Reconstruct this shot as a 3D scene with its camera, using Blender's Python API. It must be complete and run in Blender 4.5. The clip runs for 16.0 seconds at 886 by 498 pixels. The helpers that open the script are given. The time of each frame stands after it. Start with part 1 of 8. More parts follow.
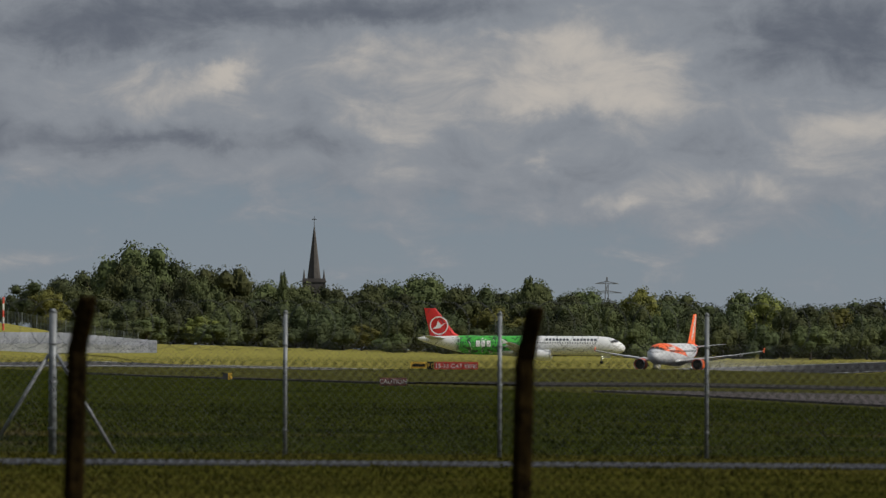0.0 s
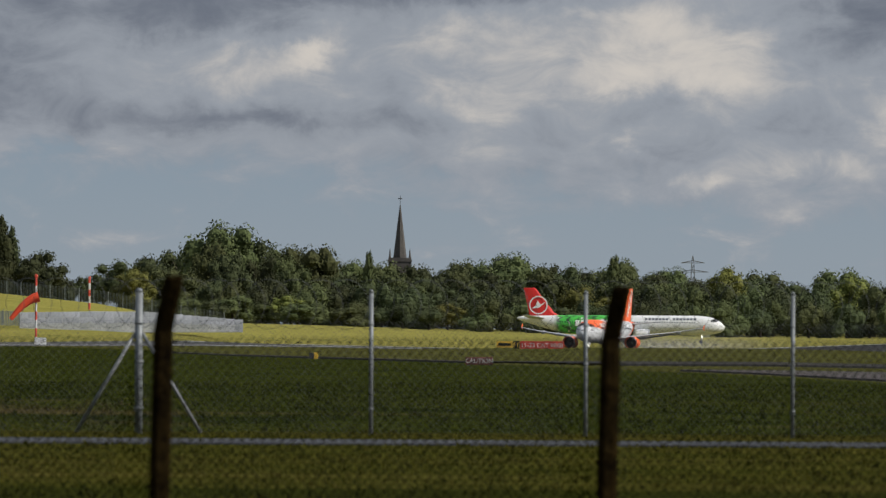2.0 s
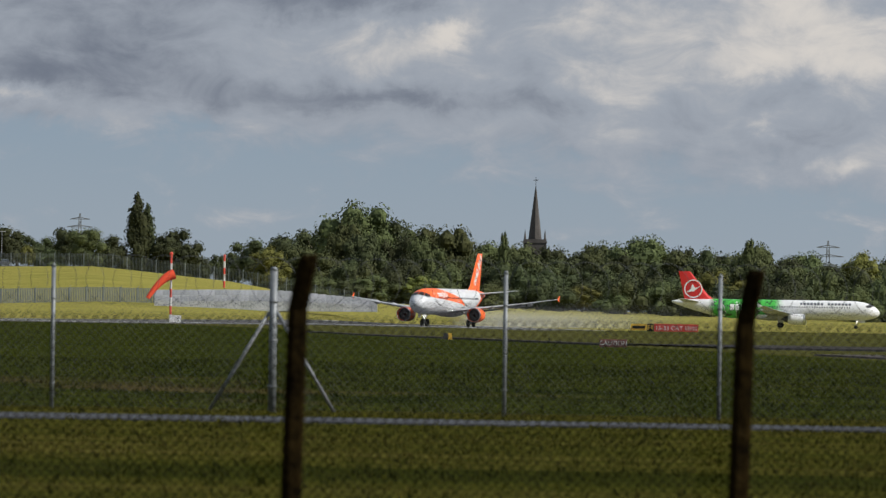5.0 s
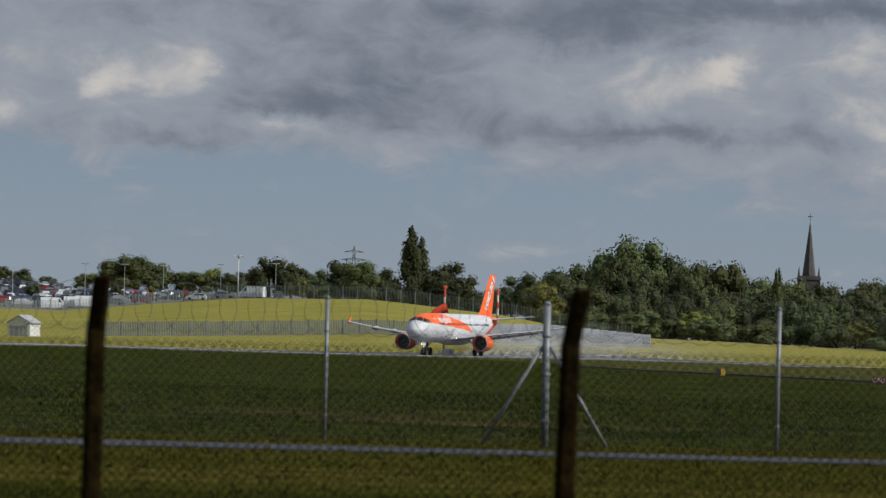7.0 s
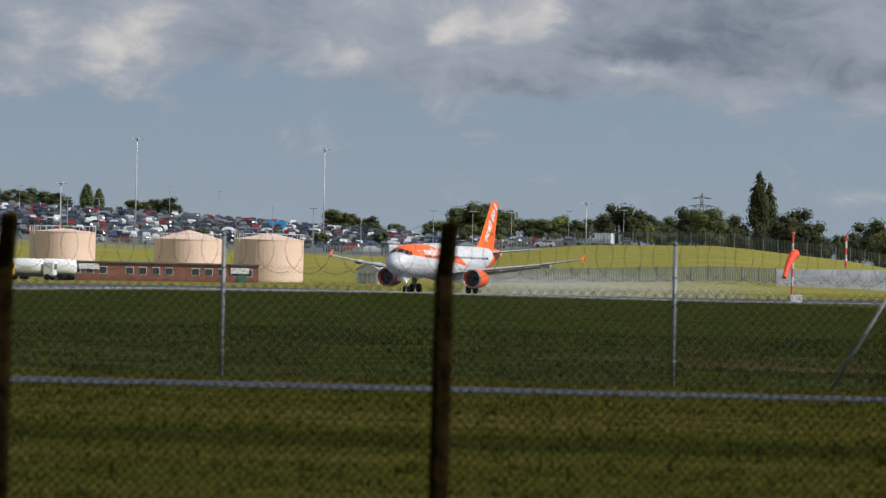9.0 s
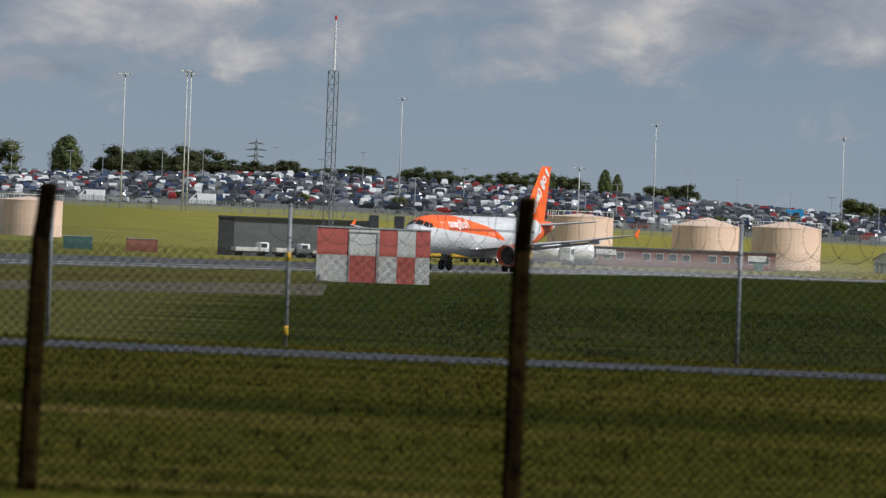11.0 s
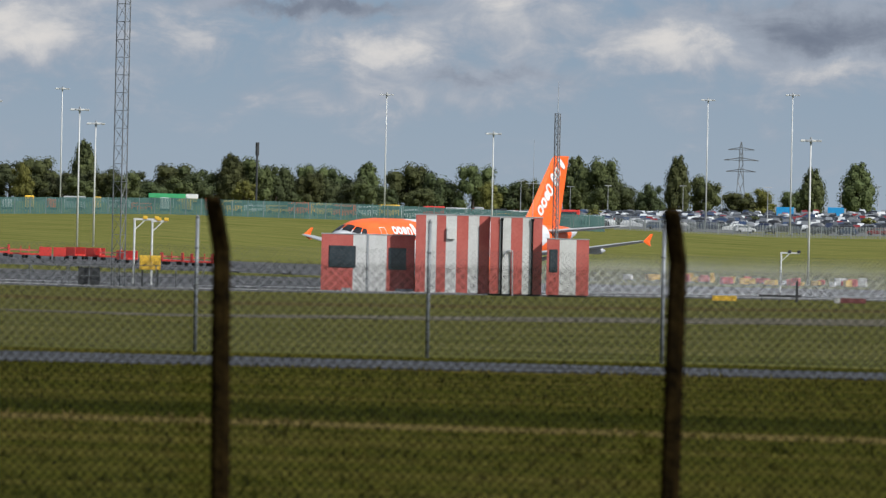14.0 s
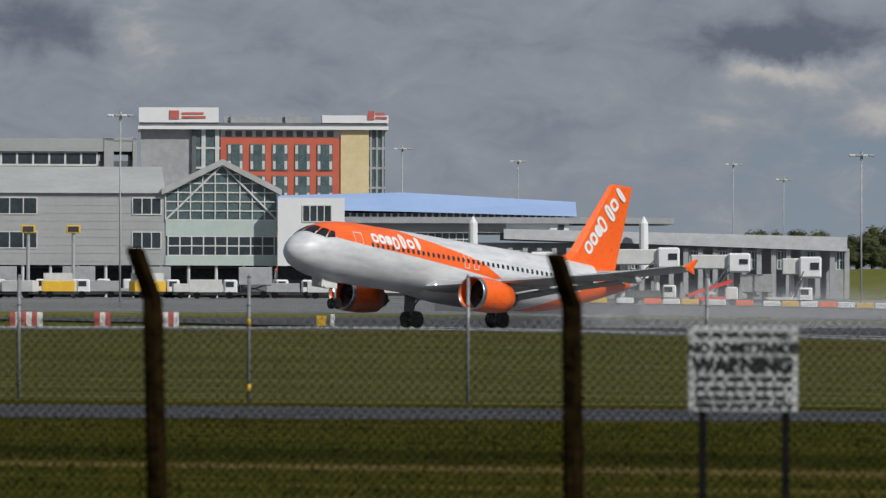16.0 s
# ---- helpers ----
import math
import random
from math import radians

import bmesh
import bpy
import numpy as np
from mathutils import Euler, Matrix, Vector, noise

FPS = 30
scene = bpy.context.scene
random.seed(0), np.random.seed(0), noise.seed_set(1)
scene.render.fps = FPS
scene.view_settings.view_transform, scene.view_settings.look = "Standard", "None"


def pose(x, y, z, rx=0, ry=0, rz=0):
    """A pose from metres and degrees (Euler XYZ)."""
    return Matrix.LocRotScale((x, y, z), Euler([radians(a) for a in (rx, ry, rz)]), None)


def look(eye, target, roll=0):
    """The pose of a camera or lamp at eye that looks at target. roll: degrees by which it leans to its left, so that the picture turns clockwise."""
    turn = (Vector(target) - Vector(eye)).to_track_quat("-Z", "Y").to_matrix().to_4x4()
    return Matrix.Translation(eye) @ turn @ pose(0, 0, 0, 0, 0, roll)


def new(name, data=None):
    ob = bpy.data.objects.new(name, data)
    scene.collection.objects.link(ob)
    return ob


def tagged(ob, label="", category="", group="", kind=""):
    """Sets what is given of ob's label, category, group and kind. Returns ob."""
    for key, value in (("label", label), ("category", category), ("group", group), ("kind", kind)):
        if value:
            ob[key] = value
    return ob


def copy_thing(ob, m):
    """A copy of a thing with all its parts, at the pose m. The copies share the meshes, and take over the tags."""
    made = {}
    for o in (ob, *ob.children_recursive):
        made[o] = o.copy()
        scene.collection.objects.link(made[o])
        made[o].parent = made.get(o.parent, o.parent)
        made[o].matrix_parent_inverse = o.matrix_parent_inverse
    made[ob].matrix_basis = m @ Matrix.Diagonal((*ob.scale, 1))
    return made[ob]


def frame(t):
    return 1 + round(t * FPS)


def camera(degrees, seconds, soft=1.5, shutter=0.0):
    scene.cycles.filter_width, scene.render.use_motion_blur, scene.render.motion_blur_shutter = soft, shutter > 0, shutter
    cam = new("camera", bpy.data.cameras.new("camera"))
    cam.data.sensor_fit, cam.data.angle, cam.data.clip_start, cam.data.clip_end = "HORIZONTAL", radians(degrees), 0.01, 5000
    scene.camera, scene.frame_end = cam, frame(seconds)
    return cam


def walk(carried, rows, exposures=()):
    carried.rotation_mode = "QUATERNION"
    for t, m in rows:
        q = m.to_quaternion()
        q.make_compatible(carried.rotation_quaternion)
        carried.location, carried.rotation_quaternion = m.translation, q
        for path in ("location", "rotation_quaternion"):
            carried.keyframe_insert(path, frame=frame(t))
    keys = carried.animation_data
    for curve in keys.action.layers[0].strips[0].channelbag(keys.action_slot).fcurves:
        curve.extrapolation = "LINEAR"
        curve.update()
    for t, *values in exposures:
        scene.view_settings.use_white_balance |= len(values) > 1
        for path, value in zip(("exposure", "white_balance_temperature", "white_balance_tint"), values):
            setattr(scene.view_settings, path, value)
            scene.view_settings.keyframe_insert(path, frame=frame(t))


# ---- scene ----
EYE = 1.35          # height of the lens over the grass at the viewpoint, metres
cam = camera(6.5, 16.0, soft=1.35)
cam.data.dof.use_dof = True
cam.data.dof.focus_distance = 800.0
cam.data.dof.aperture_fstop = 9.0
# seconds, yaw, pitch, roll of the panning camera, which stands on one spot
ROWS = [
    (0.0, -13.438, 0.823, -0.343), (0.5, -13.464, 0.740, -0.327), (1.0, -13.365, 0.889, 0.059), (1.5, -13.101, 0.817, -0.219),
    (2.0, -12.807, 0.667, -0.330), (2.5, -12.433, 0.592, -0.136), (3.0, -12.492, 0.808, -0.377), (5.3, -11.582, 0.513, -1.190),
    (5.5, -11.420, 0.537, -1.392), (6.0, -10.840, 0.772, -1.438), (6.5, -10.397, 0.766, -1.531), (7.0, -9.816, 0.731, -1.456),
    (7.5, -9.223, 0.604, -1.304), (8.0, -8.796, 0.381, -1.742), (8.5, -8.239, 0.287, -1.623), (9.0, -7.259, 0.278, -1.318),
    (9.5, -6.185, 0.309, -1.337), (9.7, -5.788, 0.315, -1.527), (11.9, -1.836, -0.086, -1.976), (12.0, -1.634, 0.003, -1.910),
    (12.5, -0.104, 0.122, -1.531), (13.0, 1.335, 0.232, -1.594), (13.3, 2.138, 0.216, -1.642), (13.5, 2.679, 0.141, -1.395),
    (14.0, 4.480, 0.133, -1.258), (14.5, 6.517, 0.097, -1.128), (15.0, 8.380, 0.210, -0.797), (15.1, 8.986, 0.237, -0.746),
    (15.5, 10.966, 0.326, -0.290), (15.6, 11.459, 0.367, -0.258), (16.0, 13.438, 0.512, -0.158),
]
# the clip's own exposure opens up over the dark wood and closes again towards the bright buildings
KELVIN = [(0.0, 6400), (5.5, 6200), (9.0, 6050), (14.0, 6000), (16.0, 6150)]
STOPS = [(0.0, -0.15), (1.5, 0.03), (2.5, 0.22), (3.0, 0.21), (5.5, 0.33), (6.0, 0.10), (6.5, 0.04), (7.0, 0.08), (7.5, 0.46), (8.0, 0.4), (8.5, 0.3), (9.0, 0.25), (9.5, 0.06), (12.0, 0.26), (12.5, 0.35), (13.0, 0.44), (13.5, 0.22), (14.0, 0.42), (14.5, 0.33), (15.0, 0.0), (16.0, -0.12)]


def lerp_table(table, x):
    """Linear interpolation in rows (x, values...)."""
    if x <= table[0][0]:
        return table[0][1:]
    for a, b in zip(table, table[1:]):
        if x <= b[0]:
            k = (x - a[0]) / (b[0] - a[0])
            return tuple(p + (q - p) * k for p, q in zip(a[1:], b[1:]))
    return table[-1][1:]


walk(cam, [(t, pose(0, 0, EYE, 90 + pitch, roll, yaw)) for t, yaw, pitch, roll in ROWS], [(t, stops, lerp_table(KELVIN, t)[0], 10) for t, stops in STOPS])

# ---- plan: bearings in degrees (left of +y is positive), distances in metres from the viewpoint ----
RUN_BEARING, RUN_OFF = -28.7, 357.0
RUN_DIR = Vector((-math.sin(radians(RUN_BEARING)), math.cos(radians(RUN_BEARING))))
RUN_FOOT = Vector((-math.sin(radians(RUN_BEARING + 90)), math.cos(radians(RUN_BEARING + 90)))) * RUN_OFF


def polar(b, d):
    return -math.sin(radians(b)) * d, math.cos(radians(b)) * d


# bearing: height of the runway strip, then distance and rise (degrees over eye level) of bank foot, bank top, plateau
LAND_RIGHT = [
    (-60, -1.6, 1900, 0.03, 2100, 0.05, 2600, 0.05),
    (-15.2, -1.6, 1900, 0.03, 2000, 0.06, 2600, 0.06),
    (-13, -0.45, 1800, 0.03, 1950, 0.08, 2500, 0.08),
    (-12, 0.1, 1700, 0.04, 1900, 0.10, 2400, 0.10),
    (-11, 0.3, 1300, 0.06, 1500, 0.12, 2300, 0.12),
    (-10.3, 0.25, 1300, 0.09, 1480, 0.25, 2200, 0.22),
    (-9.3, 0.2, 1300, 0.10, 1480, 0.35, 2200, 0.30),
    (-8.3, 0.3, 1300, 0.06, 1520, 0.33, 2100, 0.36),
    (-7.0, 0.5, 1300, 0.02, 1550, 0.21, 2100, 0.37),
    (-5.0, 0.3, 1300, 0.00, 1550, 0.25, 2100, 0.49),
    (-2.6, -0.4, 1250, -0.03, 1550, 0.31, 2100, 0.565),
]
LAND_LEFT = [
    (0.0, -0.75, 1200, -0.03, 1500, 0.30, 2000, 0.48),
    (2.0, -0.75, 1200, -0.03, 1500, 0.295, 2000, 0.43),
    (4.0, -0.8, 1200, 0.0, 1450, 0.32, 2000, 0.39),
    (6.5, -0.8, 1150, 0.07, 1400, 0.34, 2000, 0.42),
    (8.2, -0.5, 1100, 0.09, 1400, 0.31, 2000, 0.42),
    (9.2, -0.3, 950, 0.11, 1300, 0.14, 2000, 0.40),
    (13.4, 0.6, 900, 0.15, 1200, 0.16, 2000, 0.30),
    (60, 0.6, 900, 0.15, 1200, 0.16, 2000, 0.20),
]
LAND = LAND_RIGHT + LAND_LEFT


def land(x, y):
    """Height of the ground."""
    d = math.hypot(x, y)
    b = math.degrees(math.atan2(-x, y)) if y > 0 else math.copysign(60, -x)
    b = max(-60.0, min(60.0, b))
    zr, d1, e1, d2, e2, d3, e3 = lerp_table(LAND, b)
    dr = min(RUN_OFF / math.sin(radians(max(b - RUN_BEARING, 14.0))), 1400.0)
    swell = lerp_table([(-60, 0.15), (-16.7, 0.15), (-15.2, 0.6), (-14, 0.6), (-12, 0.35), (-9, 0.0), (60, 0.0)], b)[0]
    rows = [(0, 0.0), (130, 0.0), (max(dr * 0.62, 300), max(zr, swell) if b < -9 else zr), (dr - 40, zr), (dr + 60, zr)]
    for dd, e in ((d1, e1), (d2, e2), (d3, e3)):
        rows.append((max(dd, rows[-1][0] + 40), EYE + dd * math.tan(radians(e))))
    rows.append((6000, rows[-1][1]))
    return lerp_table(rows, d)[0]


def at(b, d, dz=0.0):
    x, y = polar(b, d)
    return Vector((x, y, land(x, y) + dz))


def rise(d, e):
    """Height of what stands d metres off, e degrees over eye level."""
    return EYE + d * math.tan(radians(e))


# ---- light ----
SUN_BEARING, SUN_HEIGHT = -122.0, 38.0
sun_dir = Vector((*polar(SUN_BEARING, math.cos(radians(SUN_HEIGHT))), math.sin(radians(SUN_HEIGHT))))
sun = new("sun", bpy.data.lights.new("sun", "SUN"))
sun.data.energy, sun.data.angle, sun.data.color = 3.6, radians(0.6), (1.0, 0.94, 0.84)
sun.matrix_basis = look(sun_dir * 1000, (0, 0, 0))


class Nodes:
    """Short hand for node trees."""

    def __init__(self, tree):
        self.tree = tree

    def add(self, kind, **values):
        n = self.tree.nodes.new(kind)
        for key, value in values.items():
            if key in n.inputs:
                n.inputs[key].default_value = value
        return n

    def link(self, a, b):
        self.tree.links.new(a, b)

    def math(self, op, a, b=0.0, c=0.0, clamp=False):
        n = self.tree.nodes.new("ShaderNodeMath")
        n.operation, n.use_clamp = op, clamp
        for i, v in enumerate((a, b, c)):
            if isinstance(v, (int, float)):
                n.inputs[i].default_value = v
            else:
                self.link(v, n.inputs[i])
        return n.outputs[0]

    def smooth(self, v, lo, hi):
        n = self.tree.nodes.new("ShaderNodeMapRange")
        n.interpolation_type = "SMOOTHSTEP"
        self.link(v, n.inputs[0])
        n.inputs[1].default_value, n.inputs[2].default_value = lo, hi
        return n.outputs[0]

    def mix(self, fac, a, b):
        n = self.tree.nodes.new("ShaderNodeMix")
        n.data_type = "RGBA"
        for i, v in ((0, fac), (6, a), (7, b)):
            if isinstance(v, (int, float)):
                n.inputs[i].default_value = v
            elif isinstance(v, tuple):
                n.inputs[i].default_value = (*v[:3], 1)
            else:
                self.link(v, n.inputs[i])
        return n.outputs[2]

    def noise(self, vec, scale, detail=4.0, rough=0.55, dist=0.0):
        n = self.tree.nodes.new("ShaderNodeTexNoise")
        if vec is not None:
            self.link(vec, n.inputs["Vector"])
        n.inputs["Scale"].default_value, n.inputs["Detail"].default_value = scale, detail
        n.inputs["Roughness"].default_value, n.inputs["Distortion"].default_value = rough, dist
        return n.outputs["Fac"]

    def xyz(self, x, y, z=0.0):
        n = self.tree.nodes.new("ShaderNodeCombineXYZ")
        for i, v in enumerate((x, y, z)):
            if isinstance(v, (int, float)):
                n.inputs[i].default_value = v
            else:
                self.link(v, n.inputs[i])
        return n.outputs[0]


world = bpy.data.worlds.new("sky")
scene.world = world
world.use_nodes = True
W = Nodes(world.node_tree)
world.node_tree.nodes.clear()
sky = W.add("ShaderNodeTexSky")
sky.sky_type, sky.sun_disc = "NISHITA", False
sky.sun_elevation, sky.sun_rotation = radians(SUN_HEIGHT), radians(-SUN_BEARING)
sky.air_density, sky.dust_density, sky.ozone_density = 1.0, 1.2, 1.5
scaled = W.tree.nodes.new("ShaderNodeVectorMath")
scaled.operation = "MULTIPLY"
W.link(sky.outputs[0], scaled.inputs[0])
scaled.inputs[1].default_value = (0.040, 0.042, 0.040)
sep = W.add("ShaderNodeSeparateXYZ")
W.link(W.add("ShaderNodeTexCoord").outputs["Generated"], sep.inputs[0])
sx, sy, sz = sep.outputs
BEAR = W.math("MULTIPLY", W.math("ARCTAN2", W.math("MULTIPLY", sx, -1.0), sy), 57.2958)
ELEV = W.math("MULTIPLY", W.math("ARCSINE", sz), 57.2958)
SKYP = W.xyz(BEAR, W.math("MULTIPLY", ELEV, 1.6), 0.0)
warp = W.math("MULTIPLY", W.math("SUBTRACT", W.noise(SKYP, 2.2, 6.0, 0.62), 0.5), 0.75)
warp2 = W.math("MULTIPLY", W.math("SUBTRACT", W.noise(W.xyz(ELEV, BEAR, 7.0), 2.4, 6.0, 0.62), 0.5), 0.42)
WARPED = W.xyz(W.math("ADD", BEAR, warp), W.math("ADD", ELEV, warp2))


def cloud_field(blobs):
    """Soft union of cloud masses: bearing, rise, half width, half height, weight."""
    total = None
    for b, e, w, h, k in blobs:
        fit = W.tree.nodes.new("ShaderNodeVectorMath")
        fit.operation = "MULTIPLY_ADD"
        W.link(WARPED, fit.inputs[0])
        fit.inputs[1].default_value, fit.inputs[2].default_value = (1 / w, 1 / h, 0), (-b / w, -e / h, 0)
        dot = W.tree.nodes.new("ShaderNodeVectorMath")
        dot.operation = "DOT_PRODUCT"
        W.link(fit.outputs[0], dot.inputs[0])
        W.link(fit.outputs[0], dot.inputs[1])
        fall = W.math("POWER", 0.36788, dot.outputs["Value"])
        total = W.math("MULTIPLY_ADD", fall, k, 0.0 if total is None else total)
    return total


# cloud masses over the field: bearing, rise, half width, half height, weight
DARK_OVER_RIGHT = [(-16.4, 1.34, 0.46, 0.057, 0.22), (-16.15, 2.36, 0.78, 0.358, 0.83), (-15.53, 1.65, 0.32, 0.215, 0.29), (-12.82, 2.57, 1.28, 0.143, 0.72), (-11.53, 1.58, 1.19, 0.076, 0.32), (-11.21, 1.64, 1.46, 0.124, 0.22), (-10.79, 2.43, 1.14, 0.229, 0.61)]
DARK_OVER_HILL = [(-9.41, 1.76, 1.5, 0.181, 0.28), (-9.15, 1.88, 1.05, 0.286, 0.38), (-8.9, 2.37, 1.96, 0.262, 0.28), (-7.62, 1.51, 0.87, 0.095, 0.36), (-5.71, 1.76, 0.41, 0.143, 0.18), (-3.02, 1.98, 0.36, 0.105, 0.36)]
DARK_OVER_TOWER = [(-0.51, 1.25, 0.59, 0.076, 0.29), (1.54, 1.75, 1.28, 0.162, 0.36), (1.8, 1.77, 0.68, 0.162, 0.36), (4.2, 1.41, 0.55, 0.057, 0.36), (5.45, 1.89, 0.68, 0.067, 0.58)]
DARK_OVER_TERMINAL = [(8.79, 2.07, 0.87, 0.124, 0.68), (10.79, 2.02, 0.68, 0.124, 0.72), (10.89, 2.12, 0.57, 0.172, 0.65), (11.51, 2.03, 0.41, 0.105, 0.29), (16.38, 2.16, 0.48, 0.2, 0.94)]
LIGHT_OVER_RIGHT = [(-16.31, 1.73, 0.7, 0.296, 0.69), (-15.82, 1.28, 1.09, 0.129, 0.37), (-15.3, 0.95, 0.27, 0.172, 0.37), (-14.78, 2.12, 0.85, 0.296, 0.55), (-14.64, 1.17, 0.19, 0.07, 0.46), (-14.62, 1.58, 0.4, 0.162, 0.23), (-14.32, 2.31, 0.7, 0.35, 0.6), (-14.18, 1.46, 0.12, 0.108, 0.55), (-14.16, 1.91, 1.19, 0.129, 0.46), (-13.33, 0.71, 0.3, 0.119, 0.16), (-13.12, 1.69, 0.42, 0.194, 0.6), (-13.08, 2.17, 0.65, 0.243, 0.51), (-13.04, 1.34, 0.3, 0.135, 0.37), (-12.75, 0.73, 0.25, 0.108, 0.13), (-11.81, 2.08, 0.18, 0.119, 0.51), (-11.69, 2.04, 0.22, 0.135, 0.28), (-11.29, 2.08, 0.85, 0.243, 0.55), (-10.8, 1.85, 1.0, 0.189, 0.28)]
LIGHT_OVER_HILL = [(-10.31, 0.72, 0.3, 0.097, 0.15), (-10.22, 0.7, 0.4, 0.108, 0.15), (-8.98, 0.73, 0.45, 0.097, 0.15), (-8.93, 0.71, 0.35, 0.097, 0.15), (-8.62, 1.61, 0.35, 0.07, 0.46), (-8.58, 1.6, 0.4, 0.097, 0.41), (-7.95, 2.07, 0.2, 0.269, 0.69), (-7.75, 1.9, 0.25, 0.216, 0.37), (-7.48, 0.7, 0.3, 0.097, 0.13), (-7.34, 1.96, 0.27, 0.259, 0.87), (-6.7, 2.02, 0.3, 0.151, 0.46), (-6.54, 1.66, 0.35, 0.129, 0.51), (-5.08, 1.87, 0.25, 0.205, 0.41), (-4.74, 1.65, 0.25, 0.226, 0.83), (-4.21, 1.79, 0.22, 0.243, 0.51), (-4.14, 1.41, 0.4, 0.135, 0.32), (-2.7, 1.63, 0.4, 0.323, 0.41)]
LIGHT_OVER_TOWER = [(-1.92, 1.39, 0.32, 0.172, 0.64), (-1.72, 1.92, 0.37, 0.194, 0.92), (-1.29, 1.59, 0.4, 0.162, 0.41), (-0.75, 1.74, 0.45, 0.296, 0.55), (-0.14, 1.28, 0.27, 0.092, 0.37), (0.62, 1.52, 1.39, 0.059, 0.32), (1.63, 1.53, 0.3, 0.092, 0.46), (2.7, 1.68, 0.42, 0.189, 0.46), (2.79, 1.68, 0.5, 0.172, 0.55), (3.98, 1.82, 0.4, 0.248, 0.74), (4.52, 1.21, 1.39, 0.119, 0.28), (4.95, 1.55, 0.37, 0.172, 0.92)]
LIGHT_OVER_TERMINAL = [(6.4, 1.66, 0.27, 0.194, 0.55), (7.42, 1.7, 0.4, 0.259, 0.83), (8.25, 1.73, 0.65, 0.269, 0.83), (8.42, 1.28, 0.55, 0.059, 0.46), (9.46, 1.77, 0.9, 0.162, 0.41), (10.08, 1.49, 0.47, 0.146, 0.6), (10.68, 1.83, 0.6, 0.162, 0.46), (11.01, 1.82, 0.27, 0.075, 0.64), (11.34, 1.56, 0.45, 0.14, 0.28), (11.48, 0.72, 0.3, 0.097, 0.2), (15.04, 1.89, 0.27, 0.097, 0.37), (15.7, 2.08, 0.21, 0.334, 0.55)]
VEIL = [(-15.16, 1.29, 2.28, 0.429, 0.49), (-13.43, 1.82, 4.1, 0.62, 0.7), (-10.85, 2.1, 3.65, 0.524, 0.84), (-6.04, 1.71, 3.65, 0.334, 0.38), (-0.06, 1.66, 3.65, 0.381, 0.34), (4.86, 1.33, 3.19, 0.334, 0.3), (9.25, 1.54, 1.82, 0.381, 0.26), (12.98, 1.52, 2.28, 1.049, 0.77), (15.87, 1.67, 2.28, 1.192, 0.84)]
dark = cloud_field(DARK_OVER_RIGHT + DARK_OVER_HILL + DARK_OVER_TOWER + DARK_OVER_TERMINAL)
light = cloud_field(LIGHT_OVER_RIGHT + LIGHT_OVER_HILL + LIGHT_OVER_TOWER + LIGHT_OVER_TERMINAL)
veil = cloud_field(VEIL)
billow = W.noise(W.xyz(BEAR, W.math("MULTIPLY", ELEV, 1.9), 0.0), 1.7, 9.0, 0.60, 0.5)
broad = W.noise(W.xyz(BEAR, W.math("MULTIPLY", ELEV, 2.6), 3.0), 0.45, 6.0, 0.55)
deck = W.smooth(ELEV, 1.5, 2.3)
puff = W.math("SUBTRACT", billow, 0.5)
cover = W.math("ADD", W.math("ADD", W.math("ADD", dark, light), veil), W.math("ADD", W.math("MULTIPLY", puff, 1.6), W.math("ADD", W.math("MULTIPLY", W.math("SUBTRACT", broad, 0.5), 0.7), W.math("MULTIPLY", deck, 0.45))))
cover = W.smooth(cover, 0.08, 0.66)
shade = W.math("ADD", W.math("SUBTRACT", light, W.math("MULTIPLY", dark, 1.1)), W.math("ADD", W.math("MULTIPLY", puff, 1.9), 0.22))
cloudcol = W.mix(W.smooth(shade, -0.85, 0.45), (0.128, 0.140, 0.170), (0.280, 0.296, 0.322))
cloudcol = W.mix(W.smooth(shade, 0.30, 1.40), cloudcol, (0.57, 0.52, 0.46))
clear = W.mix(0.8, scaled.outputs[0], W.mix(W.smooth(ELEV, 0.2, 2.2), (0.29, 0.335, 0.38), (0.205, 0.275, 0.355)))
skycol = W.mix(W.math("MULTIPLY", cover, 0.92), clear, cloudcol)
bg = W.add("ShaderNodeBackground", Strength=1.0)
W.link(skycol, bg.inputs[0])
W.link(bg.outputs[0], W.add("ShaderNodeOutputWorld").inputs[0])
# ---- materials ----


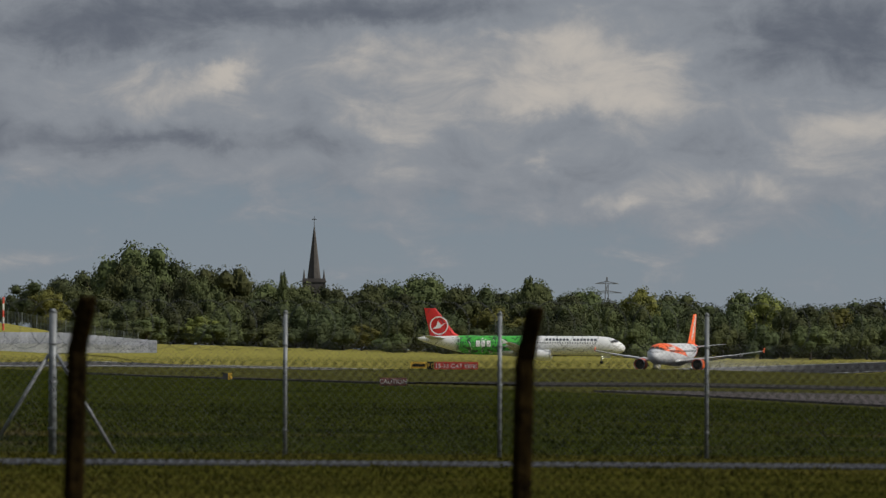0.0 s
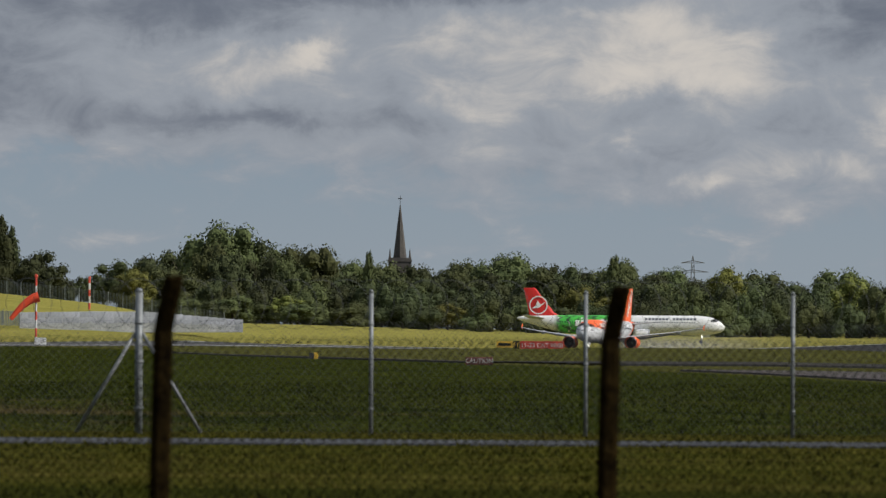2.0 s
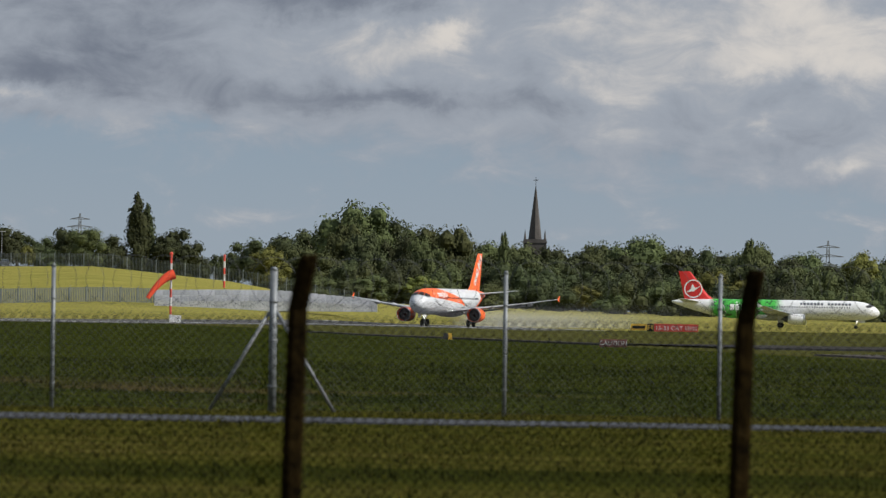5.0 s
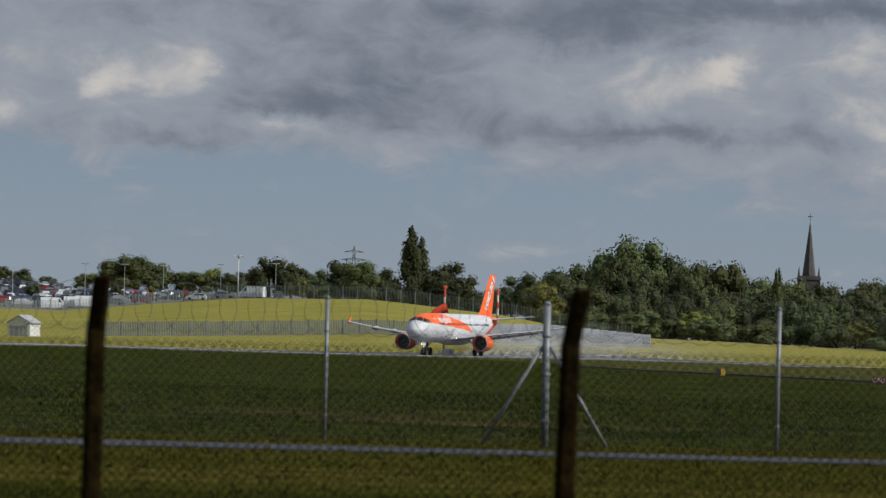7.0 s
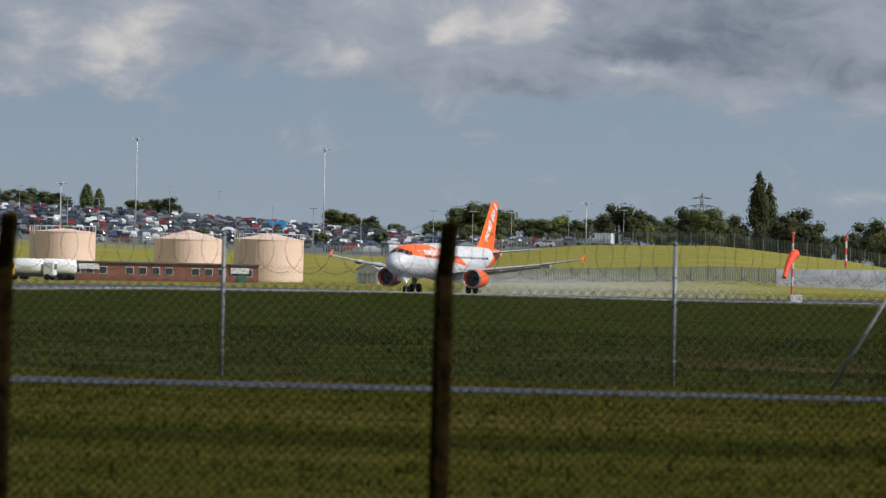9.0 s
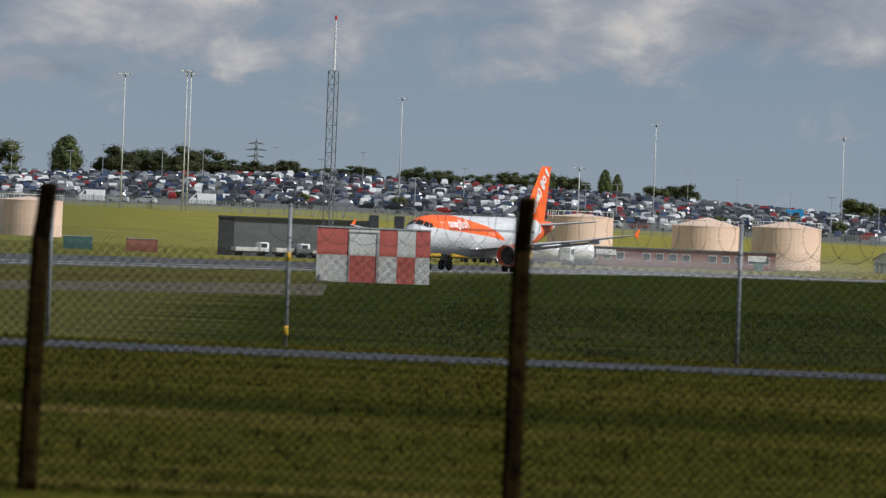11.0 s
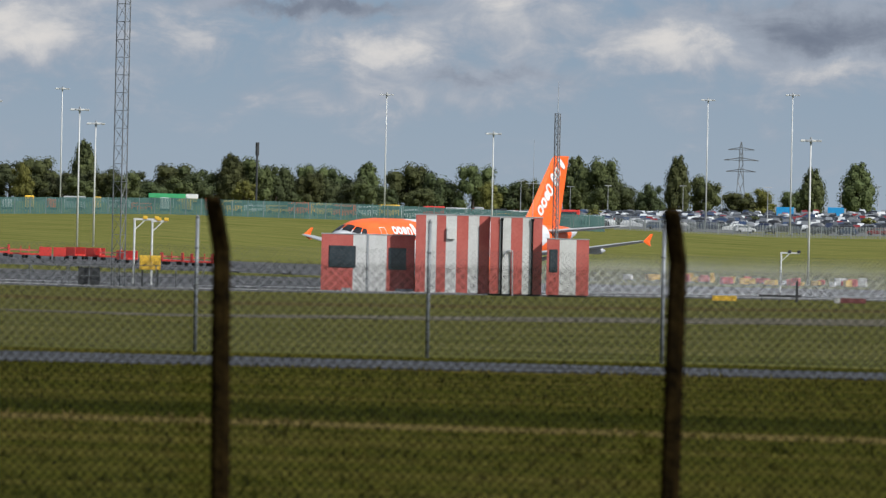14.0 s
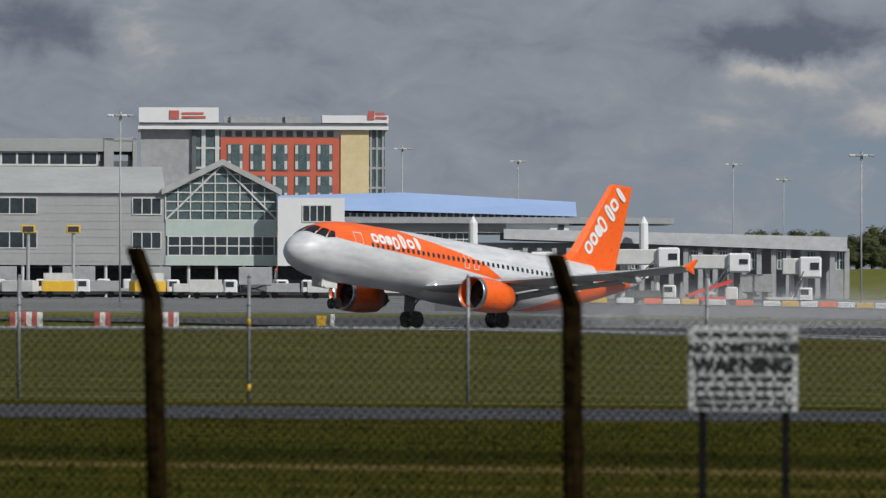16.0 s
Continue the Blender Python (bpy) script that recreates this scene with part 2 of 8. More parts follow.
def surface(name, c1, c2, scale=1.0, rough=0.7, metal=0.0, bump=0.0, fine=8.0, spread=0.5, vary=0.0, gloss=0.5, where="Object", detail=5.0):
    """Two-tone surface with broad stains, fine grain and relief. vary: change of tone from piece to piece."""
    m = bpy.data.materials.new(name)
    m.use_nodes = True
    n = Nodes(m.node_tree)
    b = m.node_tree.nodes["Principled BSDF"]
    co = n.add("ShaderNodeTexCoord").outputs["Object"] if where == "Object" else n.add("ShaderNodeNewGeometry").outputs["Position"]
    big = n.noise(co, scale, detail, 0.6)
    small = n.noise(co, scale * fine, 3.0, 0.6)
    k = n.smooth(n.math("ADD", n.math("MULTIPLY", big, 0.65), n.math("MULTIPLY", small, 0.35)), 0.5 - spread * 0.4, 0.5 + spread * 0.4)
    col = n.mix(k, c1, c2)
    if vary:
        hsv = n.add("ShaderNodeHueSaturation")
        n.link(col, hsv.inputs["Color"])
        rnd = n.add("ShaderNodeObjectInfo").outputs["Random"]
        n.link(n.math("ADD", n.math("MULTIPLY", rnd, 2 * vary), 1.0 - vary), hsv.inputs["Value"])
        n.link(n.math("ADD", n.math("MULTIPLY", rnd, 0.04), 0.48), hsv.inputs["Hue"])
        col = hsv.outputs[0]
    n.link(col, b.inputs["Base Color"])
    b.inputs["Metallic"].default_value = metal
    b.inputs["Specular IOR Level"].default_value = gloss
    n.link(n.math("ADD", n.math("MULTIPLY", small, 0.2), rough - 0.1, clamp=True), b.inputs["Roughness"])
    if bump:
        bp = n.add("ShaderNodeBump", Strength=bump, Distance=0.05)
        n.link(small, bp.inputs["Height"])
        n.link(bp.outputs[0], b.inputs["Normal"])
    return m


def glow(name, color, strength):
    m = bpy.data.materials.new(name)
    m.use_nodes = True
    b = m.node_tree.nodes["Principled BSDF"]
    b.inputs["Base Color"].default_value = (*color, 1)
    b.inputs["Emission Color"].default_value = (*color, 1)
    b.inputs["Emission Strength"].default_value = strength
    return m


def by_piece(name, colours, rough=0.35, metal=0.0, island=False):
    """A paint whose colour is drawn per object, or per loose piece of a joined mesh."""
    m = bpy.data.materials.new(name)
    m.use_nodes = True
    n = Nodes(m.node_tree)
    b = m.node_tree.nodes["Principled BSDF"]
    rnd = n.add("ShaderNodeNewGeometry").outputs["Random Per Island"] if island else n.add("ShaderNodeObjectInfo").outputs["Random"]
    ramp = n.add("ShaderNodeValToRGB")
    ramp.color_ramp.interpolation = "CONSTANT"
    while len(ramp.color_ramp.elements) < len(colours):
        ramp.color_ramp.elements.new(0.5)
    for i, c in enumerate(colours):
        ramp.color_ramp.elements[i].position = i / len(colours)
        ramp.color_ramp.elements[i].color = (*c, 1)
    n.link(rnd, ramp.inputs[0])
    n.link(ramp.outputs[0], b.inputs["Base Color"])
    b.inputs["Roughness"].default_value, b.inputs["Metallic"].default_value = rough, metal
    return m


# near-black tones put the posts' unlit side into the concrete, besides lichen
CONCRETE_OLD = surface("lichened concrete toned as unlit", (0.003, 0.0025, 0.002), (0.026, 0.017, 0.006), 9.0, 0.95, bump=0.6, spread=0.5, fine=3.0, where="Position", gloss=0.0)
GALV = surface("galvanised steel", (0.17, 0.18, 0.195), (0.28, 0.295, 0.31), 6.0, 0.55, 0.3, vary=0.2)
WIRE = surface("fence wire", (0.05, 0.055, 0.06), (0.10, 0.105, 0.11), 3.0, 0.7, gloss=0.2)
WIRE_DARK = surface("plastic coated wire", (0.006, 0.007, 0.005), (0.014, 0.014, 0.010), 3.0, 0.9, gloss=0.0)
WHITE = surface("white paint", (0.72, 0.73, 0.74), (0.82, 0.82, 0.82), 0.6, 0.3, spread=1.0)
ORANGE = surface("orange paint", (0.86, 0.115, 0.012), (0.95, 0.16, 0.02), 0.5, 0.3, spread=1.0)
RED = surface("red paint", (0.55, 0.03, 0.025), (0.65, 0.06, 0.04), 0.8, 0.45, spread=0.8)
RED_FADED = surface("faded red paint", (0.42, 0.075, 0.06), (0.56, 0.16, 0.13), 0.7, 0.6, spread=0.8)
WHITE_DIRTY = surface("weathered white paint", (0.48, 0.48, 0.46), (0.74, 0.74, 0.72), 0.8, 0.6, spread=0.9)
YELLOW = surface("yellow paint", (0.70, 0.42, 0.03), (0.8, 0.5, 0.05), 2.0, 0.5)
BLACK = surface("black rubber", (0.008, 0.008, 0.008), (0.018, 0.018, 0.018), 4.0, 0.9, gloss=0.03)
DARK = surface("dark painted metal", (0.02, 0.022, 0.025), (0.05, 0.052, 0.055), 2.0, 0.55)
GREY = surface("grey paint", (0.30, 0.31, 0.32), (0.42, 0.43, 0.44), 1.0, 0.5)
GREY_DK = surface("dark grey cladding", (0.10, 0.11, 0.12), (0.16, 0.165, 0.17), 0.5, 0.5)
# terminal cladding, toned down in colour for cloud shade over the building
CLAD = surface("pale grey cladding", (0.32, 0.332, 0.33), (0.42, 0.432, 0.425), 0.25, 0.5, spread=1.0)
STEEL = surface("bright steel", (0.55, 0.56, 0.58), (0.7, 0.71, 0.72), 2.0, 0.28, 1.0)
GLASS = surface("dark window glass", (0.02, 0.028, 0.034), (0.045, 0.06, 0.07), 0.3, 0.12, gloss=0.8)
GLASS_TEAL = surface("tinted curtain glazing", (0.05, 0.085, 0.09), (0.12, 0.17, 0.175), 0.35, 0.15, gloss=0.8)
BRICK = surface("red brick", (0.20, 0.075, 0.05), (0.30, 0.12, 0.085), 1.0, 0.85, bump=0.2)
TANK = surface("cream tank paint", (0.66, 0.46, 0.35), (0.78, 0.59, 0.47), 0.25, 0.6, spread=1.0)
LIGHTS = glow("lamp glass", (1.0, 0.95, 0.85), 5.0)


def grass_material():
    m = bpy.data.materials.new("grass land")
    m.use_nodes = True
    n = Nodes(m.node_tree)
    b = m.node_tree.nodes["Principled BSDF"]
    pos = n.add("ShaderNodeNewGeometry").outputs["Position"]
    s = n.add("ShaderNodeSeparateXYZ")
    n.link(pos, s.inputs[0])
    x, y, z = s.outputs
    dist = n.math("SQRT", n.math("ADD", n.math("MULTIPLY", x, x), n.math("MULTIPLY", y, y)))
    bear = n.math("MULTIPLY", n.math("ARCTAN2", n.math("MULTIPLY", x, -1.0), y), 57.2958)
    # distance along the mown strips, parallel to the fence
    strip = n.math("ADD", y, n.math("MULTIPLY", x, 0.25))
    streak = n.noise(n.xyz(n.math("MULTIPLY", x, 0.06), n.math("MULTIPLY", strip, 0.55)), 1.0, 5.0, 0.65)
    tuft = n.noise(pos, 2.6, 6.0, 0.7)
    patch = n.noise(n.xyz(n.math("MULTIPLY", x, 0.25), strip), 0.16, 4.0, 0.6)
    blades = n.noise(n.xyz(n.math("MULTIPLY", x, 7.0), n.math("MULTIPLY", strip, 2.0)), 1.2, 3.0, 0.7)
    fine = n.math("ADD", n.math("MULTIPLY", tuft, 0.6), n.math("MULTIPLY", blades, 0.4))
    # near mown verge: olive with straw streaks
    # the verge's low tones carry a cloud's shadow over the foreground
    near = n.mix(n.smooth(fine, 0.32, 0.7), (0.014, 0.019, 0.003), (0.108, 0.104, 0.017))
    near = n.mix(n.math("MULTIPLY", n.smooth(streak, 0.46, 0.70), 0.7), near, (0.15, 0.115, 0.03))
    # a worn straw edge where the mowing changes
    seam = n.math("ABSOLUTE", n.math("SUBTRACT", n.math("ADD", strip, n.math("MULTIPLY", patch, 2.0)), 65.0))
    near = n.mix(n.math("MULTIPLY", n.math("SUBTRACT", 1.0, n.smooth(seam, 0.4, 1.6)), n.smooth(bear, -4.0, 1.0)), near, (0.155, 0.115, 0.04))
    # a darker band across the verge, beyond the straw edge
    dark_band = n.math("ABSOLUTE", n.math("SUBTRACT", n.math("ADD", strip, n.math("MULTIPLY", patch, 3.0)), 71.0))
    near = n.mix(n.math("MULTIPLY", n.math("SUBTRACT", 1.0, n.smooth(dark_band, 1.5, 4.5)), 0.6), near, (0.014, 0.022, 0.004))
    # rank grass on the low bank: soft tussocks drawn out along the bank, painted patches of shade and a few bare brown
    # patches
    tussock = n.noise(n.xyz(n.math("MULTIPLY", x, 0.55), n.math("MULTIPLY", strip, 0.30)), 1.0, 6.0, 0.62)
    shade_patch = n.noise(n.xyz(n.math("MULTIPLY", x, 0.11), n.math("MULTIPLY", strip, 0.07), 4.0), 1.0, 4.0, 0.55)
    # rank tones are kept low to hold the cloud shadow on the bank
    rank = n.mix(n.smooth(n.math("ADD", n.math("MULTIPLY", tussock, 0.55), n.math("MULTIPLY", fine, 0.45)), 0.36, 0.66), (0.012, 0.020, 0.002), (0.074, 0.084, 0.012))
    rank = n.mix(n.math("MULTIPLY", n.smooth(shade_patch, 0.50, 0.68), 0.6), rank, (0.014, 0.022, 0.004))
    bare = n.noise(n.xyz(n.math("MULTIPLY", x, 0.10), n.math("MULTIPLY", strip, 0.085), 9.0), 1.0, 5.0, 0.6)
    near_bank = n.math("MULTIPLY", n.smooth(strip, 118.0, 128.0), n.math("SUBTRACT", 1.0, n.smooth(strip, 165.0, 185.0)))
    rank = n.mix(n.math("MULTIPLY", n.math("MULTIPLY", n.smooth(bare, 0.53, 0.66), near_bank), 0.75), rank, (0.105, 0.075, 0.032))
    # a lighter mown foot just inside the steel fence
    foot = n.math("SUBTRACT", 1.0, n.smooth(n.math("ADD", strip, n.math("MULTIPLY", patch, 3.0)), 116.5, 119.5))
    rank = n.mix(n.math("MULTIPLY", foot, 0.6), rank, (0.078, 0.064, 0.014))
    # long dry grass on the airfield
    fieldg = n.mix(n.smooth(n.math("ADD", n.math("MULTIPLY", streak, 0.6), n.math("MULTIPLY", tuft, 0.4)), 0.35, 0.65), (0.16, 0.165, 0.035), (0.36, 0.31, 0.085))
    # the bank below the car park is mown shorter and greener towards the terminal
    bankg = n.mix(n.smooth(n.math("ADD", n.math("MULTIPLY", streak, 0.6), n.math("MULTIPLY", patch, 0.4)), 0.35, 0.62), (0.095, 0.112, 0.024), (0.20, 0.19, 0.06))
    fieldg = n.mix(n.smooth(n.math("ADD", bear, n.math("MULTIPLY", n.math("SUBTRACT", patch, 0.5), 2.0)), -2.6, 0.2), fieldg, bankg)
    mid = n.mix(n.smooth(streak, 0.35, 0.68), (0.075, 0.082, 0.018), (0.18, 0.165, 0.055))
    # the rank grass, with its painted shade, lies between the steel fence and the strip, and gives way to mown grass
    # towards the left
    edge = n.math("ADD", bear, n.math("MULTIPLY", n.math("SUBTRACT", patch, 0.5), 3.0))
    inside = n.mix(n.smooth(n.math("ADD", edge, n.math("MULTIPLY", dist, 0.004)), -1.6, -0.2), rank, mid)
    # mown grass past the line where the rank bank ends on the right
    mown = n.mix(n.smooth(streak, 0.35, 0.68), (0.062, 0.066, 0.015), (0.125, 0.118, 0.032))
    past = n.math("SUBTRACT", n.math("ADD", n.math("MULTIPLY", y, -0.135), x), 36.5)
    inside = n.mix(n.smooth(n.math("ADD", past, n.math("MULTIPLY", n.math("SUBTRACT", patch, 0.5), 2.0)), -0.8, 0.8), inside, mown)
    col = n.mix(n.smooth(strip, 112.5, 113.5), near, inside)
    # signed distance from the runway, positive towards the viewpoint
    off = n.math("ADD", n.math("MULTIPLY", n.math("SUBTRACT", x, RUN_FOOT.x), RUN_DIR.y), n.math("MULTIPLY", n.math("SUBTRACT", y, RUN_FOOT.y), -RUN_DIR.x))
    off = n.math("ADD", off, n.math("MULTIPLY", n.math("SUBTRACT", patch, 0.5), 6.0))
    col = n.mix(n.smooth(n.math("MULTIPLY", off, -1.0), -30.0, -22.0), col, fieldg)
    earth = n.math("SUBTRACT", 1.0, n.smooth(n.math("ABSOLUTE", n.math("SUBTRACT", off, 122.0)), 6.0, 15.0))
    col = n.mix(n.math("MULTIPLY", n.math("MULTIPLY", earth, n.smooth(bear, -2.6, -1.8)), 0.55), col, (0.105, 0.066, 0.030))
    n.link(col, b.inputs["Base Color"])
    b.inputs["Roughness"].default_value = 0.9
    b.inputs["Specular IOR Level"].default_value = 0.0
    bp = n.add("ShaderNodeBump", Strength=0.9, Distance=0.25)
    n.link(fine, bp.inputs["Height"])
    n.link(bp.outputs[0], b.inputs["Normal"])
    return m


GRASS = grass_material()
ASPHALT = surface("worn asphalt", (0.08, 0.082, 0.087), (0.15, 0.15, 0.155), 0.15, 0.8, bump=0.2, fine=30.0, where="Position", gloss=0.05)
PATHMAT = surface("pale path concrete", (0.062, 0.065, 0.073), (0.105, 0.109, 0.118), 0.5, 0.9, where="Position", fine=10, gloss=0.0)
APRON = surface("apron concrete", (0.13, 0.13, 0.13), (0.20, 0.20, 0.197), 0.05, 0.85, where="Position")


def runway_material():
    """Worn asphalt, blackened by tyre rubber where aircraft touch down."""
    m = surface("runway asphalt", (0.085, 0.087, 0.092), (0.165, 0.165, 0.17), 0.15, 0.8, bump=0.2, fine=30.0, where="Position", gloss=0.05)
    n = Nodes(m.node_tree)
    b = m.node_tree.nodes["Principled BSDF"]
    base = b.inputs["Base Color"].links[0].from_socket
    s = n.add("ShaderNodeSeparateXYZ")
    n.link(n.add("ShaderNodeNewGeometry").outputs["Position"], s.inputs[0])
    along = n.math("ADD", n.math("MULTIPLY", n.math("SUBTRACT", s.outputs[0], RUN_FOOT.x), RUN_DIR.x), n.math("MULTIPLY", n.math("SUBTRACT", s.outputs[1], RUN_FOOT.y), RUN_DIR.y))
    streaks = n.noise(n.xyz(n.math("MULTIPLY", along, 0.01), n.math("MULTIPLY", s.outputs[0], 0.6)), 1.0, 4.0, 0.6)
    rubber = n.math("MULTIPLY", n.smooth(along, 1000.0, 1350.0), n.math("ADD", n.math("MULTIPLY", streaks, 0.4), 0.66), clamp=True)
    n.link(n.mix(rubber, base, (0.028, 0.026, 0.026)), b.inputs["Base Color"])
    return m


RUNWAY = runway_material()
OLD_TAXI = surface("old reddish asphalt", (0.075, 0.066, 0.066), (0.125, 0.11, 0.108), 0.15, 0.85, where="Position", gloss=0.03)
DRY = surface("weathered pale asphalt under dry grass", (0.085, 0.078, 0.048), (0.165, 0.150, 0.115), 0.25, 0.9, where="Position", gloss=0.02, spread=0.6)
ROAD = surface("dark tarmac", (0.036, 0.034, 0.033), (0.060, 0.057, 0.055), 0.2, 0.9, where="Position", gloss=0.03)


def leaf_material(name, c1, c2):
    return surface(name, c1, c2, 0.55, 0.8, spread=0.75, vary=0.30, gloss=0.12, bump=1.0, fine=6.0, detail=8.0)


LEAF = [leaf_material("dark oak leaves", (0.017, 0.023, 0.011), (0.084, 0.096, 0.041)),
        leaf_material("green leaves", (0.025, 0.034, 0.014), (0.120, 0.134, 0.052)),
        leaf_material("yellow green leaves", (0.075, 0.085, 0.02), (0.19, 0.19, 0.05))]
BARK = surface("bark", (0.03, 0.024, 0.018), (0.075, 0.06, 0.045), 2.0, 0.95)


# ---- mesh helpers ----


def part(name, bm, material, parent=None, label="", smooth=False):
    """One mesh object from a bmesh, under a thing or a part of one."""
    me = bpy.data.meshes.new(name)
    bm.to_mesh(me)
    bm.free()
    for mat in (material if isinstance(material, (list, tuple)) else [material]):
        me.materials.append(mat)
    if smooth:
        for p in me.polygons:
            p.use_smooth = True
    ob = new(name, me)
    if parent is not None:
        ob.parent = parent
    if label:
        ob["label"] = label
    return ob


def thing(name, place, turn=0.0, label="", category="", group="", kind=""):
    e = new(name)
    e.empty_display_size = 0.3
    e.matrix_basis = pose(*place, 0, 0, turn)
    return tagged(e, label, category, group, kind)


def box(bm, x0, x1, y0, y1, z0, z1, bevel=0.0):
    m = Matrix.Translation(((x0 + x1) / 2, (y0 + y1) / 2, (z0 + z1) / 2)) @ Matrix.Diagonal((abs(x1 - x0), abs(y1 - y0), abs(z1 - z0), 1))
    made = bmesh.ops.create_cube(bm, size=1.0, matrix=m)["verts"]
    if bevel:
        edges = list({e for v in made for e in v.link_edges})
        bmesh.ops.bevel(bm, geom=edges, offset=bevel, segments=1, affect="EDGES", profile=0.5)
    return made


def boxes(*specs, bevel=0.0):
    bm = bmesh.new()
    for s in specs:
        box(bm, *s, bevel=bevel)
    return bm


def rod(bm, a, b, r0, r1=None, n=6, caps=True):
    a, b = Vector(a), Vector(b)
    r1 = r0 if r1 is None else r1
    d = b - a
    m = Matrix.Translation((a + b) / 2) @ d.to_track_quat("Z", "Y").to_matrix().to_4x4()
    return bmesh.ops.create_cone(bm, cap_ends=caps, segments=n, radius1=r0, radius2=r1, depth=d.length, matrix=m)["verts"]


def loft(bm, rings, close_ends=True, cyclic=True):
    """Skin over rings of equal length."""
    rows = [[bm.verts.new(p) for p in r] for r in rings]
    k = len(rows[0])
    for a, b in zip(rows, rows[1:]):
        for i in range(k if cyclic else k - 1):
            j = (i + 1) % k
            bm.faces.new((a[i], a[j], b[j], b[i]))
    if close_ends and cyclic:
        bm.faces.new(rows[0][::-1])
        bm.faces.new(rows[-1])
    bmesh.ops.recalc_face_normals(bm, faces=bm.faces[:])
    return bm


def lathe(bm, profile, n=32, axis="Z", m=None, caps=True):
    rings = []
    for r, h in profile:
        ring = []
        for i in range(n):
            a = 2 * math.pi * i / n
            p = Vector((r * math.cos(a), r * math.sin(a), h)) if axis == "Z" else Vector((h, r * math.cos(a), r * math.sin(a)))
            ring.append(m @ p if m else p)
        rings.append(ring)
    return loft(bm, rings, close_ends=caps)


def words(name, text, size, material, parent, place, rx=90, rz=0, depth=0.01, bold=0.0):
    """Lettering as a mesh, centred on its place."""
    cu = bpy.data.curves.new(name, "FONT")
    cu.body, cu.size, cu.extrude, cu.align_x, cu.align_y, cu.offset = text, size, depth, "CENTER", "CENTER", bold
    tmp = new(name, cu)
    me = bpy.data.meshes.new_from_object(tmp.evaluated_get(bpy.context.evaluated_depsgraph_get()))
    bpy.data.objects.remove(tmp)
    me.materials.clear()
    me.materials.append(material)
    ob = new(name, me)
    ob.parent = parent
    ob.matrix_basis = pose(*place, rx, 0, rz)
    return ob
# ---- ground ----


def build_ground():
    bearings = [-180 + 10 * i for i in range(12)] + [-60 + 2 * i for i in range(20)] + [-20 + 0.25 * i for i in range(161)] + [22 + 2 * i for i in range(20)] + [70 + 10 * i for i in range(11)]
    dists = [0.5, 5, 10, 20, 30, 40, 50, 60, 70, 80, 90, 100, 110, 120, 130, 150, 175, 200, 230, 260, 300] + [320 + 20 * i for i in range(28)]
    dists += [900 + 25 * i for i in range(52)] + [2250, 2400, 2600, 3000, 3600, 4200, 4900]
    verts, faces = [], []
    for b in bearings:
        for d in dists:
            x, y = polar(b, d)
            verts.append((x, y, land(x, y)))
    k, nb = len(dists), len(bearings)
    for i in range(nb):
        for j in range(k - 1):
            a, c = i * k + j, ((i + 1) % nb) * k + j
            faces.append((a, a + 1, c + 1, c))
    verts.append((0, 0, 0))
    for i in range(nb):
        faces.append((len(verts) - 1, i * k, ((i + 1) % nb) * k))
    me = bpy.data.meshes.new("ground")
    me.from_pydata(verts, [], faces)
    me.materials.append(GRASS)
    bm = bmesh.new()
    bm.from_mesh(me)
    bmesh.ops.recalc_face_normals(bm, faces=bm.faces[:])
    bm.to_mesh(me)
    bm.free()
    if me.polygons[0].normal.z < 0:
        me.flip_normals()
    for p in me.polygons:
        p.use_smooth = True
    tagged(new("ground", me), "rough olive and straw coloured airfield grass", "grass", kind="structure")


def strip_sheet(name, material, line, label, category, lift=0.03, step=10.0, thick=0.0):
    """A paved strip: line gives for s in 0..1 the two edges in plan."""
    n = 120
    verts, faces = [], []
    for i in range(n + 1):
        a, b = line(i / n)
        for k, drop in ((0, 0.2), (0, 0), (1, 0), (2, 0), (3, 0), (4, 0), (4, 0.2)):
            x, y = a[0] + (b[0] - a[0]) * k / 4, a[1] + (b[1] - a[1]) * k / 4
            verts.append((x, y, land(x, y) + lift - drop))
    for i in range(n):
        for k in range(6):
            p = i * 7 + k
            faces.append((p, p + 1, p + 8, p + 7))
    me = bpy.data.meshes.new(name)
    me.from_pydata(verts, [], faces)
    me.materials.append(material)
    if me.polygons[2].normal.z < 0:
        me.flip_normals()
    return tagged(new(name, me), label, category, kind="structure")


def along_run(x0, x1, off0, off1):
    side = Vector((RUN_DIR.y, -RUN_DIR.x))  # towards the viewpoint
    def line(s):
        c = RUN_FOOT + RUN_DIR * (x0 + (x1 - x0) * s)
        return c + side * off0, c + side * off1
    return line


def fence_point(s):
    """The steel fence in plan, s metres from where it crosses the y axis, to the right."""
    u = Vector((0.970, -0.243))
    return Vector((0.0, 113.3)) + u * s


def along_fence(off0, off1, s0=-75.0, s1=75.0):
    u = Vector((0.970, -0.243))
    v = Vector((0.243, 0.970))
    def line(s):
        c = fence_point(s0 + (s1 - s0) * s)
        return c + v * off0, c + v * off1
    return line


build_ground()
strip_sheet("runway", RUNWAY, along_run(-500, 1900, -24, 24), "grey grooved asphalt runway with rubber marks", "runway", 0.12)
strip_sheet("turning_pad", ASPHALT, along_run(430, 960, -92, -23.5), "grey asphalt turning pad beside the runway", "taxiway", 0.14)
strip_sheet("taxiway", OLD_TAXI, lambda s: ((37.6 + 0.135 * (170 + 132 * s), 170 + 132 * s), (49.5 + 70 * (1 - s) + 0.135 * (170 + 132 * s), 170 + 132 * s)), "old reddish grey asphalt taxiway in the grass", "taxiway", 0.07)
